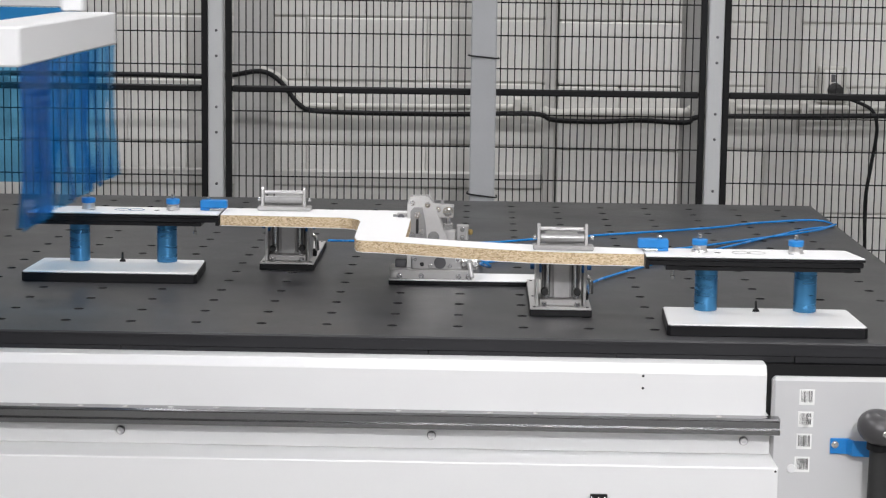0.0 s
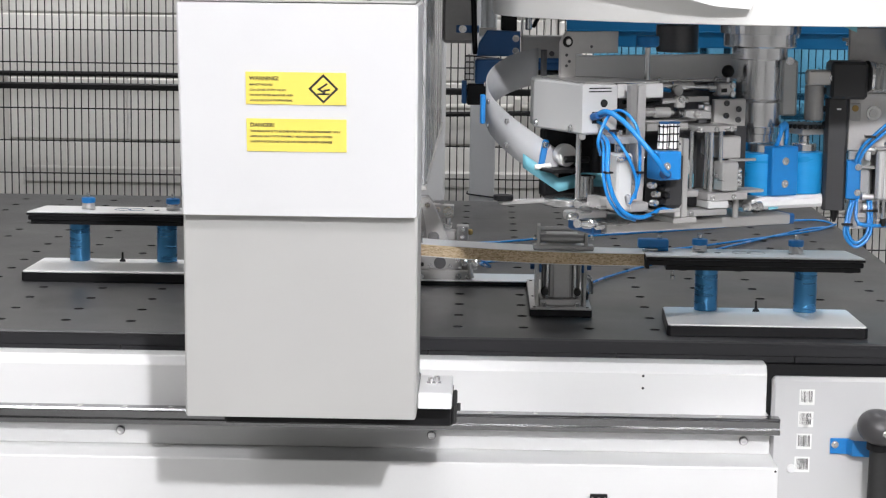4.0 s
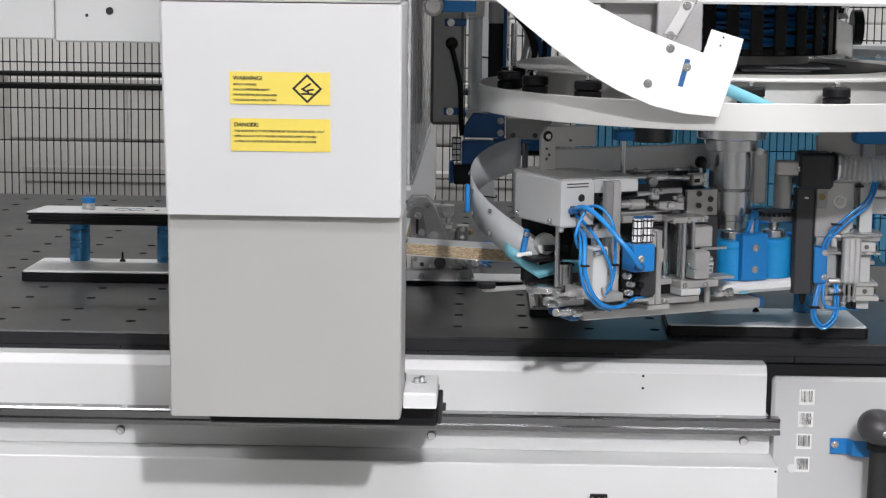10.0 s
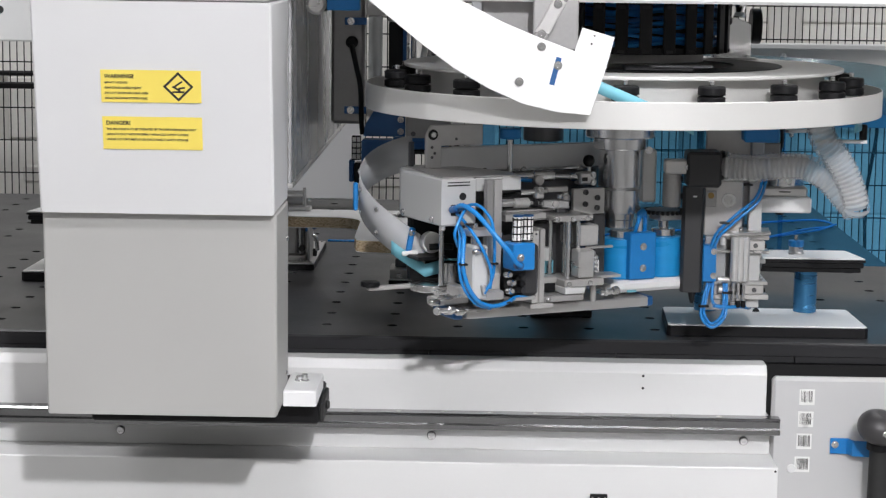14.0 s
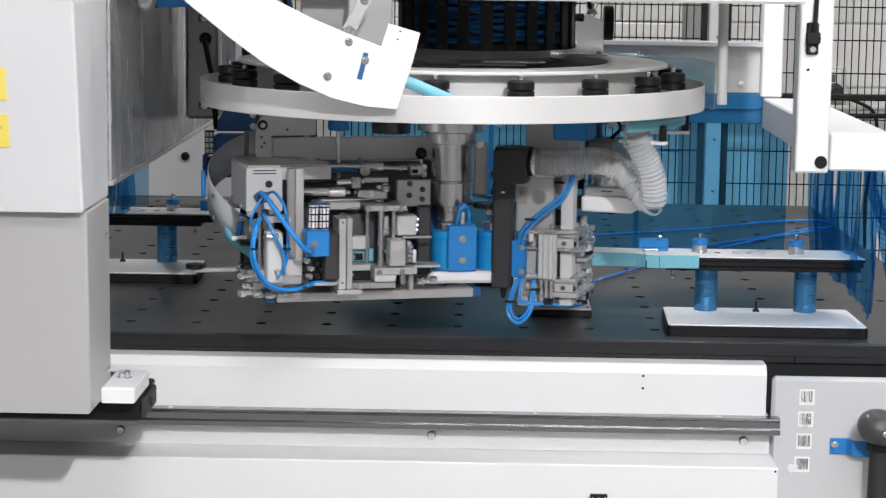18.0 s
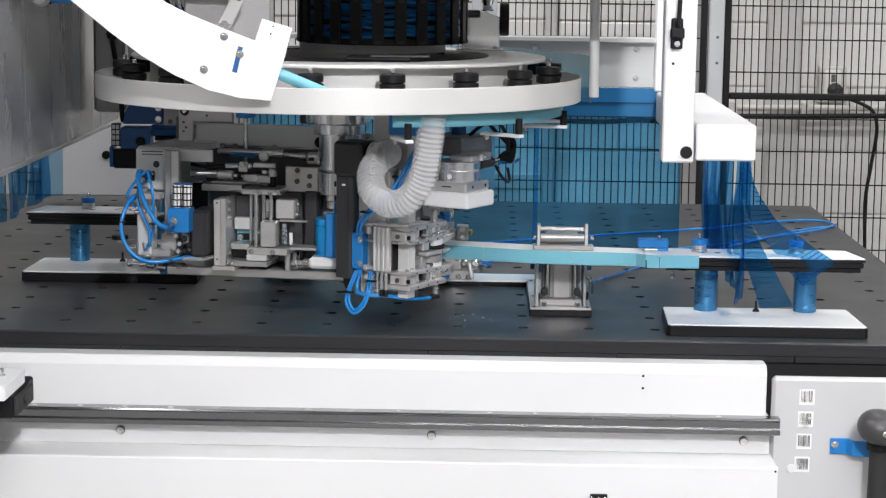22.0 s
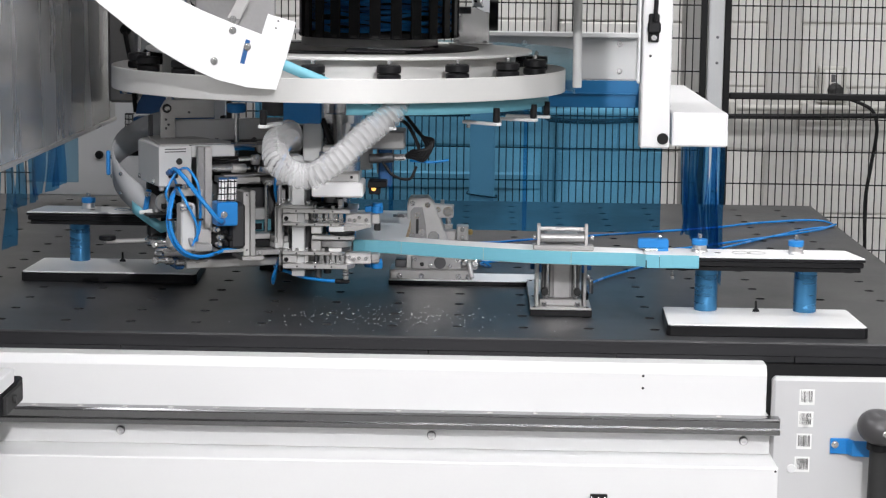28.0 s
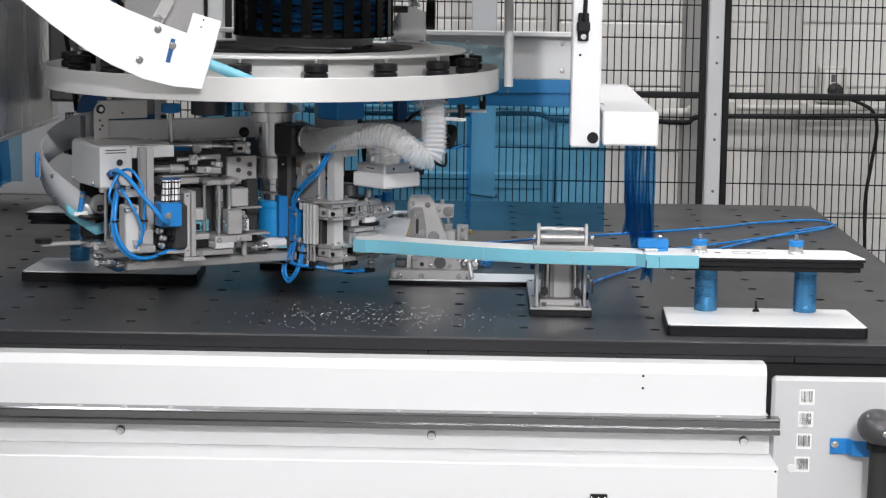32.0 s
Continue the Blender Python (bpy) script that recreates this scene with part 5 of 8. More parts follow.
    part("spindle_bracket", Shape().box(AX + 0.039, AX + 0.064, AY + 0.002, AY + 0.03, 0.255, 0.346, 0.003), GREYW, g)
    part("spindle_arm", Shape().box(AX + 0.075, AX + 0.125, AY - 0.03, AY + 0.0, 0.308, 0.332, 0.003), ALUM, g)
    part("arm_hub", Shape().cyl((AX + 0.09, AY - 0.01, 0.25), (AX + 0.09, AY - 0.01, 0.3078), 0.016, 22), GREYM, g)
    for z in (0.28, 0.345):
        part("bracket_screw", Shape().screw((AX + 0.05 + 0.05 * (z < 0.3), AY + 0.002, z), (0, -1, 0), 0.0045, 0.004), STEEL, g)
    part("arm_screw", Shape().screw((AX + 0.115, AY - 0.03, 0.32), (0, -1, 0), 0.0045, 0.004), STEEL, g)
    return g


def cable_drum():
    """The slatted drum of wound cables above the ring, with the roller stand beside it."""
    g = thing("cable_drum", "black slatted drum with blue cables wound inside", "cable drum")
    d = (AX + 0.065, AY + 0.06)
    part("drum_base", Shape().pipe((d[0] - 0.02, d[1] + 0.03, 0.4948), (d[0] - 0.02, d[1] + 0.03, 0.512), 0.05, 0.135, 48), GREYM, g)
    part("hub_arm", Shape().box(AX + 0.02, AX + 0.13, AY - 0.26, AY - 0.2, 0.4948, 0.501, 0.002), BLACK, g)
    part("hub_arm", Shape().box(AX + 0.06, AX + 0.16, AY - 0.255, AY - 0.22, 0.5012, 0.5035, 0.001), DARKST, g)
    for i in range(24):
        a = 2 * math.pi * i / 24
        m = Matrix.Translation((d[0], d[1], 0)) @ Matrix.Rotation(a, 4, "Z")
        sl = part("drum_slat", Shape().box(0.150, 0.156, -0.0105, 0.0105, 0.513, 0.598, 0.001, m), BLACK, g)
        part("slat_clip", Shape().box(0.1562, 0.1578, -0.006, 0.006, 0.5145, 0.52, 0.0005, m), RUBBER, sl)
        part("slat_clip", Shape().box(0.1562, 0.1578, -0.006, 0.006, 0.588, 0.594, 0.0005, m), RUBBER, sl)
    part("drum_rim", Shape().pipe((*d, 0.5125), (*d, 0.524), 0.146, 0.1495, 56), BLACK, g)
    part("drum_rim", Shape().pipe((*d, 0.599), (*d, 0.602), 0.1, 0.158, 56), BLACK, g)
    part("drum_core", Shape().pipe((*d, 0.5125), (*d, 0.5985), 0.11, 0.118, 56), BLACKPAINT, g)
    rnd = random.Random(6)
    for k in range(15):
        r0, z0, a0 = 0.139 - 0.0075 * (k % 3), 0.528 + 0.0048 * k, rnd.uniform(0, 6)
        pts = [(d[0] + r0 * math.cos(0.16 * i), d[1] + r0 * math.sin(0.16 * i), z0 + 0.004 * math.sin(0.7 * i + a0)) for i in range(40)]
        part("drum_cable", Shape().tube(pts, 0.0036, 6, 2), BLUED if k in (2, 9) else BLACK if k == 5 else BLUE, g, "blue cable wound in the drum")
    st = part("roller_stand", Shape().prism([(0.70, 0.4945), (0.772, 0.4945), (0.772, 0.556), (0.742, 0.568), (0.715, 0.556), (0.70, 0.53)], 0.05, 0.056, "y", 0.001).box(0.69, 0.78, 0.03, 0.056, 0.4928, 0.4965, 0.0008), STEEL, g, "bright sheet-steel roller stand")
    part("stand_wheel", Shape().cyl((0.772, 0.07, 0.552), (0.79, 0.07, 0.552), 0.032, 24), BLACK, st)
    part("stand_pin", Shape().cyl((0.665, 0.045, 0.562), (0.735, 0.045, 0.562), 0.0075, 12), DARKST, st)
    part("stand_pin", Shape().cyl((0.69, 0.045, 0.555), (0.7, 0.045, 0.571), 0.004, 10), DARKST, st)
    part("stand_roller", Shape().lathe([(0.011, 0), (0.012, 0.002), (0.009, 0.01), (0.012, 0.02), (0.012, 0.028)], (0.748, 0.04, 0.568), (0, 0, 1), 18), CHROME, st)
    for q in (0.708, 0.764):
        part("stand_screw", Shape().cyl((q, 0.036, 0.4965), (q, 0.036, 0.5), 0.004, 10), STEEL, st)
    return g


def carrier():
    """The turning carrier under the ring, with pins, arms and the hose socket."""
    g = thing("band_carrier", "turning carrier with black pins under the ring", "carrier", at=(AX, AY, TOP))
    for i in (-31, 1, 32, 50, 62):
        m = Matrix.Rotation(math.radians(i), 4, "Z")
        part("pin", Shape().cyl((0.408, 0, 0.374), (0.408, 0, 0.4), 0.0065, 12, m=m), BLACK, g)
        part("arm", Shape().box(0.33, 0.415, -0.007, 0.007, 0.368, 0.3735, 0.001, m), WHITE, g)
        part("arm_screw", Shape().cyl((0.34, 0, 0.36), (0.34, 0, 0.3679), 0.004, 8, m=m), STEEL, g)
    arc = [(0.404 * math.cos(math.radians(a)), 0.404 * math.sin(math.radians(a)), -0.004 * math.cos(math.radians(1.3 * a))) for a in range(-45, 72, 3)]
    coil = part("band_coil", Shape().sheet(arc, 0.396, 0.4185, 0.003), BAND, g, "turquoise edge band held under the ring")
    return g, coil


# ---- the feed unit: its own frame points along -x from the axis, front towards -y ----
def feed_unit():
    f = thing("band_feed_unit", "grey band feed unit with cylinders, blue tubes and a curved guide", "feed unit", at=(FX, FY, TOP))

    def P(name, sh, mt, parent=f, label=""):
        sh.v = [(x - 0.0332, y + 0.0427, z) for x, y, z in sh.v]
        return part(name, sh, mt, parent, label)

    P("bottom_plate", Shape().box(-0.33, 0.016, -0.08, 0.02, 0.085, 0.1015, 0.002), ALU)
    for a, b in ((-0.348, -0.3305), (0.0165, 0.033)):
        P("blue_end", Shape().box(a, b, -0.07, 0.01, 0.083, 0.1, 0.003), BLUED)
    w = P("white_cover", Shape().prism([(-0.383, -0.09), (-0.322, -0.09), (-0.322, -0.02), (-0.3, 0.1), (-0.37, 0.1), (-0.386, 0.06)], 0.241, 0.318, "z", 0.003), GREYW, f, "pale grey sheet cover")
    P("flange", Shape().box(-0.3215, -0.239, -0.0898, -0.086, 0.2955, 0.3175, 0.001), GREYW, w)
    for z in (0.3115, 0.3065):
        P("slot", Shape().box(-0.372, -0.3325, -0.0906, -0.0896, z - 0.0009, z + 0.0009, 0.0002), HOLE, w)
    P("cover_hole", Shape().cyl((-0.345, -0.0907, 0.2885), (-0.345, -0.0895, 0.2885), 0.0062, 16, 0.0002), HOLE, w)
    P("tube_socket", Shape().box(-0.366, -0.348, -0.0925, -0.0895, 0.258, 0.276, 0.001), HOLE, w)
    for x, y in ((-0.384, -0.06), (-0.384, 0.05)):
        P("cover_screw", Shape().screw((x - 0.001, y, 0.249), (-1, 0, 0), 0.0042, 0.004), STEEL, w)
    for x in (-0.376, -0.33):
        P("lower_screw", Shape().lathe([(0.005, 0), (0.005, 0.006), (0.003, 0.008)], (x, -0.08, 0.241), (0, 0, -1), 10), ALU, w)
    P("top_sheet", Shape().prism([(-0.38, -0.088), (-0.246, -0.088), (-0.235, -0.05), (-0.29, 0.1), (-0.36, 0.1)], 0.3185, 0.3205, "z", 0.0006), ALU)
    P("profile_post", Shape().box(-0.3185, -0.3065, -0.124, -0.112, 0.155, 0.318, 0.001), GREYM)
    P("profile_post", Shape().box(-0.306, -0.292, -0.126, -0.112, 0.16, 0.318, 0.001), ALUM)
    P("post_foot", Shape().box(-0.3245, -0.295, -0.13, -0.1, 0.135, 0.166, 0.0015), ALUM)
    for z in (0.14, 0.158, 0.205, 0.228):
        P("post_screw", Shape().screw((-0.295 if z < 0.16 else -0.2915, -0.12, z), (1, 0, 0), 0.0034, 0.004), STEEL)
    P("door_slit", Shape().box(-0.3205, -0.3195, -0.0912, -0.0895, 0.248, 0.296, 0.0002), HOLE, w)
    P("back_plate", Shape().box(-0.315, 0.0, 0.06, 0.072, 0.312, 0.353, 0.002), WHITE, f, "long pale back plate")
    P("plate_lip", Shape().box(-0.315, 0.0, 0.05, 0.0598, 0.309, 0.3135, 0.001), STEEL)
    for x in (-0.26, -0.235, -0.16, -0.05):
        P("lip_screw", Shape().screw((x, 0.05, 0.3115), (0, -1, 0), 0.004, 0.004), STEEL)
    br = P("back_bracket", Shape().prism([(-0.345, 0.312), (-0.317, 0.312), (-0.317, 0.357), (-0.24, 0.357), (-0.24, 0.392), (-0.335, 0.392), (-0.345, 0.375)], 0.048, 0.056, "y", 0.001), ALUM)
    P("bracket_slot", Shape().cyl((-0.333, 0.0475, 0.376), (-0.333, 0.0488, 0.376), 0.009, 18, 0.0002), HOLE, br)
    P("bracket_pin", Shape().cyl((-0.333, 0.044, 0.376), (-0.333, 0.0475, 0.376), 0.005, 14), STEEL, br)
    for x, z in ((-0.335, 0.355), (-0.33, 0.345), (-0.335, 0.338), (-0.29, 0.368)):
        P("bracket_screw", Shape().cyl((x, 0.0465, z), (x, 0.048, z), 0.0025, 8, 0.0002), DARKST, br)
    P("rear_wall", Shape().box(-0.3, 0.0, 0.0735, 0.083, 0.12, 0.33, 0.002), DARKST)
    P("gear_housing", Shape().cyl((-0.09, 0.11, 0.355), (-0.09, 0.11, 0.4), 0.035, 24), DARKST)
    # the row of air cylinders between the cover and the axis
    c = P("air_cylinder", Shape().cyl((-0.169, 0.0, 0.305), (-0.129, 0.0, 0.305), 0.0092, 22), CHROME, f, "shiny steel air cylinder")
    P("barrel", Shape().cyl((-0.255, 0.0, 0.307), (-0.1692, 0.0, 0.306), 0.006, 16), CHROME, c)
    P("rod", Shape().cyl((-0.129, 0.0, 0.304), (-0.098, 0.0, 0.302), 0.0045, 14), CHROME, c)
    P("nut", Shape().cyl((-0.1, 0.0, 0.302), (-0.085, 0.0, 0.301), 0.0075, 6), STEEL, c)
    P("port", Shape().lathe([(0.0085, 0), (0.0085, 0.008), (0.004, 0.009)], (-0.164, -0.008, 0.3), (0, -1, 0), 16), ALU, c)
    P("blue_port", Shape().tube([(-0.228, -0.012, 0.301), (-0.2, -0.014, 0.302), (-0.178, -0.012, 0.3)], 0.0032, 8), BLUE, c)
    fk = P("fork", Shape().box(-0.084, -0.053, -0.011, 0.011, 0.2885, 0.3095, 0.003), ALU, c)
    P("fork_hole", Shape().box(-0.08, -0.069, -0.0118, -0.0108, 0.295, 0.3015, 0.001), HOLE, fk)
    for z in (0.2925, 0.3055):
        P("fork_screw", Shape().screw((-0.058, -0.011, z), (0, -1, 0), 0.0038, 0.003), STEEL, fk)
    c = P("air_cylinder", Shape().cyl((-0.289, -0.06, 0.2715), (-0.237, -0.06, 0.2715), 0.0075, 20), CHROME, f, "shiny steel air cylinder")
    P("sleeve", Shape().cyl((-0.2368, -0.06, 0.27), (-0.209, -0.06, 0.2695), 0.0085, 20), ALU, c)
    P("rod", Shape().cyl((-0.209, -0.06, 0.2693), (-0.189, -0.06, 0.2685), 0.0032, 10), CHROME, c)
    P("lock_ring", Shape().cyl((-0.2, -0.06, 0.269), (-0.193, -0.06, 0.269), 0.0062, 14), BLACK, c)
    fk = P("fork", Shape().prism([(-0.189, 0.262), (-0.17, 0.258), (-0.137, 0.258), (-0.137, 0.271), (-0.165, 0.274), (-0.186, 0.274)], -0.072, -0.05, "y", 0.002), CHROME, c)
    P("fork_pin", Shape().lathe([(0.0055, 0), (0.0055, 0.004), (0.003, 0.0045), (0.003, 0.002)], (-0.165, -0.0722, 0.267), (0, -1, 0), 16), ALU, fk)
    P("fork_nut", Shape().cyl((-0.15, -0.06, 0.2738), (-0.15, -0.06, 0.281), 0.006, 6), STEEL, fk)
    P("fork_foot", Shape().box(-0.158, -0.143, -0.068, -0.052, 0.2515, 0.258, 0.001), DARKST, fk)
    c = P("link_rod", Shape().tube([(-0.29, -0.055, 0.287), (-0.262, -0.056, 0.283), (-0.24, -0.058, 0.284), (-0.222, -0.06, 0.287)], 0.0035, 8), BLACK, f, "dark link rod")
    P("link_body", Shape().cyl((-0.2238, -0.06, 0.287), (-0.198, -0.06, 0.287), 0.0045, 14), CHROME, c)
    P("link_cross", Shape().box(-0.198, -0.182, -0.066, -0.054, 0.276, 0.2945, 0.002), ALU, c)
    P("link_screw", Shape().screw((-0.19, -0.066, 0.29), (0, -1, 0), 0.0042, 0.004), STEEL, c)
    P("link_nut", Shape().cyl((-0.182, -0.06, 0.288), (-0.174, -0.06, 0.288), 0.005, 6), STEEL, c)
    P("link_plate", Shape().box(-0.173, -0.132, -0.056, -0.048, 0.2845, 0.293, 0.001), ALUM, c)
    sp = P("screw_plate", Shape().box(-0.115, -0.054, -0.045, -0.036, 0.241, 0.287, 0.0015), ALUM, f, "grey plate with four socket screws")
    for x, z in ((-0.092, 0.2805), (-0.069, 0.2705), (-0.0925, 0.2605), (-0.0695, 0.2535)):
        P("socket_screw", Shape().lathe([(0.0048, 0), (0.0048, 0.003), (0.0028, 0.003), (0.0024, 0.001)], (x, -0.045, z), (0, -1, 0), 14), DARKST, sp)
    P("hinge_post", Shape().cyl((-0.137, -0.055, 0.2505), (-0.137, -0.055, 0.269), 0.008, 16), BLACK)
    P("hinge_cap", Shape().cyl((-0.137, -0.055, 0.269), (-0.137, -0.055, 0.279), 0.0085, 16), ALU)
    P("hinge_screw", Shape().cyl((-0.137, -0.055, 0.279), (-0.137, -0.055, 0.284), 0.0055, 12), STEEL)
    P("cross_plate", Shape().prism([(-0.262, -0.082), (-0.187, -0.082), (-0.187, -0.03), (-0.262, -0.03)], 0.2425, 0.2545, "z", 0.001), ALU)
    P("plate_lip", Shape().box(-0.25, -0.15, -0.06, -0.03, 0.2548, 0.2575, 0.0008), ALUM)
    P("cross_plate", Shape().box(-0.182, -0.11, -0.104, -0.03, 0.2412, 0.2505, 0.001), ALU)
    # the slide with its guide rods
    P("side_column", Shape().box(-0.217, -0.207, -0.118, -0.05, 0.1105, 0.233, 0.0012), ALU)
    P("side_column", Shape().box(-0.23, -0.2175, -0.116, -0.06, 0.1105, 0.2305, 0.0012), ALUM)
    P("column_foot", Shape().box(-0.233, -0.19, -0.119, -0.05, 0.1017, 0.11, 0.001), ALUM)
    for z in (0.118, 0.132, 0.2, 0.213, 0.226):
        P("column_screw", Shape().screw((-0.2068, -0.1, z), (1, 0, 0), 0.0034, 0.005), CHROME)
    for z in (0.122, 0.225):
        P("column_pin", Shape().cyl((-0.2235, -0.1172, z), (-0.2235, -0.116, z), 0.002, 8, 0.0003), DARKST)
    P("inner_face", Shape().box(-0.206, -0.15, -0.052, -0.046, 0.104, 0.232, 0.001), DARKST)
    P("inner_plate", Shape().box(-0.2035, -0.168, -0.072, -0.054, 0.172, 0.194, 0.001), GREYW, f, "pale sensor plate")
    bw = P("band_window", Shape().box(-0.202, -0.158, -0.0585, -0.053, 0.149, 0.1705, 0.0008), BAND, f, "turquoise edge band behind its window")
    P("window_gap", Shape().box(-0.2, -0.177, -0.0605, -0.0587, 0.1515, 0.1635, 0.0005), BLACK, bw)
    P("window_screw", Shape().screw((-0.195, -0.0605, 0.157), (0, -1, 0), 0.0036, 0.003), STEEL, bw)
    P("step_block", Shape().box(-0.205, -0.17, -0.092, -0.06, 0.138, 0.1485, 0.001), ALU)
    P("step_shadow", Shape().box(-0.203, -0.17, -0.088, -0.06, 0.1225, 0.1375, 0.001), BLACK)
    for x, y, z0, z1, r, mt in ((-0.155, -0.1, 0.1455, 0.2412, 0.0043, CHROME), (-0.147, -0.075, 0.146, 0.2412, 0.0042, STEEL), (-0.13, -0.09, 0.19, 0.2412, 0.0034, CHROME), (-0.172, -0.07, 0.146, 0.2412, 0.0036, STEEL)):
        P("guide_rod", Shape().cyl((x, y, z0), (x, y, z1), r, 16), mt)
    ub = P("upper_block", Shape().box(-0.123, -0.088, -0.085, -0.055, 0.1955, 0.2305, 0.0018), ALUM)
    for z in (0.2035, 0.2125, 0.2215):
        P("block_fitting", Shape().cyl((-0.088, -0.072, z), (-0.0815, -0.073, z), 0.0038, 10), STEEL, ub)
    P("upper_block", Shape().box(-0.1455, -0.1345, -0.074, -0.055, 0.1945, 0.2295, 0.0015), ALU)
    wb = P("white_block", Shape().box(-0.143, -0.114, -0.118, -0.09, 0.148, 0.194, 0.002), ALU, f, "pale sensor block")
    P("block_stud", Shape().cyl((-0.1435, -0.105, 0.172), (-0.149, -0.105, 0.172), 0.0036, 10), STEEL, wb)
    for z in (0.155, 0.163, 0.171, 0.178):
        P("block_fitting", Shape().cyl((-0.106, -0.1, z), (-0.099, -0.104, z + 0.002), 0.0036, 10), CHROME, wb)
    P("fitting_rail", Shape().box(-0.1075, -0.1, -0.098, -0.09, 0.15, 0.188, 0.001), ALUM)
    P("valve_stem", Shape().cyl((-0.093, -0.09, 0.15), (-0.093, -0.09, 0.172), 0.0035, 10), PAPER)
    P("thin_bar", Shape().box(-0.114, -0.063, -0.092, -0.086, 0.1915, 0.1955, 0.0008), ALU)
    P("dark_column", Shape().box(-0.078, -0.054, -0.05, -0.02, 0.12, 0.2435, 0.0025), BLACKB, f, "charcoal upright housing")
    P("thin_plate", Shape().prism([(-0.117, -0.092), (-0.047, -0.092), (-0.047, -0.06), (-0.117, -0.04)], 0.1405, 0.1455, "z", 0.0008), GREYM)
    P("slide_plate", Shape().box(-0.1685, -0.094, -0.116, -0.04, 0.1335, 0.1455, 0.001), ALUM)
    P("slide_block", Shape().box(-0.1685, -0.131, -0.119, -0.08, 0.122, 0.1332, 0.0012), GREYW)
    P("lower_plate", Shape().box(-0.206, -0.131, -0.115, -0.03, 0.1105, 0.1205, 0.001), GREYM)
    P("lower_post", Shape().cyl((-0.099, -0.09, 0.1018), (-0.099, -0.09, 0.1335), 0.0052, 12), ALUM)
    c = P("small_cylinder", Shape().cyl((-0.09, -0.1, 0.118), (-0.067, -0.1, 0.119), 0.005, 12), CHROME)
    P("fitting", Shape().cyl((-0.067, -0.1, 0.119), (-0.056, -0.1, 0.12), 0.0075, 8), STEEL, c)
    P("collar", Shape().cyl((-0.082, -0.1, 0.1183), (-0.078, -0.1, 0.1185), 0.0065, 12), ALU, c)
    P("inner_mass", Shape().box(-0.27, -0.085, -0.02, 0.05, 0.105, 0.24, 0.004), DARKST)
    for x, z in ((-0.198, 0.125), (-0.16, 0.1385), (-0.12, 0.1385), (-0.148, 0.245), (-0.12, 0.245), (-0.176, 0.245)):
        P("small_screw", Shape().screw((x, -0.116 if z < 0.2 else -0.104, z if z > 0.13 else 0.1155), (0, -1, 0), 0.0032, 0.003), STEEL)
    # the valve block leans a little towards the column
    v = P("valve_block", Shape().box(-0.297, -0.258, -0.178, -0.14, 0.177, 0.2205, 0.002), BLUE, f, "blue valve block")
    for x in (-0.2838, -0.2655):
        sl = P("silencer", Shape().cyl((x, -0.163, 0.2207), (x + 0.002, -0.163, 0.2615), 0.0082, 16), PAPER, v, "white and black silencer")
        for i in range(4):
            P("silencer_band", Shape().pipe((x + 0.0006 * i, -0.163, 0.222 + 0.0115 * i), (x + 0.0006 * i, -0.163, 0.2243 + 0.0115 * i), 0.0083, 0.009, 16), BLACK, sl)
        for k in range(8):
            P("silencer_rib", Shape().box(0.008, 0.0087, -0.0009, 0.0009, 0.0, 0.039, 0.0003, Matrix.Translation((x + 0.001, -0.163, 0.222)) @ Matrix.Rotation(k * math.pi / 4 + 0.2, 4, "Z")), BLACK, sl)
        P("silencer_cap", Shape().cyl((x + 0.002, -0.163, 0.2617), (x + 0.002, -0.163, 0.2645), 0.0088, 16), BLUED, sl)
    P("valve_port", Shape().cyl((-0.29, -0.178, 0.187), (-0.293, -0.194, 0.188), 0.0072, 14), BLUED, v)
    P("valve_screw", Shape().screw((-0.2845, -0.178, 0.198), (0, -1, 0), 0.0045, 0.003), STEEL, v)
    P("valve_foot", Shape().box(-0.2645, -0.235, -0.15, -0.08, 0.13, 0.214, 0.005), BLACKB, f, "charcoal valve drive")
    P("drive_plate", Shape().prism([(-0.29, -0.15), (-0.24, -0.15), (-0.225, -0.1), (-0.29, -0.1)], 0.1235, 0.1285, "z", 0.0008), GREYM)
    P("drive_shoe", Shape().prism([(-0.285, -0.145), (-0.245, -0.145), (-0.23, -0.1), (-0.285, -0.1)], 0.129, 0.1325, "z", 0.0008), BLACK)
    for x, z in ((-0.292, 0.166), (-0.285, 0.152), (-0.277, 0.161), (-0.268, 0.15), (-0.276, 0.14), (-0.288, 0.139)):
        P("port_fitting", Shape().lathe([(0.004, 0), (0.0055, 0.003), (0.0055, 0.012), (0.0035, 0.015)], (x, -0.14, z), (0.2, -1, 0.1), 12), STEEL if x < -0.28 else BLACK)
    fc = P("flat_cylinder", Shape().box(-0.36, -0.3325, -0.16, -0.125, 0.131, 0.2175, 0.003), GREYW, f, "pale flat air cylinder")
    P("cylinder_valve", Shape().cyl((-0.362, -0.163, 0.209), (-0.34, -0.163, 0.212), 0.0045, 12), STEEL, fc)
    P("cylinder_valve", Shape().cyl((-0.34, -0.164, 0.14), (-0.345, -0.165, 0.156), 0.004, 12), ALU, fc)
    P("cap_plate", Shape().box(-0.362, -0.318, -0.155, -0.128, 0.232, 0.243, 0.001), ALU)
    P("cap_stud", Shape().cyl((-0.35, -0.142, 0.2175), (-0.35, -0.142, 0.232), 0.005, 12), STEEL)
    P("cap_nut", Shape().cyl((-0.35, -0.142, 0.2432), (-0.35, -0.142, 0.252), 0.0075, 6), STEEL)
    P("port_block", Shape().box(-0.335, -0.3, -0.155, -0.13, 0.128, 0.142, 0.002), GREYM)
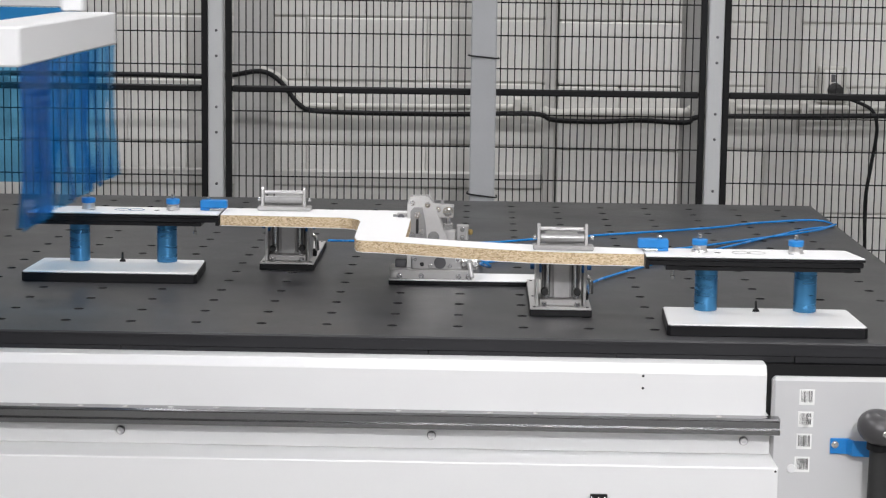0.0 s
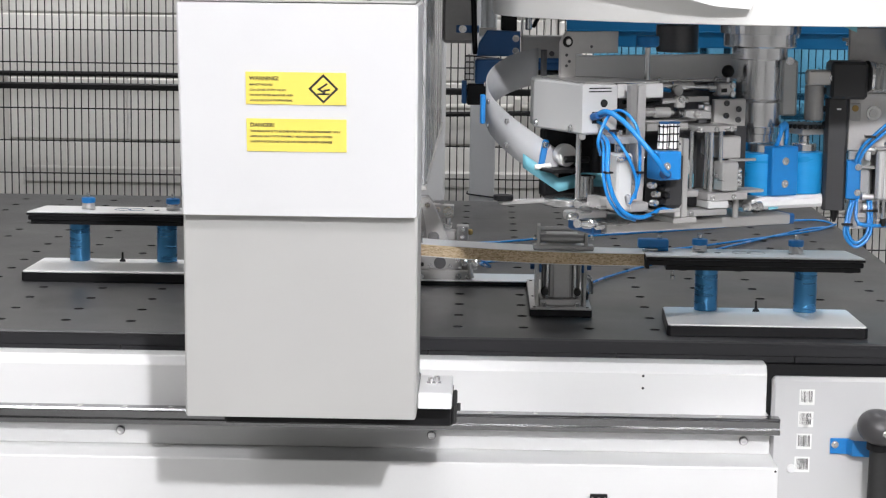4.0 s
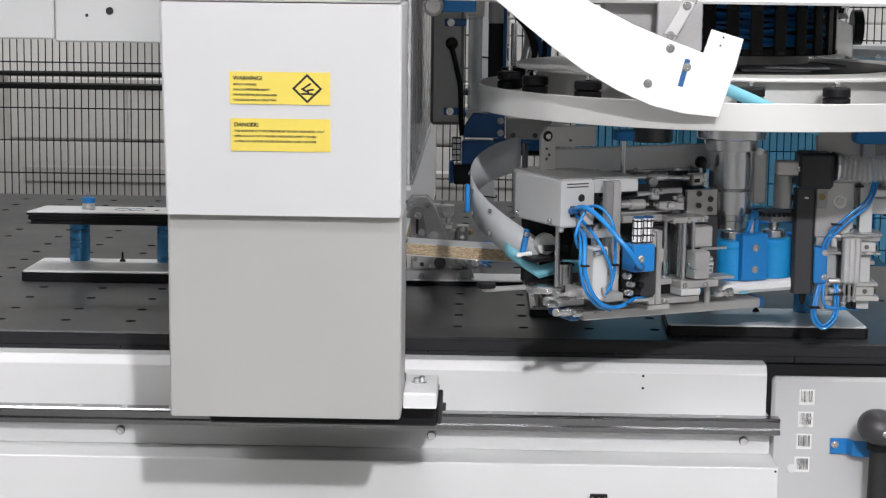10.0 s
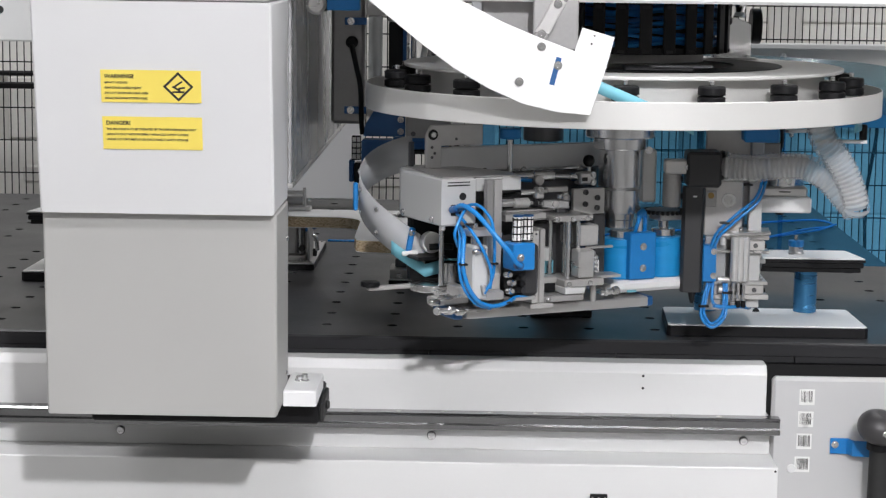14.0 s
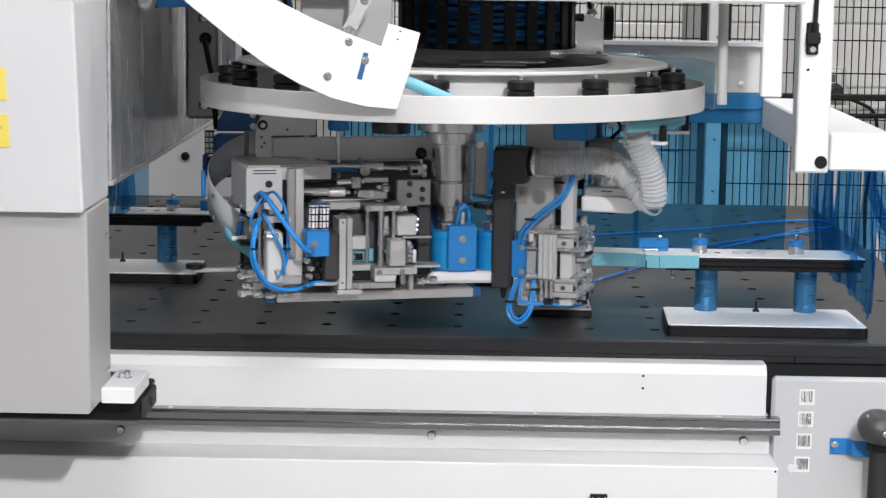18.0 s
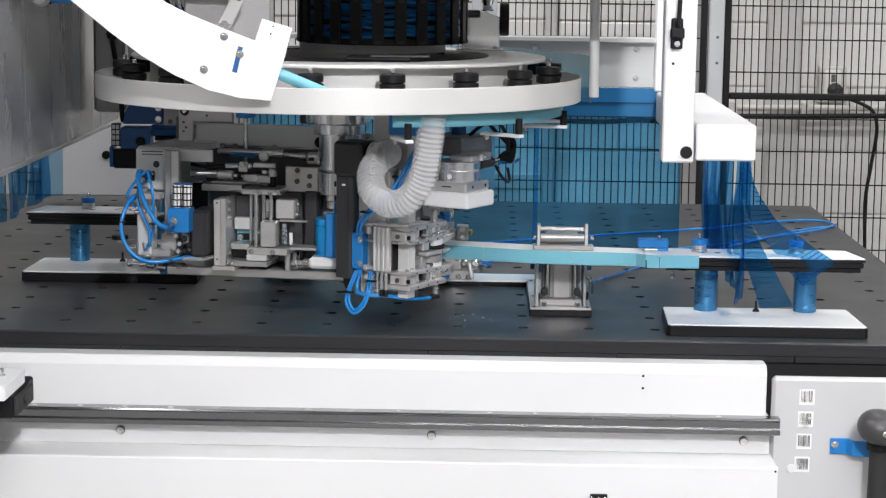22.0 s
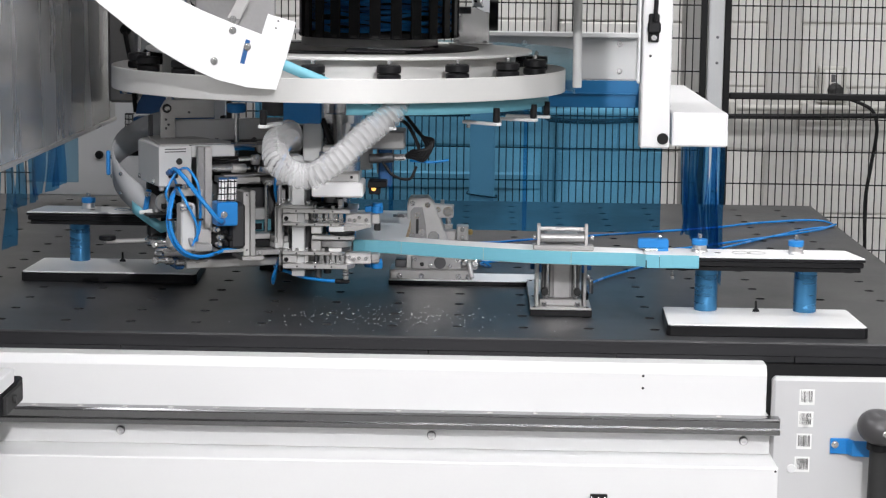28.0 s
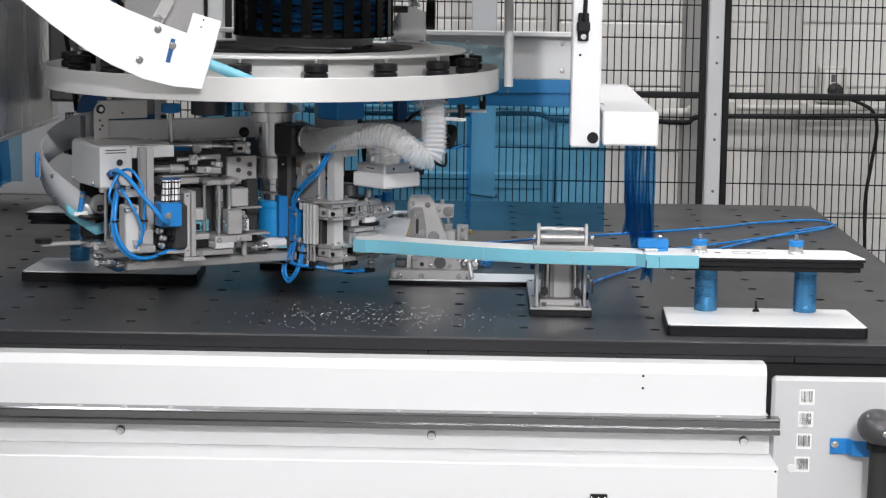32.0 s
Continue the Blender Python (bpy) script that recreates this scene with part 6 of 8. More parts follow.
    P("rod_block", Shape().box(-0.372, -0.355, -0.13, -0.09, 0.131, 0.149, 0.002), ALU)
    for x0, x1, z, r in ((-0.397, -0.372, 0.136, 0.0035), (-0.3975, -0.39, 0.1365, 0.0062), (-0.396, -0.36, 0.107, 0.004), (-0.397, -0.389, 0.107, 0.0068), (-0.375, -0.364, 0.1075, 0.0062)):
        P("hose_fitting", Shape().cyl((x0, -0.105, z), (x1, -0.1, z), r, 12), CHROME)
    tubes = [([(-0.362, -0.089, 0.268), (-0.364, -0.13, 0.279), (-0.355, -0.165, 0.267), (-0.334, -0.195, 0.233), (-0.317, -0.205, 0.21), (-0.305, -0.203, 0.195), (-0.293, -0.195, 0.188)], 0.0042),
             [(-0.356, -0.089, 0.264), (-0.356, -0.125, 0.276), (-0.371, -0.135, 0.26), (-0.383, -0.14, 0.236), (-0.372, -0.13, 0.214)],
             ([(-0.35, -0.09, 0.242), (-0.372, -0.15, 0.232), (-0.384, -0.172, 0.193), (-0.378, -0.178, 0.159), (-0.359, -0.178, 0.133), (-0.33, -0.172, 0.122), (-0.3, -0.16, 0.1235), (-0.275, -0.145, 0.128), (-0.25, -0.14, 0.13), (-0.241, -0.13, 0.137)], 0.0036),
             [(-0.352, -0.09, 0.24), (-0.376, -0.145, 0.226), (-0.387, -0.165, 0.188), (-0.381, -0.17, 0.155), (-0.36, -0.172, 0.128), (-0.33, -0.165, 0.117)],
             [(-0.352, -0.089, 0.27), (-0.345, -0.14, 0.281), (-0.334, -0.16, 0.266), (-0.328, -0.166, 0.245), (-0.326, -0.168, 0.206), (-0.329, -0.168, 0.168), (-0.342, -0.166, 0.142)],
             [(-0.356, -0.089, 0.262), (-0.362, -0.14, 0.25), (-0.352, -0.17, 0.22), (-0.334, -0.172, 0.18), (-0.333, -0.168, 0.15)]]
    for p in tubes:
        p, r = p if isinstance(p, tuple) else (p, 0.0026)
        P("blue_tube", Shape().tube(p, r, 10, 8), TUBE, f, "shiny blue air tube")
    P("port_nut", Shape().cyl((-0.366, -0.0925, 0.268), (-0.365, -0.108, 0.272), 0.0058, 12), BLUED)
    for x, y, z in ((-0.383, -0.172, 0.192), (-0.298, -0.158, 0.124), (-0.327, -0.168, 0.19), (-0.362, -0.15, 0.252)):
        P("cable_tie", Shape().box(x - 0.0055, x + 0.0055, y - 0.006, y + 0.006, z - 0.0016, z + 0.0016, 0.0005), BLACK)
    k = P("blue_knob", Shape().lathe([(0.0165, 0), (0.0185, 0.002), (0.0185, 0.015), (0.0165, 0.017)], (-0.2055, 0.015, 0.369), n=28), BLUE, f, "blue hand knob")
    P("knob_rod", Shape().cyl((-0.2055, 0.015, 0.285), (-0.2055, 0.015, 0.369), 0.0048, 14), STEEL, k)
    P("ball_knob", Shape().lathe([(0.002, -0.0103), (0.007, -0.008), (0.0098, -0.003), (0.0103, 0.0), (0.0098, 0.003), (0.007, 0.008), (0.005, 0.0092), (0.003, 0.0098), (0.001, 0.0102)], (-0.061, 0.0, 0.3285), n=20), BLACK)
    P("ball_stem", Shape().cyl((-0.061, 0, 0.3095), (-0.061, 0, 0.32), 0.004, 10), STEEL)
    # the curved guide that brings the band down to the front
    line, low = [], []
    for i in range(33):
        a = math.radians(60 + 198 * i / 32)
        z = 0.296 - 0.154 * (i / 32) ** 1.35
        line.append((-0.33 + 0.085 * math.cos(a), 0.141 + 0.1 * math.sin(a), z))
        low.append((-0.33 + 0.0868 * math.cos(a), 0.141 + 0.1018 * math.sin(a), z))
    P("curved_guide", Shape().sheet(line, 0.0, 0.062, 0.0016), GUIDEF, f, "curved pale band guide")
    P("guided_band", Shape().sheet(low[26:] + [(-0.31, 0.037, 0.15), (-0.27, 0.036, 0.148), (-0.22, 0.036, 0.148)], -0.004, 0.018, 0.001), BAND, f, "turquoise edge band in its guide")
    for k in (8, 13, 18, 23):
        p, c = line[k], (-0.33, 0.141)
        d = Vector((p[0] - c[0], p[1] - c[1], 0)).normalized()
        for dz in (0.012, 0.05):
            P("guide_screw", Shape().lathe([(0.0042, 0), (0.0042, 0.002), (0.002, 0.003)], (p[0] + d.x * 0.002, p[1] + d.y * 0.002, p[2] + dz), (d.x, d.y, 0), 10), STEEL)
    P("guide_clip", Shape().box(-0.004, 0.006, -0.006, 0.004, -0.02, 0.022, 0.002, pose(-0.373, 0.05, 0.2, 0, 10, -25)), BLUE, f, "blue guide clip")
    P("clip_roller", Shape().cyl((-0.387, 0.05, 0.178), (-0.363, 0.04, 0.181), 0.0042, 10), PAPER)
    P("clip_screw", Shape().screw((-0.371, 0.0445, 0.2135), (0, -1, 0), 0.0045, 0.004), STEEL)
    P("guide_clip", Shape().box(-0.004, 0.006, -0.004, 0.004, -0.024, 0.024, 0.002, pose(-0.42, 0.17, 0.262, 0, 0, 75)), BLUE)
    P("guide_stay", Shape().box(-0.36, -0.352, 0.08, 0.088, 0.3, 0.362, 0.001), DARKST)
    P("turn_table", Shape().lathe([(0.036, 0), (0.038, 0.002), (0.038, 0.01), (0.036, 0.012)], (-0.347, 0.02, 0.12), n=36), STEEL)
    P("feed_roller", Shape().lathe([(0.014, 0), (0.014, 0.03), (0.017, 0.03), (0.017, 0.034)], (-0.318, 0.01, 0.1325), n=24), STEEL)
    P("white_wheel", Shape().cyl((-0.34, 0.03, 0.197), (-0.34, 0.045, 0.197), 0.018, 24), PAPER)
    P("star_knob", Shape().tube([(-0.352, 0.018, 0.192), (-0.335, 0.012, 0.193), (-0.312, 0.012, 0.191)], 0.0055, 10), BLACK)
    P("black_plate", Shape().box(-0.38, -0.325, 0.0, 0.05, 0.172, 0.178, 0.002), BLACK)
    P("upright_rod", Shape().cyl((-0.348, -0.02, 0.133), (-0.348, -0.02, 0.241), 0.0045, 14), CHROME)
    # black box in place of the shaded interior behind the rod
    P("inside_shade", Shape().box(-0.37, -0.28, 0.05, 0.07, 0.13, 0.24, 0.004), BLACK)
    P("lower_arm", Shape().box(-0.375, -0.31, -0.05, -0.02, 0.104, 0.118, 0.003), ALU)
    for x, y, z, d in ((-0.385, -0.055, 0.112, (1, 0, 0)), (-0.37, -0.075, 0.1, (1, -0.2, 0)), (-0.35, -0.08, 0.098, (1, 0.1, 0))):
        P("micro_fitting", Shape().lathe([(0.004, 0), (0.006, 0.003), (0.006, 0.014), (0.004, 0.018)], (x, y, z), d, 12), STEEL)
    P("follower_arm", Shape().box(-0.46, -0.37, 0.02, 0.034, 0.124, 0.131, 0.002), ALUM)
    P("follower_wheel", Shape().cyl((-0.455, 0.026, 0.131), (-0.455, 0.026, 0.139), 0.016, 20), BLACK)
    P("foot_shaft", Shape().cyl((-0.012, -0.03, 0.1017), (-0.012, -0.03, 0.1079), 0.012, 20), STEEL)
    P("bearing_post", Shape().cyl((-0.1, -0.03, 0.1017), (-0.1, -0.03, 0.128), 0.009, 14), STEEL)
    P("white_label", Shape().box(-0.018, 0.0, -0.0665, -0.0645, 0.108, 0.112, 0.0003), BAND)
    P("blue_back_box", Shape().box(-0.055, -0.03, 0.02, 0.06, 0.15, 0.24, 0.003), BLUED)
    return f


def motor_pair():
    """Two blue motors on a white base that turn below the spindle."""
    u = thing("motor_pair", "two blue motors on a white base below the steel spindle", "motor unit", at=(AX, AY, TOP))
    rest = Matrix.Translation((FX - AX, FY - AY, 0)) @ Matrix.Rotation(radians(FEED_YAW), 4, "Z") @ Matrix.Translation((-0.0332, 0.0427, 0))

    def P(name, sh, mt, parent=u, label=""):
        sh.v = [tuple(rest @ Vector(v)) for v in sh.v]
        return part(name, sh, mt, parent, label)

    P("motor_base", Shape().box(-0.047, 0.1, -0.066, 0.02, 0.108, 0.1285, 0.006), WHITE, u, "white motor base")
    for x, y in ((-0.008, -0.025), (0.073, -0.03)):
        m = P("blue_motor", Shape().cyl((x, y, 0.129), (x, y, 0.197), 0.0315, 36), BLUEAN, u, "blue motor housing")
        P("motor_ring", Shape().cyl((x, y, 0.1972), (x, y, 0.211), 0.0205, 28), STEEL, m)
    b = P("blue_bridge", Shape().box(-0.015, 0.036, -0.068, -0.01, 0.1295, 0.2095, 0.002), BLUE, u, "blue bridge plate with two screws")
    for z in (0.149, 0.186):
        P("bridge_screw", Shape().screw((0.0105, -0.068, z), (0, -1, 0), 0.0045, 0.003), STEEL, b)
    P("motor_shaft", Shape().cyl((0.073, -0.03, 0.211), (0.073, -0.03, 0.225), 0.009, 14), STEEL)
    P("chain_wheel", Shape().lathe([(0.03, 0), (0.034, 0.002), (0.034, 0.004), (0.03, 0.006)], (0.073, -0.03, 0.237), n=30), DARKST)
    P("chain_block", Shape().box(0.055, 0.1, -0.05, -0.01, 0.2255, 0.2365, 0.002), ALUM)
    P("blue_tube", Shape().tube([(0.002, -0.05, 0.205), (0.004, -0.06, 0.228), (0.01, -0.058, 0.244), (0.022, -0.052, 0.238), (0.026, -0.045, 0.206)], 0.0035, 8), TUBE)
    P("tube_elbow", Shape().cyl((0.006, -0.058, 0.238), (0.017, -0.057, 0.246), 0.0065, 12), BLUE)
    P("motor_post", Shape().cyl((0.0125, -0.05, 0.2095), (0.0125, -0.05, 0.232), 0.005, 12), ALU)
    for k in range(26):
        a = 2 * math.pi * k / 26
        P("chain_link", Shape().cyl((0.073 + 0.036 * math.cos(a), -0.03 + 0.036 * math.sin(a), 0.2365), (0.073 + 0.036 * math.cos(a), -0.03 + 0.036 * math.sin(a), 0.2435), 0.003, 8), BLACK)
    return u


# ---- the pressing and trimming unit: its own frame has the board towards +y ----
def tool_unit():
    u = thing("trimming_unit", "grey trimming unit with a black bar, scanner block and blue tubes", "trimming unit", at=(TX, TY, TOP))

    def P(name, sh, mt, parent=u, label=""):
        return part(name, sh, mt, parent, label)

    def socket(x, y, z, d, r=0.0042, mt=None, parent=u):
        P("socket_screw", Shape().lathe([(r, 0), (r, 0.004), (r * 0.55, 0.004), (r * 0.5, 0.002)], (x, y, z), d, 12), mt or STEEL, parent)

    P("black_bar", Shape().prism([(0.147, -0.082), (0.152, -0.088), (0.179, -0.088), (0.184, -0.082), (0.184, -0.07), (0.147, -0.07)], 0.103, 0.286, "z", 0.001), BLACKB, u, "upright black bar")
    P("hose_outlet", Shape().box(0.151, 0.211, -0.1, -0.04, 0.286, 0.347, 0.005), BLACKB, u, "black hose outlet")
    P("outlet_ring", Shape().cyl((0.211, -0.07, 0.322), (0.217, -0.07, 0.322), 0.026, 28), BLACK)
    P("outlet_clamp", Shape().pipe((0.2175, -0.07, 0.322), (0.224, -0.07, 0.322), 0.0225, 0.0262, 28), STEEL)
    P("bar_tip", Shape().lathe([(0.007, 0), (0.005, 0.012), (0.002, 0.02)], (0.168, -0.078, 0.103), (0, 0, -1), 10), BLACK)
    P("bar_pin", Shape().box(0.164, 0.171, -0.0892, -0.0882, 0.268, 0.271, 0.0002), PAPER)
    for z in (0.3, 0.27, 0.245):
        P("bar_rib", Shape().box(0.143, 0.1468, -0.084, -0.074, z - 0.006, z + 0.004, 0.001), BLACK)
    mp = P("mount_plate", Shape().box(0.186, 0.252, -0.07, -0.052, 0.2, 0.296, 0.002), ALUM, u, "pale grey mounting plate")
    P("mount_lip", Shape().box(0.194, 0.255, -0.078, -0.051, 0.2965, 0.303, 0.001), GREYW, mp)
    P("mount_pad", Shape().box(0.187, 0.206, -0.073, -0.0705, 0.25, 0.278, 0.001), GREYM, mp)
    P("brass_plug", Shape().cyl((0.1965, -0.073, 0.27), (0.1965, -0.0745, 0.27), 0.0055, 14), shade("aged_brass", (0.3, 0.2, 0.07), 0.5, 0.6), mp)
    P("big_washer", Shape().cyl((0.2275, -0.0702, 0.262), (0.2275, -0.072, 0.262), 0.0125, 24, 0.0004), STEEL, mp)
    socket(0.2275, -0.072, 0.262, (0, -1, 0), 0.0075, None, mp)
    P("stem", Shape().box(0.19, 0.226, -0.068, -0.056, 0.07, 0.1995, 0.002), ACRYL, u, "clear grey stem")
    bl = P("blue_bracket", Shape().box(0.184, 0.2075, -0.088, -0.0685, 0.122, 0.186, 0.002), BLUE, u, "blue bracket")
    for z in (0.133, 0.175):
        P("bracket_screw", Shape().screw((0.203, -0.088, z), (0, -1, 0), 0.0038, 0.003), STEEL, bl)
    # the finned cylinder in front and its rods
    cy = P("finned_cylinder", Shape().box(0.232, 0.264, -0.092, -0.078, 0.122, 0.203, 0.003), ALUM, u, "pale flat finned cylinder")
    for x in (0.237, 0.2455, 0.255):
        P("fin", Shape().box(x - 0.0022, x + 0.0022, -0.0955, -0.0922, 0.124, 0.201, 0.001), GREYW, cy)
    P("cylinder_cap", Shape().prism([(0.228, -0.094), (0.268, -0.094), (0.3, -0.08), (0.304, -0.02), (0.228, -0.02)], 0.2035, 0.209, "z", 0.001), ALU, u, "thin top plate")
    for x in (0.238, 0.247, 0.256):
        P("foot_rod", Shape().cyl((x, -0.085, 0.085), (x, -0.085, 0.122), 0.003, 10), CHROME)
        P("rod_end", Shape().cyl((x, -0.085, 0.078), (x, -0.085, 0.09), 0.0042, 10), BLACK if x > 0.24 else ALU)
    for z, a in ((0.208, 0.018), (0.13, 0.014), (0.113, 0.012)):
        P("side_fitting", Shape().lathe([(0.0045, 0), (0.0045, a), (0.006, a), (0.006, a + 0.006)], (0.231, -0.084, z - 0.004), (-1, 0, 0), 12), ALU)
    P("side_fitting", Shape().cyl((0.218, -0.084, 0.186), (0.218, -0.084, 0.2), 0.0048, 12), GREYW)
    # the corner blocks, the post and the arm plates that carry the rollers
    for z0, z1 in ((0.1765, 0.1935), (0.1, 0.1155)):
        bk = P("corner_block", Shape().box(0.258, 0.2915, -0.0775, -0.05, z0, z1, 0.0015), ALUM)
        P("block_screw", Shape().lathe([(0.0042, 0), (0.0042, 0.003), (0.0024, 0.003), (0.0022, 0.001)], (0.2915, -0.0705, (z0 + z1) / 2 - 0.0015), (1, 0, 0), 14), BLACK, bk)
        P("block_screw", Shape().lathe([(0.004, 0), (0.004, 0.003), (0.002, 0.003)], (0.275, -0.0775, (z0 + z1) / 2), (0, -1, 0), 12), DARKST, bk)
        P("rear_block", Shape().box(0.262, 0.289, -0.0365, -0.029, z0 + 0.001, z1, 0.001), ALU, bk)
    P("arm_post", Shape().box(0.264, 0.286, -0.0605, -0.0372, 0.074, 0.3, 0.001), GREYW, u, "tall pale upright post")
    P("rear_column", Shape().box(0.2, 0.25, -0.04, -0.02, 0.08, 0.2, 0.002), GREYM)
    # charcoal filler gives the shaded space between the arm plates its darkness
    P("gap_shade", Shape().box(0.235, 0.2575, -0.07, 0.0, 0.119, 0.17, 0.003), BLACKB)
    rnd = random.Random(3)
    for z0, z1, y1, x1 in ((0.1945, 0.2025, 0.06, 0.298), (0.171, 0.176, 0.039, 0.3), (0.1162, 0.122, 0.039, 0.298), (0.0905, 0.099, 0.056, 0.3)):
        pl = P("arm_plate", Shape().prism([(0.205, -0.076), (x1, -0.076), (x1, y1 - 0.012), (x1 - 0.02, y1), (0.205, y1)], z0, z1, "z", 0.0008), ALU, u, "thin machined arm plate")
        for k in range(7):
            y = -0.068 + 0.0165 * k + rnd.uniform(-0.003, 0.003)
            if y < y1 - 0.012 and not (z0 in (0.171, 0.0905) and y < -0.045):
                h = rnd.uniform(0.003, 0.0065)
                P("socket_screw", Shape().lathe([(0.0036, 0), (0.0036, h), (0.0022, h), (0.002, h - 0.002)], (x1 - 0.007 - rnd.uniform(0, 0.006), y, z1), (0, 0, 1), 12), rnd.choice((STEEL, CHROME, ALU)), pl)
            if k % 2:
                P("edge_screw", Shape().cyl((x1, y, (z0 + z1) / 2), (x1 + 0.0012, y, (z0 + z1) / 2), 0.0018, 10, 0.0003), DARKST, pl)
    # spacers, springs and small blocks between the plates
    for y, r, mt in ((-0.018, 0.0034, DARKST), (-0.008, 0.0052, STEEL), (0.004, 0.0038, CHROME), (0.013, 0.0046, ALU), (0.022, 0.0036, STEEL), (0.031, 0.0042, CHROME)):
        P("spacer", Shape().cyl((0.29, y, 0.176), (0.29, y, 0.1945), r, 12), mt)
        P("spacer", Shape().cyl((0.289, y + 0.003, 0.099), (0.289, y + 0.003, 0.1162), r * 0.95, 12), mt)
        P("spacer_nut", Shape().cyl((0.29, y, 0.1805), (0.29, y, 0.1845), r * 1.5, 6), STEEL)
    for y in (-0.004, 0.018):
        P("dark_insert", Shape().box(0.262, 0.285, y - 0.004, y + 0.006, 0.1765, 0.194, 0.001), BLACKB)
        P("dark_insert", Shape().box(0.262, 0.285, y - 0.006, y + 0.004, 0.0995, 0.116, 0.001), BLACKB)
    P("bracket_block", Shape().box(0.262, 0.294, -0.024, -0.004, 0.1555, 0.1705, 0.0015), ALU)
    P("bracket_block", Shape().box(0.262, 0.29, -0.024, -0.006, 0.1225, 0.144, 0.0015), ALUM)
    P("mid_bar", Shape().box(0.282, 0.301, -0.022, 0.057, 0.1455, 0.1528, 0.0012), ALU, u, "thin bright middle bar")
    P("bar_hole", Shape().cyl((0.301, 0.0285, 0.1492), (0.3016, 0.0285, 0.1492), 0.002, 10, 0.0002), HOLE)
    P("chuck", Shape().cyl((0.276, 0.033, 0.1532), (0.276, 0.033, 0.1595), 0.0235, 30), BLACK)
    P("chuck_disc", Shape().cyl((0.27, 0.021, 0.1305), (0.27, 0.021, 0.143), 0.0305, 32), GREYM)
    P("chuck_ring", Shape().cyl((0.27, 0.021, 0.1235), (0.27, 0.021, 0.13), 0.027, 30), DARKST)
    P("white_tag", Shape().box(0.287, 0.296, 0.009, 0.037, 0.16, 0.1705, 0.001), WHITE)
    P("white_tag", Shape().box(0.287, 0.297, 0.009, 0.033, 0.1225, 0.135, 0.001), PAPER)
    P("blade", Shape().prism([(0.037, 0.1605), (0.06, 0.1615), (0.088, 0.1695), (0.088, 0.1755), (0.037, 0.1755)], 0.268, 0.29, "x", 0.0008), ALU, u, "tapered bright blade")
    for z0, z1, c0, c1, q0, q1 in ((0.173, 0.1935, 0.1925, 0.2115, 0.1605, 0.179), (0.0985, 0.1185, 0.0875, 0.106, 0.1065, 0.112)):
        hd = P("head_block", Shape().box(0.255, 0.285, 0.0395, 0.087, z0, z1, 0.0015), ALUM)
        P("head_end", Shape().box(0.255, 0.281, 0.0872, 0.103, z0 + 0.001, z1 - 0.001, 0.002), ALU, hd)
        for y in (0.047, 0.056, 0.065, 0.078):
            P("head_screw", Shape().lathe([(0.0034, 0), (0.0034, 0.004), (0.002, 0.004), (0.0018, 0.002)], (0.285, y, z0 + 0.007 + rnd.uniform(0, 0.007)), (1, 0, 0), 12), rnd.choice((STEEL, CHROME)), hd)
        cp = P("blue_cap", Shape().lathe([(0.0095, 0), (0.0108, 0.0015), (0.0108, 0.012), (0.0095, 0.0135), (0.0095, c1 - c0)], (0.262, 0.0975, c0), n=20), BLUE, u, "blue roller cap")
        P("cap_lug", Shape().box(0.248, 0.264, 0.074, 0.0875, c0 + 0.0015, c1 - 0.0055, 0.002), BLUE, cp)
        P("press_roller", Shape().cyl((0.27, 0.098, q0), (0.27, 0.098, q1), 0.0062, 18), RUBBER)
    P("trim_motor", Shape().cyl((0.25, 0.012, 0.209), (0.25, 0.012, 0.2335), 0.016, 28), DARKST)
    P("motor_flange", Shape().cyl((0.25, 0.012, 0.2027), (0.25, 0.012, 0.209), 0.03, 28), BLACK)
    P("motor_port", Shape().cyl((0.282, 0.03, 0.2027), (0.282, 0.03, 0.222), 0.006, 12), ALUM)
    P("drop_rod", Shape().cyl((0.28, 0.04, 0.068), (0.28, 0.04, 0.0905), 0.005, 12), ALU)
    P("drop_nut", Shape().cyl((0.28, 0.04, 0.076), (0.28, 0.04, 0.083), 0.007, 6), STEEL)
    P("drop_foot", Shape().cyl((0.28, 0.038, 0.0615), (0.28, 0.038, 0.068), 0.0098, 16), BLACK)
    for y, z0, r in ((-0.012, 0.07, 0.006), (0.005, 0.078, 0.0075)):
        P("drop_rod", Shape().cyl((0.27, y, z0), (0.27, y, 0.0905), r, 12), BLACKB if r > 0.007 else DARKST)
    for y in (-0.07, -0.05, -0.03):
        P("top_screw", Shape().cyl((0.25 + (y + 0.07) * 0.9, y, 0.209), (0.25 + (y + 0.07) * 0.9, y, 0.216), 0.004, 10), STEEL)
    P("nozzle_tube", Shape().tube([(0.203, -0.1, 0.083), (0.23, -0.095, 0.08), (0.255, -0.07, 0.077), (0.272, -0.04, 0.07), (0.28, 0.0, 0.066), (0.282, 0.024, 0.065)], 0.0034, 8, 6), TUBE, u, "shiny blue air tube")
    P("nozzle_tip", Shape().lathe([(0.004, 0), (0.005, 0.004), (0.005, 0.014), (0.003, 0.018)], (0.282, 0.02, 0.065), (-0.05, 1, 0), 10), BLACK)
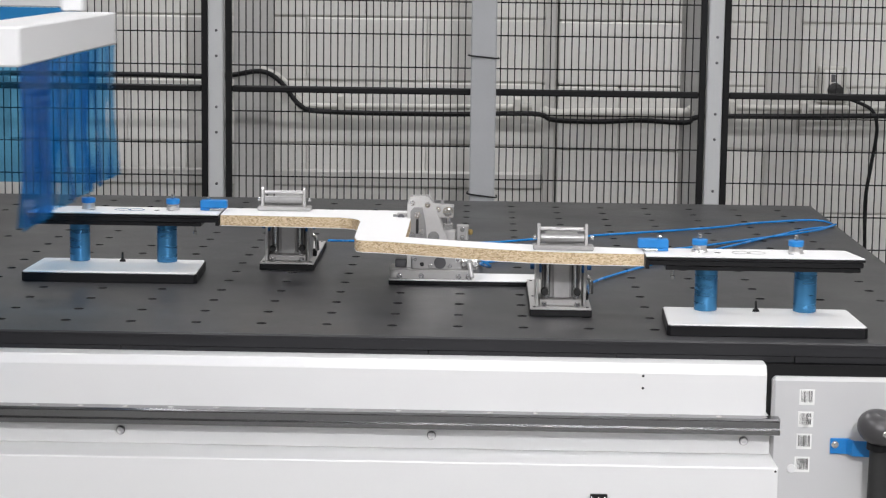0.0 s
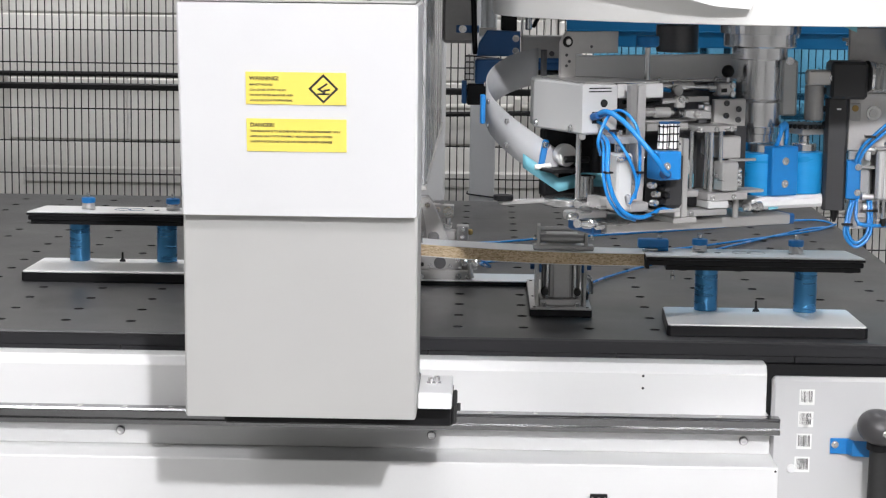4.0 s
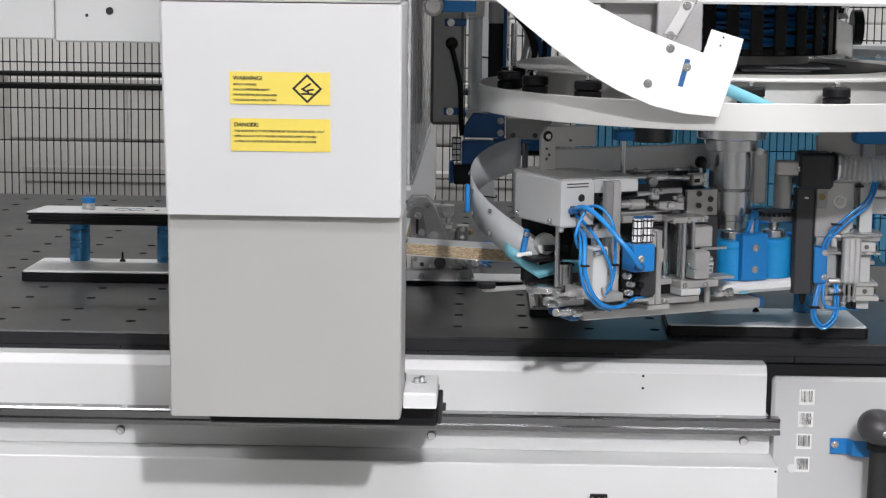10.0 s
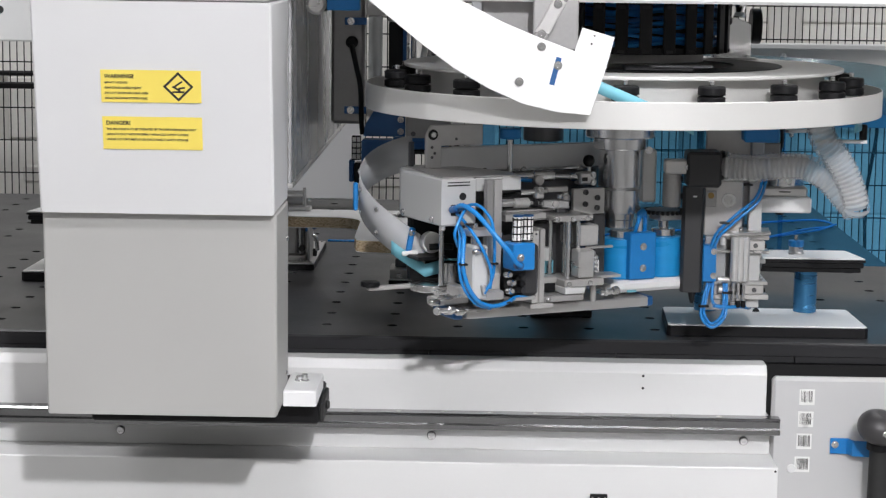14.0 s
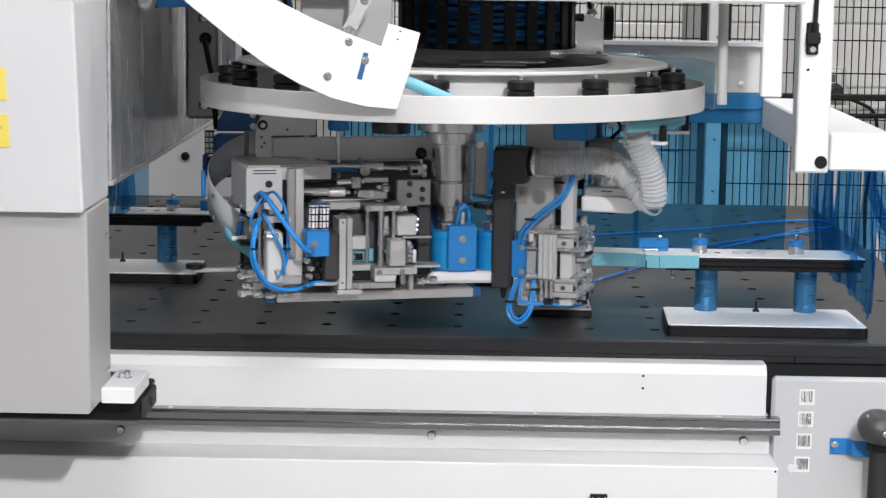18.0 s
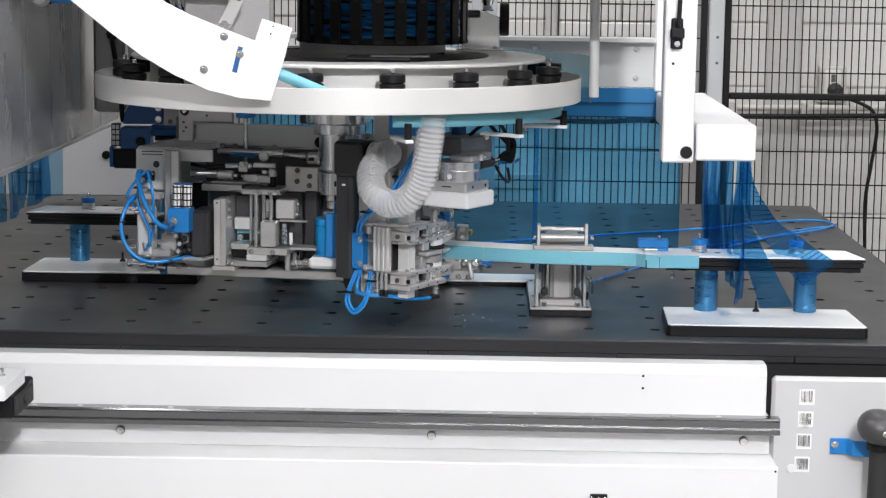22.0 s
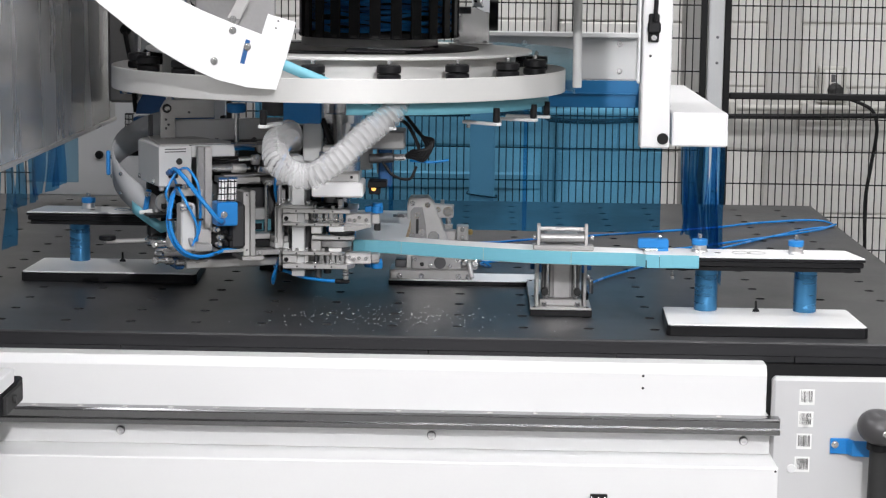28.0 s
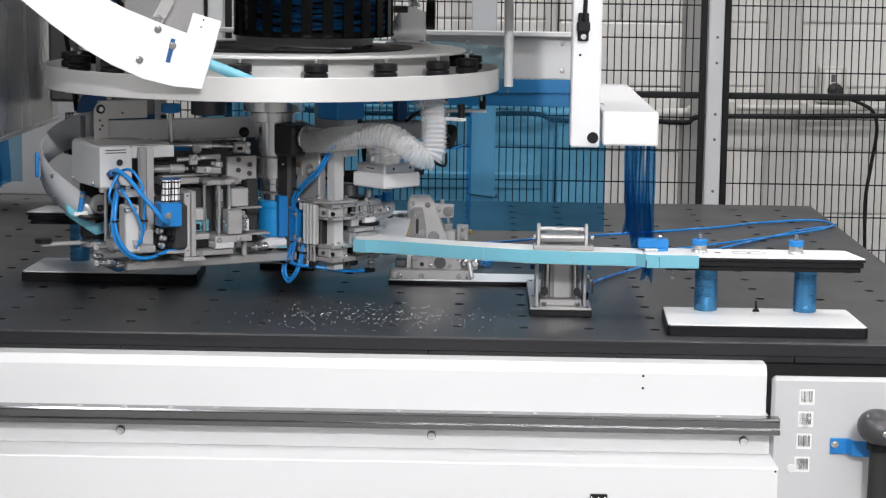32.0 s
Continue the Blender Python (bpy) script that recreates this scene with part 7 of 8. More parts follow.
    tubes = [[(0.29, -0.05, 0.335), (0.283, -0.075, 0.3), (0.27, -0.09, 0.268), (0.235, -0.096, 0.238), (0.207, -0.096, 0.21), (0.197, -0.09, 0.184)],
             [(0.296, -0.05, 0.335), (0.289, -0.075, 0.297), (0.275, -0.09, 0.263), (0.24, -0.097, 0.232), (0.213, -0.096, 0.206), (0.203, -0.09, 0.184)],
             [(0.199, -0.086, 0.12), (0.191, -0.095, 0.094), (0.188, -0.1, 0.068), (0.201, -0.102, 0.052), (0.218, -0.1, 0.066), (0.222, -0.092, 0.09), (0.222, -0.084, 0.12)],
             [(0.194, -0.086, 0.12), (0.186, -0.095, 0.092), (0.183, -0.102, 0.064), (0.201, -0.104, 0.046), (0.222, -0.102, 0.062), (0.227, -0.092, 0.09), (0.226, -0.084, 0.12)],
             [(0.203, -0.086, 0.122), (0.202, -0.095, 0.09), (0.215, -0.098, 0.08), (0.222, -0.084, 0.082)]]
    for p in tubes:
        P("blue_tube", Shape().tube(p, 0.0028, 8, 8), TUBE, u, "shiny blue air tube")
    for x, y, z in ((0.26, -0.06, 0.288), (0.218, -0.096, 0.226), (0.228, -0.088, 0.104), (0.186, -0.1, 0.082)):
        P("cable_tie", Shape().box(x - 0.008, x + 0.009, y - 0.005, y + 0.006, z - 0.0018, z + 0.0018, 0.0005), BLACK)
    # the upper carrier with its slide and the scanner block
    P("carrier_plate", Shape().box(0.19, 0.268, -0.03, -0.02, 0.2465, 0.4, 0.002), ALUM, u, "tall grey carrier plate")
    P("carrier_post", Shape().box(0.268, 0.29, -0.04, -0.005, 0.2905, 0.4, 0.002), GREYW)
    P("slide_rail", Shape().box(0.235, 0.26, -0.019, -0.01, 0.25, 0.36, 0.001), DARKST)
    P("blue_box", Shape().box(0.25, 0.31, -0.075, -0.005, 0.362, 0.41, 0.003), BLUE, u, "blue connector box")
    P("blue_guide", Shape().box(0.27, 0.29, 0.1, 0.125, 0.245, 0.4, 0.003), BLUED, u, "deep blue cable guide")
    P("grey_drive", Shape().box(0.24, 0.33, 0.045, 0.15, 0.318, 0.352, 0.003), GREYM, u, "grey drive housing")
    P("drive_cable", Shape().tube([(0.31, 0.1, 0.352), (0.33, 0.12, 0.372), (0.345, 0.15, 0.37), (0.35, 0.17, 0.34), (0.345, 0.18, 0.31)], 0.0035, 8), BLACK)
    P("drive_cable", Shape().tube([(0.29, -0.005, 0.37), (0.285, 0.01, 0.33), (0.28, 0.02, 0.3), (0.275, 0.03, 0.27)], 0.006, 8), BLACK)
    P("scanner_link", Shape().box(0.255, 0.2875, -0.012, 0.02, 0.238, 0.26, 0.003), BLACK)
    s = P("scanner_block", Shape().box(0.288, 0.3785, -0.017, 0.0765, 0.2345, 0.2615, 0.003), WHITE, u, "white scanner block")
    sp = P("scanner_plate", Shape().box(0.292, 0.372, -0.011, 0.07, 0.2618, 0.279, 0.003), ALU, s)
    for y in (0.012, 0.055):
        P("plate_hole", Shape().cyl((0.3715, y, 0.271), (0.3725, y, 0.271), 0.0028, 10, 0.0001), HOLE, sp)
    P("plate_slot", Shape().box(0.322, 0.342, -0.0116, -0.0108, 0.27, 0.272, 0.0002), HOLE, sp)
    P("scanner_disc", Shape().lathe([(0.038, 0), (0.039, 0.001), (0.039, 0.018), (0.037, 0.0185), (0.037, 0.0205), (0.038, 0.021), (0.038, 0.034), (0.036, 0.036)], (0.332, 0.03, 0.2792), n=40), SPINST, s)
    P("disc_plug", Shape().cyl((0.337, -0.0105, 0.289), (0.337, -0.008, 0.289), 0.0045, 12), PAPER, s)
    P("scanner_head", Shape().box(0.335, 0.378, 0.03, 0.066, 0.3155, 0.33, 0.002), ALUM, s)
    P("scanner_head", Shape().box(0.33, 0.375, 0.002, 0.028, 0.3155, 0.326, 0.002), GREYM, s)
    P("head_screw", Shape().screw((0.378, 0.04, 0.322), (1, 0, 0), 0.004, 0.003), STEEL, s)
    P("scanner_eye", Shape().cyl((0.33, 0.03, 0.226), (0.33, 0.03, 0.2345), 0.008, 14), BLACK, s)
    P("sensor_clamp", Shape().prism([(0.3, 0.084), (0.36, 0.084), (0.345, 0.118), (0.31, 0.118)], 0.25, 0.262, "z", 0.002), BLACK, u, "black sensor clamp")
    P("sensor_barrel", Shape().cyl((0.34, 0.085, 0.302), (0.34, 0.13, 0.305), 0.009, 16), DARKST)
    P("sensor_barrel", Shape().cyl((0.34, 0.13, 0.305), (0.34, 0.152, 0.306), 0.006, 12), CHROME)
    for k in range(4):
        P("black_cable", Shape().tube([(0.34, 0.15, 0.306), (0.345, 0.165, 0.318 - 0.004 * k), (0.35, 0.178 + 0.003 * k, 0.318 - 0.005 * k), (0.345, 0.19 + 0.004 * k, 0.325 + 0.004 * k), (0.33, 0.18, 0.345), (0.31, 0.15, 0.38)], 0.0032, 8), BLACK)
    P("black_cable", Shape().tube([(0.36, 0.11, 0.3), (0.365, 0.13, 0.275), (0.36, 0.16, 0.268), (0.35, 0.172, 0.29)], 0.0028, 8), BLACK)
    P("blue_wire", Shape().tube([(0.34, 0.16, 0.3), (0.345, 0.2, 0.298), (0.34, 0.23, 0.302)], 0.0026, 6), TUBE)
    P("lamp_holder", Shape().box(0.315, 0.338, 0.085, 0.106, 0.236, 0.257, 0.002), BLACK)
    P("indicator", Shape().cyl((0.338, 0.094, 0.247), (0.339, 0.094, 0.247), 0.0045, 14), AMBER, u, "small glowing amber lamp")
    return u


# ---- the corrugated hose: one rigid ring for each fold ----
HOSE = {}
HOSE[13] = [(0.183, -0.007, 0.322), (0.228, -0.019, 0.319), (0.273, -0.029, 0.324), (0.319, -0.039, 0.324), (0.358, -0.051, 0.302), (0.389, -0.057, 0.268), (0.401, -0.066, 0.258), (0.386, -0.071, 0.302), (0.363, -0.075, 0.343), (0.334, -0.080, 0.379)]
HOSE[17] = [(0.164, -0.039, 0.322), (0.201, -0.058, 0.322), (0.242, -0.070, 0.326), (0.284, -0.083, 0.328), (0.319, -0.100, 0.313), (0.345, -0.113, 0.281), (0.361, -0.126, 0.266), (0.356, -0.139, 0.305), (0.338, -0.148, 0.343), (0.317, -0.157, 0.379)]
HOSE[19] = [(0.130, -0.093, 0.322), (0.166, -0.111, 0.322), (0.205, -0.125, 0.329), (0.242, -0.140, 0.328), (0.274, -0.155, 0.308), (0.300, -0.172, 0.281), (0.319, -0.190, 0.270), (0.319, -0.208, 0.306), (0.311, -0.223, 0.344), (0.300, -0.237, 0.381)]
HOSE[21] = [(0.098, -0.126, 0.322), (0.136, -0.145, 0.322), (0.175, -0.161, 0.326), (0.203, -0.180, 0.302), (0.224, -0.200, 0.271), (0.249, -0.228, 0.254), (0.268, -0.256, 0.273), (0.271, -0.276, 0.310), (0.268, -0.293, 0.349), (0.266, -0.311, 0.388)]
HOSE[22] = [(0.074, -0.143, 0.322), (0.098, -0.179, 0.331), (0.084, -0.215, 0.324), (0.072, -0.250, 0.302), (0.080, -0.282, 0.274), (0.108, -0.310, 0.259), (0.142, -0.332, 0.272), (0.163, -0.344, 0.308), (0.171, -0.352, 0.350), (0.177, -0.357, 0.394)]
HOSE[23] = [(0.035, -0.154, 0.322), (0.019, -0.198, 0.328), (-0.009, -0.235, 0.328), (-0.037, -0.271, 0.317), (-0.050, -0.305, 0.289), (-0.035, -0.339, 0.262), (0.004, -0.362, 0.263), (0.030, -0.373, 0.297), (0.043, -0.378, 0.341), (0.051, -0.381, 0.388)]
HOSE[25] = [(-0.072, -0.159, 0.322), (-0.072, -0.217, 0.329), (-0.074, -0.276, 0.335), (-0.089, -0.332, 0.343), (-0.111, -0.385, 0.339), (-0.134, -0.429, 0.313), (-0.095, -0.440, 0.280), (-0.044, -0.427, 0.301), (-0.008, -0.408, 0.342), (0.024, -0.390, 0.389)]
HOSE[28] = [(-0.084, -0.128, 0.322), (-0.079, -0.189, 0.335), (-0.075, -0.250, 0.348), (-0.083, -0.312, 0.346), (-0.086, -0.373, 0.336), (-0.074, -0.422, 0.307), (-0.023, -0.439, 0.289), (0.029, -0.435, 0.320), (0.073, -0.419, 0.360), (0.116, -0.390, 0.395)]
HOSE[29] = [(-0.058, -0.114, 0.322), (-0.041, -0.173, 0.329), (-0.024, -0.231, 0.335), (-0.005, -0.289, 0.327), (0.015, -0.347, 0.316), (0.040, -0.401, 0.301), (0.087, -0.435, 0.302), (0.134, -0.439, 0.339), (0.180, -0.424, 0.377), (0.221, -0.390, 0.405)]
HOSE[30] = [(-0.029, -0.092, 0.322), (-0.009, -0.148, 0.329), (0.011, -0.205, 0.337), (0.031, -0.262, 0.343), (0.051, -0.318, 0.348), (0.076, -0.373, 0.349), (0.110, -0.422, 0.343), (0.164, -0.440, 0.340), (0.217, -0.427, 0.364), (0.256, -0.390, 0.389)]
HOSE[32] = [(0.075, -0.077, 0.322), (0.100, -0.118, 0.322), (0.132, -0.154, 0.328), (0.167, -0.186, 0.336), (0.206, -0.214, 0.343), (0.248, -0.238, 0.339), (0.287, -0.240, 0.311), (0.315, -0.238, 0.308), (0.318, -0.231, 0.355), (0.314, -0.220, 0.402)]
# the hose rises into the ring beyond its last bend
HOSE_END = {t: (1.3 * p[-1][0] - 0.3 * p[-2][0], 1.3 * p[-1][1] - 0.3 * p[-2][1] + 0.01, 0.421) for t, p in HOSE.items()}
FOLDS = 54


def hose():
    h = thing("suction_hose", "clear corrugated plastic suction hose from the trimming unit to the ring", "hose", at=(AX, AY, TOP))
    r = 0.0235
    prof = [(r * 0.915, -0.0062), (r * 0.92, -0.0045), (r * 0.95, -0.0027), (r * 1.015, -0.0013), (r * 1.035, 0.0), (r * 1.015, 0.0013), (r * 0.95, 0.0027), (r * 0.92, 0.0045), (r * 0.915, 0.0062)]
    me = mesh_of("hose_fold", Shape().lathe(prof, n=24, caps=False))
    me.polygons.foreach_set("use_smooth", [True] * len(me.polygons))
    me.materials.append(HOSEM)
    folds = []
    for i in range(FOLDS):
        ob = new("hose_fold", me)
        ob.parent = h
        folds.append(ob)
    return h, folds


def hose_line(t):
    keys = sorted(HOSE)
    if t <= keys[0]:
        return HOSE[keys[0]] + [HOSE_END[keys[0]]]
    for a, b in zip(keys, keys[1:]):
        if t <= b:
            f = (t - a) / (b - a)
            return [tuple(p + (q - p) * f for p, q in zip(u, v)) for u, v in zip(HOSE[a], HOSE[b])] + [tuple(p + (q - p) * f for p, q in zip(HOSE_END[a], HOSE_END[b]))]
    return HOSE[keys[-1]] + [HOSE_END[keys[-1]]]


# ---- the edge band: short pieces fed through the unit and laid along the edge ----
BAND_START = 0.437
# where along x the band has been pressed on
LAID = {16.3: 0.437, 16.5: 0.42, 17: 0.36, 17.5: 0.29, 18: 0.21, 18.5: 0.15, 19: 0.08, 19.5: 0.03, 20: 0.0, 21: -0.035, 22: -0.065, 23: -0.1, 24: -0.14, 25: -0.165, 25.5: -0.178, 26.5: -0.19, 27.5: -0.1975}


def band_path():
    """The laid line: straight past the jig, along the curved edge, round the corner and on."""
    pts = [(BAND_START, 0.0125, 0), (0.39, 0.0128, 0), (0.348, 0.0132, 0), (0.318, 0.031, 0)] + [(x, y - 0.0009, 0) for x, y in FRONT[1:-2]] + [(-0.187, 0.1505, 0), (-0.1995, 0.162, 0), (-0.2045, 0.2, 0), (-0.2075, 0.3, 0), (-0.2075, 0.43, 0)]
    return even_line(curve_through(pts, 8), 400)


def band():
    line = band_path()
    cum = [0.0]
    for a, b in zip(line, line[1:]):
        cum.append(cum[-1] + (b - a).length)
    corner = min(range(len(line)), key=lambda i: (line[i] - Vector((-0.1995, 0.162, 0))).length)
    n = 34
    seg = cum[corner + 60] / n
    b = thing("edge_band", "turquoise plastic edge band being pressed onto the panel edge", "edge band", at=(0, 0, TOP))
    me = mesh_of("band_piece", Shape().box(-seg / 2 - 0.0006, seg / 2 + 0.0006, -0.0006, 0.0006, 0.1122, 0.1362, 0.0002))
    me.materials.append(BAND)
    pieces = []
    for i in range(n):
        ob = new("band_piece", me)
        ob.parent = b
        pieces.append(ob)
    return b, pieces, line, cum, seg, corner


def shavings():
    """Pale shavings that drop from the trimmer onto the table."""
    rnd = random.Random(11)
    meshes = []
    for k in range(5):
        sh = Shape()
        l, w, bend = rnd.uniform(0.0007, 0.0017), rnd.uniform(0.0004, 0.0008), rnd.uniform(0.0003, 0.0012)
        vs = [(-l, -w, 0), (-l, w, 0.0002), (0, -w, bend), (0, w, bend + 0.0003), (l, -w, 0.0001), (l, w, 0)]
        vs += [(x, y, z + 0.0004) for x, y, z in vs]
        sh.add(vs, [(0, 1, 3, 2), (2, 3, 5, 4), (6, 8, 9, 7), (8, 10, 11, 9), (0, 2, 8, 6), (2, 4, 10, 8), (1, 7, 9, 3), (3, 9, 11, 5), (0, 6, 7, 1), (4, 5, 11, 10)])
        me = mesh_of("shaving", sh)
        me.materials.append(CHIPS)
        meshes.append(me)
    out = []
    for i in range(270):
        t = 20.5 + 11 * rnd.random() ** 0.8
        head = between(LAID, t)
        if t < 25:
            x, y = rnd.gauss(head + 0.04, 0.09), rnd.gauss(0.08, 0.06)
        else:
            x, y = rnd.gauss(-0.22, 0.09), rnd.gauss(0.1, 0.08)
        x, y = max(-0.42, min(0.2, x)), max(-0.06, min(0.3, y))
        ob = tagged(new("shaving", rnd.choice(meshes)), "tiny pale plastic shaving on the black table", "shaving", "shavings")
        out.append((ob, t, x, y, rnd.uniform(0, 180)))
    return out


# ---- build ----
hall()
fence()
wall_services()
machine_table()
machine_base()
workpiece()
jig("clamping_jig", 0.557, 0.0, -1)
jig("clamping_jig", -0.72, 0.487, 1)
side_clamp("pneumatic_clamp", 0.1925, 0.118)
side_clamp("pneumatic_clamp", -0.375, 0.63)
swing_clamp()
air_lines()
GANTRY = gantry()
HOOD = hood()
RING = magazine()
DRUM = cable_drum()
CARRIER, COIL = carrier()
FEED = feed_unit()
MOTORS = motor_pair()
TOOL = tool_unit()
HOSE_THING, FOLD_LIST = hose()
BAND_THING, PIECES, BAND_LINE, BAND_CUM, BAND_SEG, BAND_CORNER = band()
CHIP_LIST = shavings()


def tool_point(t, p):
    """A point of the trimming unit in the world at t seconds."""
    (x, y, z), (sx, sy) = between(TRAVEL, t), between(TOOL_SHIFT, t)
    return Matrix.Translation((TX + x + sx, TY + y + sy, TOP + z)) @ Matrix.Rotation(radians(between(TOOL_TURN, t)), 4, "Z") @ Vector(p)


def feed_matrix(t):
    x, y, z = between(TRAVEL, t)
    return Matrix.Translation((FX + x, FY + y, z)) @ Matrix.Rotation(radians(FEED_YAW + between(FEED_TURN, t)), 4, "Z")


# the two front film strips: their line in x and z, and the twist at the lower end
HANG = [(1.2195, 0.327), (1.221, 0.262), (1.2195, 0.197), (1.221, 0.132), (1.2195, 0.067)]
STRIP_SHAPES = [
    {0: (HANG, 0), 17.6: ([(1.21, 0.325), (1.218, 0.26), (1.226, 0.2), (1.24, 0.135), (1.255, 0.07)], 10), 19: ([(1.222, 0.325), (1.238, 0.249), (1.248, 0.187), (1.267, 0.117), (1.289, 0.05)], 6),
     21: ([(1.216, 0.325), (1.219, 0.265), (1.223, 0.212), (1.243, 0.132), (1.271, 0.043)], 14), 24: ([(1.222, 0.325), (1.207, 0.265), (1.206, 0.219), (1.243, 0.168), (1.296, 0.117)], 48), 25: ([(1.22, 0.325), (1.207, 0.265), (1.206, 0.215), (1.236, 0.16), (1.28, 0.11)], 45)},
    {0: (HANG, 0), 17.6: ([(1.215, 0.325), (1.225, 0.26), (1.245, 0.2), (1.262, 0.14), (1.28, 0.08)], 8), 19: ([(1.23, 0.325), (1.253, 0.242), (1.295, 0.197), (1.324, 0.141), (1.35, 0.082)], 15),
     21: ([(1.225, 0.325), (1.241, 0.259), (1.279, 0.198), (1.326, 0.147), (1.374, 0.087)], 38), 24: ([(1.228, 0.325), (1.225, 0.262), (1.24, 0.204), (1.29, 0.162), (1.347, 0.145)], 42), 25: ([(1.225, 0.325), (1.222, 0.262), (1.235, 0.204), (1.28, 0.162), (1.33, 0.145)], 42)}]


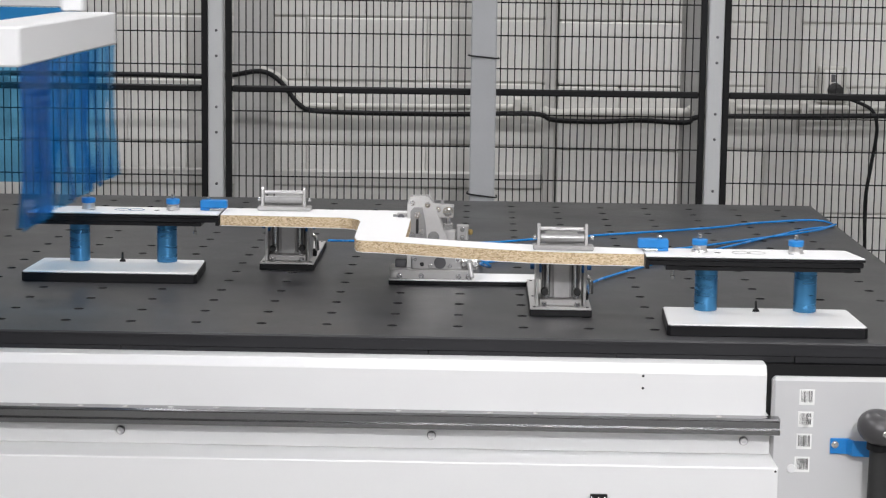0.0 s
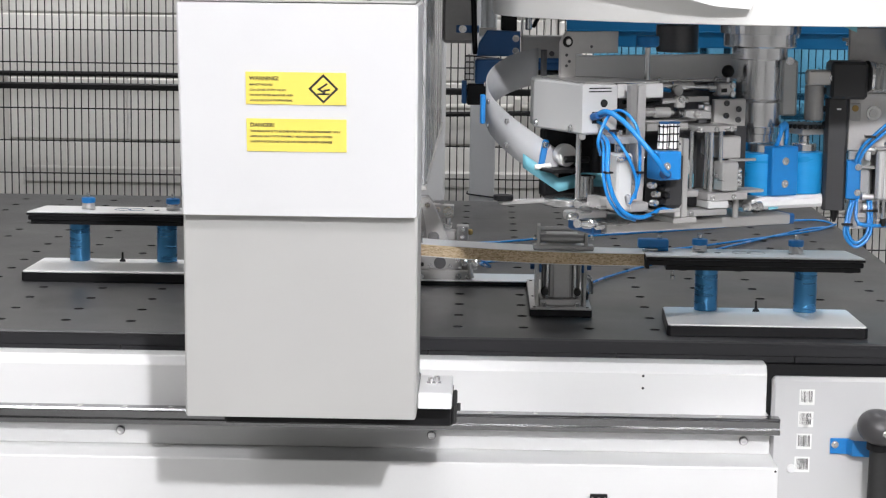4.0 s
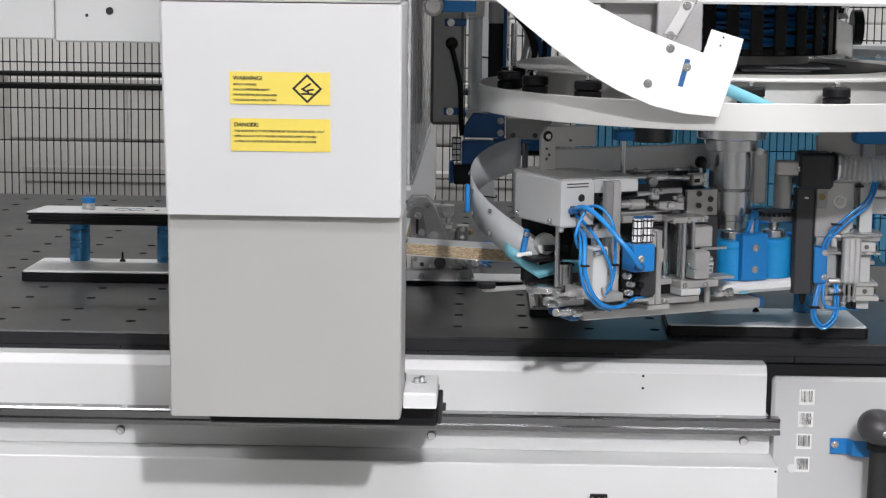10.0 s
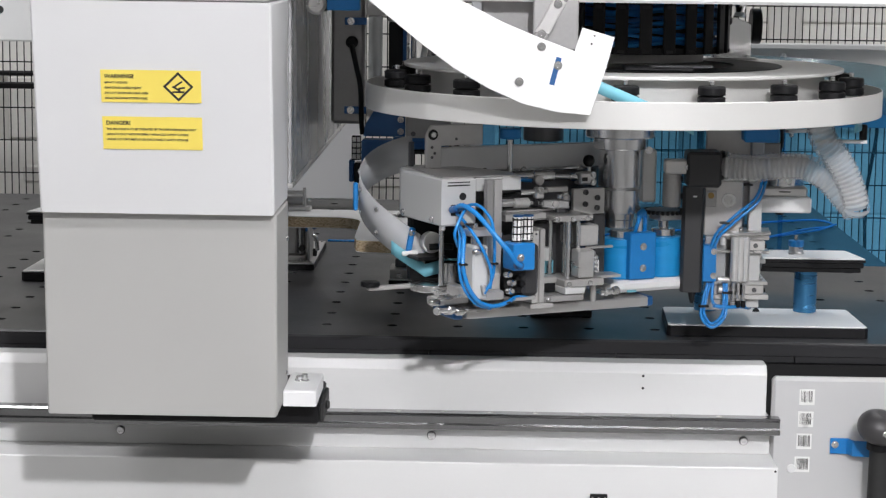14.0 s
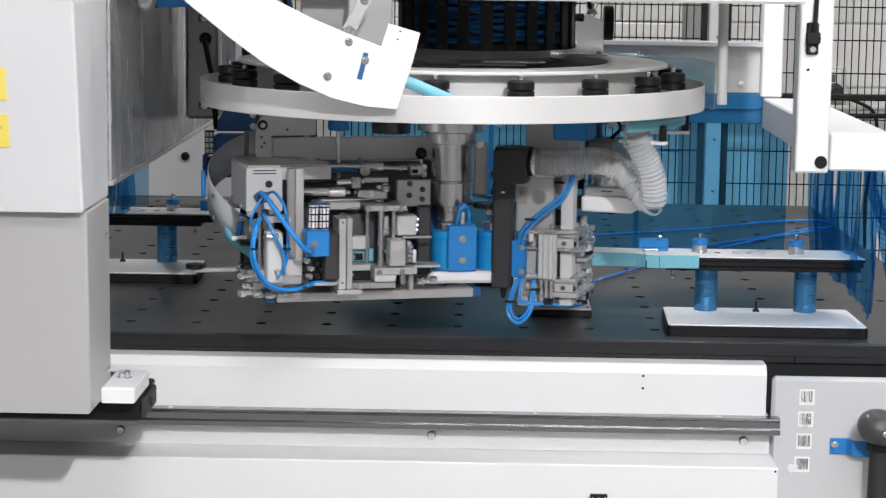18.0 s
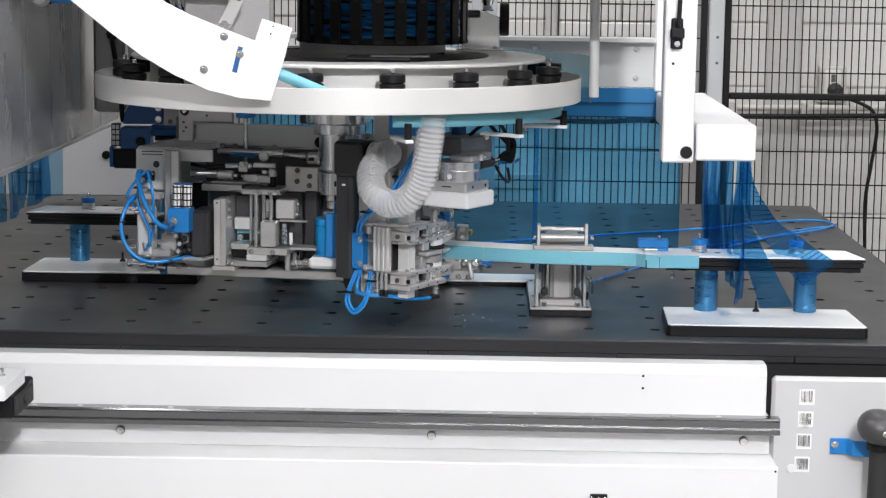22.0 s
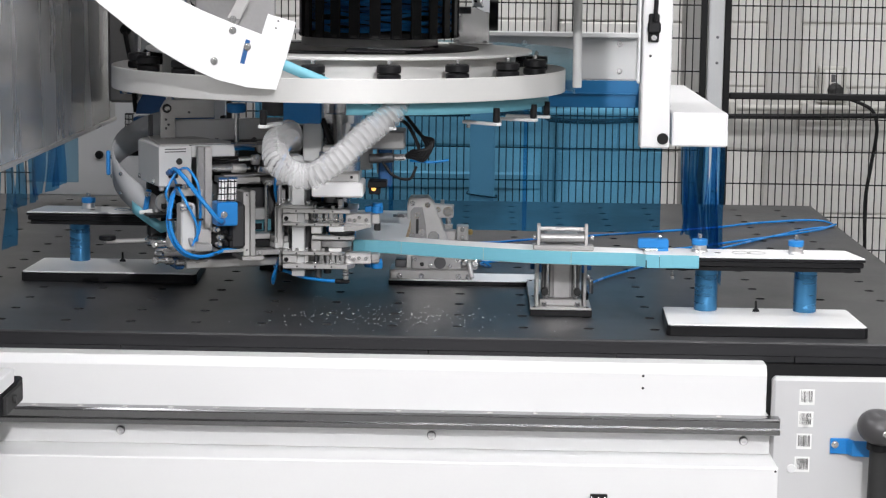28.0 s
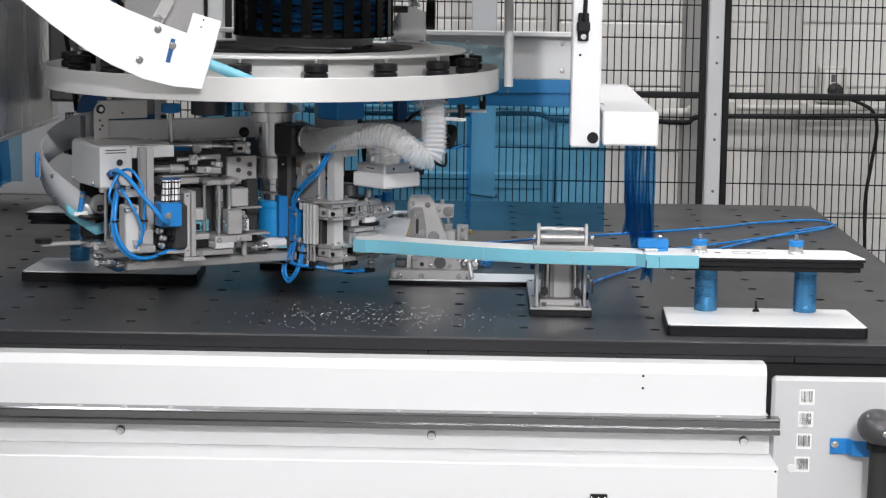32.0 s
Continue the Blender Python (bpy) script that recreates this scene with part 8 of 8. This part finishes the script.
def motions():
    ts = stamps()
    walk(GANTRY, [(t, pose(between(TRAVEL, t)[0], 0, TOP)) for t in ts])
    for ob in (HOOD, RING):
        rows = []
        for t in ts:
            x, y, z = between(TRAVEL, t)
            rows.append((t, pose(x, y, TOP + z)))
        walk(ob, rows)
    walk(DRUM, [(t, pose(between(TRAVEL, t)[0] + between(DRUM_SHIFT, t), between(TRAVEL, t)[1], TOP + between(TRAVEL, t)[2])) for t in ts])
    for ob, table, yaw, cx, cy in ((CARRIER, MAG_TURN, 0, AX, AY), (MOTORS, MOTOR_TURN, 0, AX, AY), (FEED, FEED_TURN, FEED_YAW, FX, FY), (HOSE_THING, None, 0, AX, AY)):
        rows = []
        for t in ts:
            x, y, z = between(TRAVEL, t)
            rows.append((t, pose(cx + x, cy + y, TOP + z, 0, 0, yaw + (between(table, t) if table else 0))))
        walk(ob, rows)
    walk(COIL, [(float(t), pose(0, 0, 0, 0, 0, a)) for t, a in sorted(COIL_DRAWN.items())])
    rows = []
    for t in ts:
        (x, y, z), (sx, sy) = between(TRAVEL, t), between(TOOL_SHIFT, t)
        rows.append((t, pose(TX + x + sx, TY + y + sy, TOP + z, 0, 0, between(TOOL_TURN, t))))
    walk(TOOL, rows)
    # each fold of the hose follows the hose's line
    hts = [0.0, 13.0, 14.5, 16.5, 17.0, 18.0, 19.0, 20.0, 20.5, 21.0, 21.5, 22.0, 22.5, 23.0, 23.5, 24.0, 24.5, 25.0, 26.5, 28.0, 28.5, 29.0, 29.5, 30.0, 30.5, 31.0, 31.5, 32.0]
    lines = {t: even_line(curve_through(hose_line(t), 8), FOLDS * 2) for t in hts}
    for i, ob in enumerate(FOLD_LIST):
        rows, last = [], None
        for t in hts:
            ln = lines[t]
            p, d = ln[2 * i + 1], (ln[2 * i + 2] - ln[2 * i]).normalized()
            q = Vector((0, 0, 1)).rotation_difference(d) if last is None else (last @ Vector((0, 0, 1))).rotation_difference(d) @ last
            last = q
            rows.append((t, Matrix.Translation(p) @ q.to_matrix().to_4x4()))
        walk(ob, rows)
    # the front curtain strips are dragged over the jig and swing back
    for k, row in enumerate(STRIPS):
        y = -0.29 + 0.11 * k
        lines = {}
        for t, (pts, turn) in STRIP_SHAPES[k].items():
            lines[t] = even_line(curve_through([(x, y, z) for x, z in pts], 8), STRIP_PIECES), turn
        for i, ob in enumerate(row):
            keys = []
            for t, shape_key in ((0, 0), (16.6, 0), (17.6, 17.6), (19, 19), (21, 21), (24, 24), (25, 25), (26.4, 0), (32, 0)):
                ln, turn = lines[shape_key]
                up = (ln[i] - ln[i + 1]).normalized()
                across = Vector((0, 1, 0)) - up * up.y
                across.normalize()
                f = radians(turn * (i + 0.5) / STRIP_PIECES)
                w = across * math.cos(f) + up.cross(across) * math.sin(f)
                n = up.cross(w)
                keys.append((t, Matrix(((w.x, n.x, up.x, ln[i].x), (w.y, n.y, up.y, ln[i].y), (w.z, n.z, up.z, ln[i].z), (0, 0, 0, 1)))))
            walk(ob, keys)
    # the band: laid pieces stay, the others wait in the unit's own path
    xs = [p.x for p in BAND_LINE]

    def laid_length(t):
        if t < 16.3:
            return 0.0
        if t < 27.5:
            x = between(LAID, t)
            i = min(range(BAND_CORNER + 1), key=lambda k: abs(xs[k] - x))
            return BAND_CUM[i]
        return BAND_CUM[BAND_CORNER] + (BAND_CUM[BAND_CORNER + 60] - BAND_CUM[BAND_CORNER]) * min(1, (t - 27.5) / 3.5)

    def on_edge(s):
        i = min(range(len(BAND_CUM)), key=lambda k: abs(BAND_CUM[k] - s))
        i = max(1, min(len(BAND_LINE) - 2, i))
        d = BAND_LINE[i + 1] - BAND_LINE[i - 1]
        return Vector((BAND_LINE[i].x, BAND_LINE[i].y, 0)), math.degrees(math.atan2(-d.y, -d.x))

    bts = [0.0, 0.5, 1, 1.5, 2, 2.5, 3, 3.5, 4, 5.3, 5.5, 6, 6.5, 7, 7.5, 8, 8.4, 9] + [9.5 + 0.5 * k for k in range(46)]
    feed_line = even_line([Vector((-0.13, 0.04, 0.024)), Vector((-0.29, 0.04, 0.024))], 120)
    feed_cum = [0.0]
    for a, b in zip(feed_line, feed_line[1:]):
        feed_cum.append(feed_cum[-1] + (b - a).length)
    for i, ob in enumerate(PIECES):
        rows = []
        mid = (i + 0.5) * BAND_SEG
        for t in bts:
            s = laid_length(t)
            if mid <= s:
                p, a = on_edge(mid)
                rows.append((t, pose(p.x, p.y, 0, 0, 0, a)))
            else:
                k = min(range(len(feed_cum)), key=lambda q: abs(feed_cum[q] - min(feed_cum[-1], 0.2 * (mid - s))))
                k = max(1, min(len(feed_line) - 2, k))
                p = feed_matrix(t) @ feed_line[k]
                d = feed_matrix(t).to_3x3() @ (feed_line[k + 1] - feed_line[k - 1])
                rows.append((t, pose(p.x, p.y, p.z, 0, 0, math.degrees(math.atan2(d.y, d.x)))))
        walk(ob, rows)
    for ob, t0, x, y, spin in CHIP_LIST:
        rows = []
        for t in [t for t in ts if t < t0 - 0.05] + [t0]:
            p = tool_point(t, (0.25, 0.03, 0.14))
            rows.append((t, pose(p.x, p.y, p.z, 0, 0, spin)))
        rows.append((min(t0 + 0.25, 31.9), pose(x, y, TOP + 0.0003, 0, 0, spin + 40)))
        rows.append((32.0, pose(x, y, TOP + 0.0003, 0, 0, spin + 40)))
        walk(ob, rows)


motions()
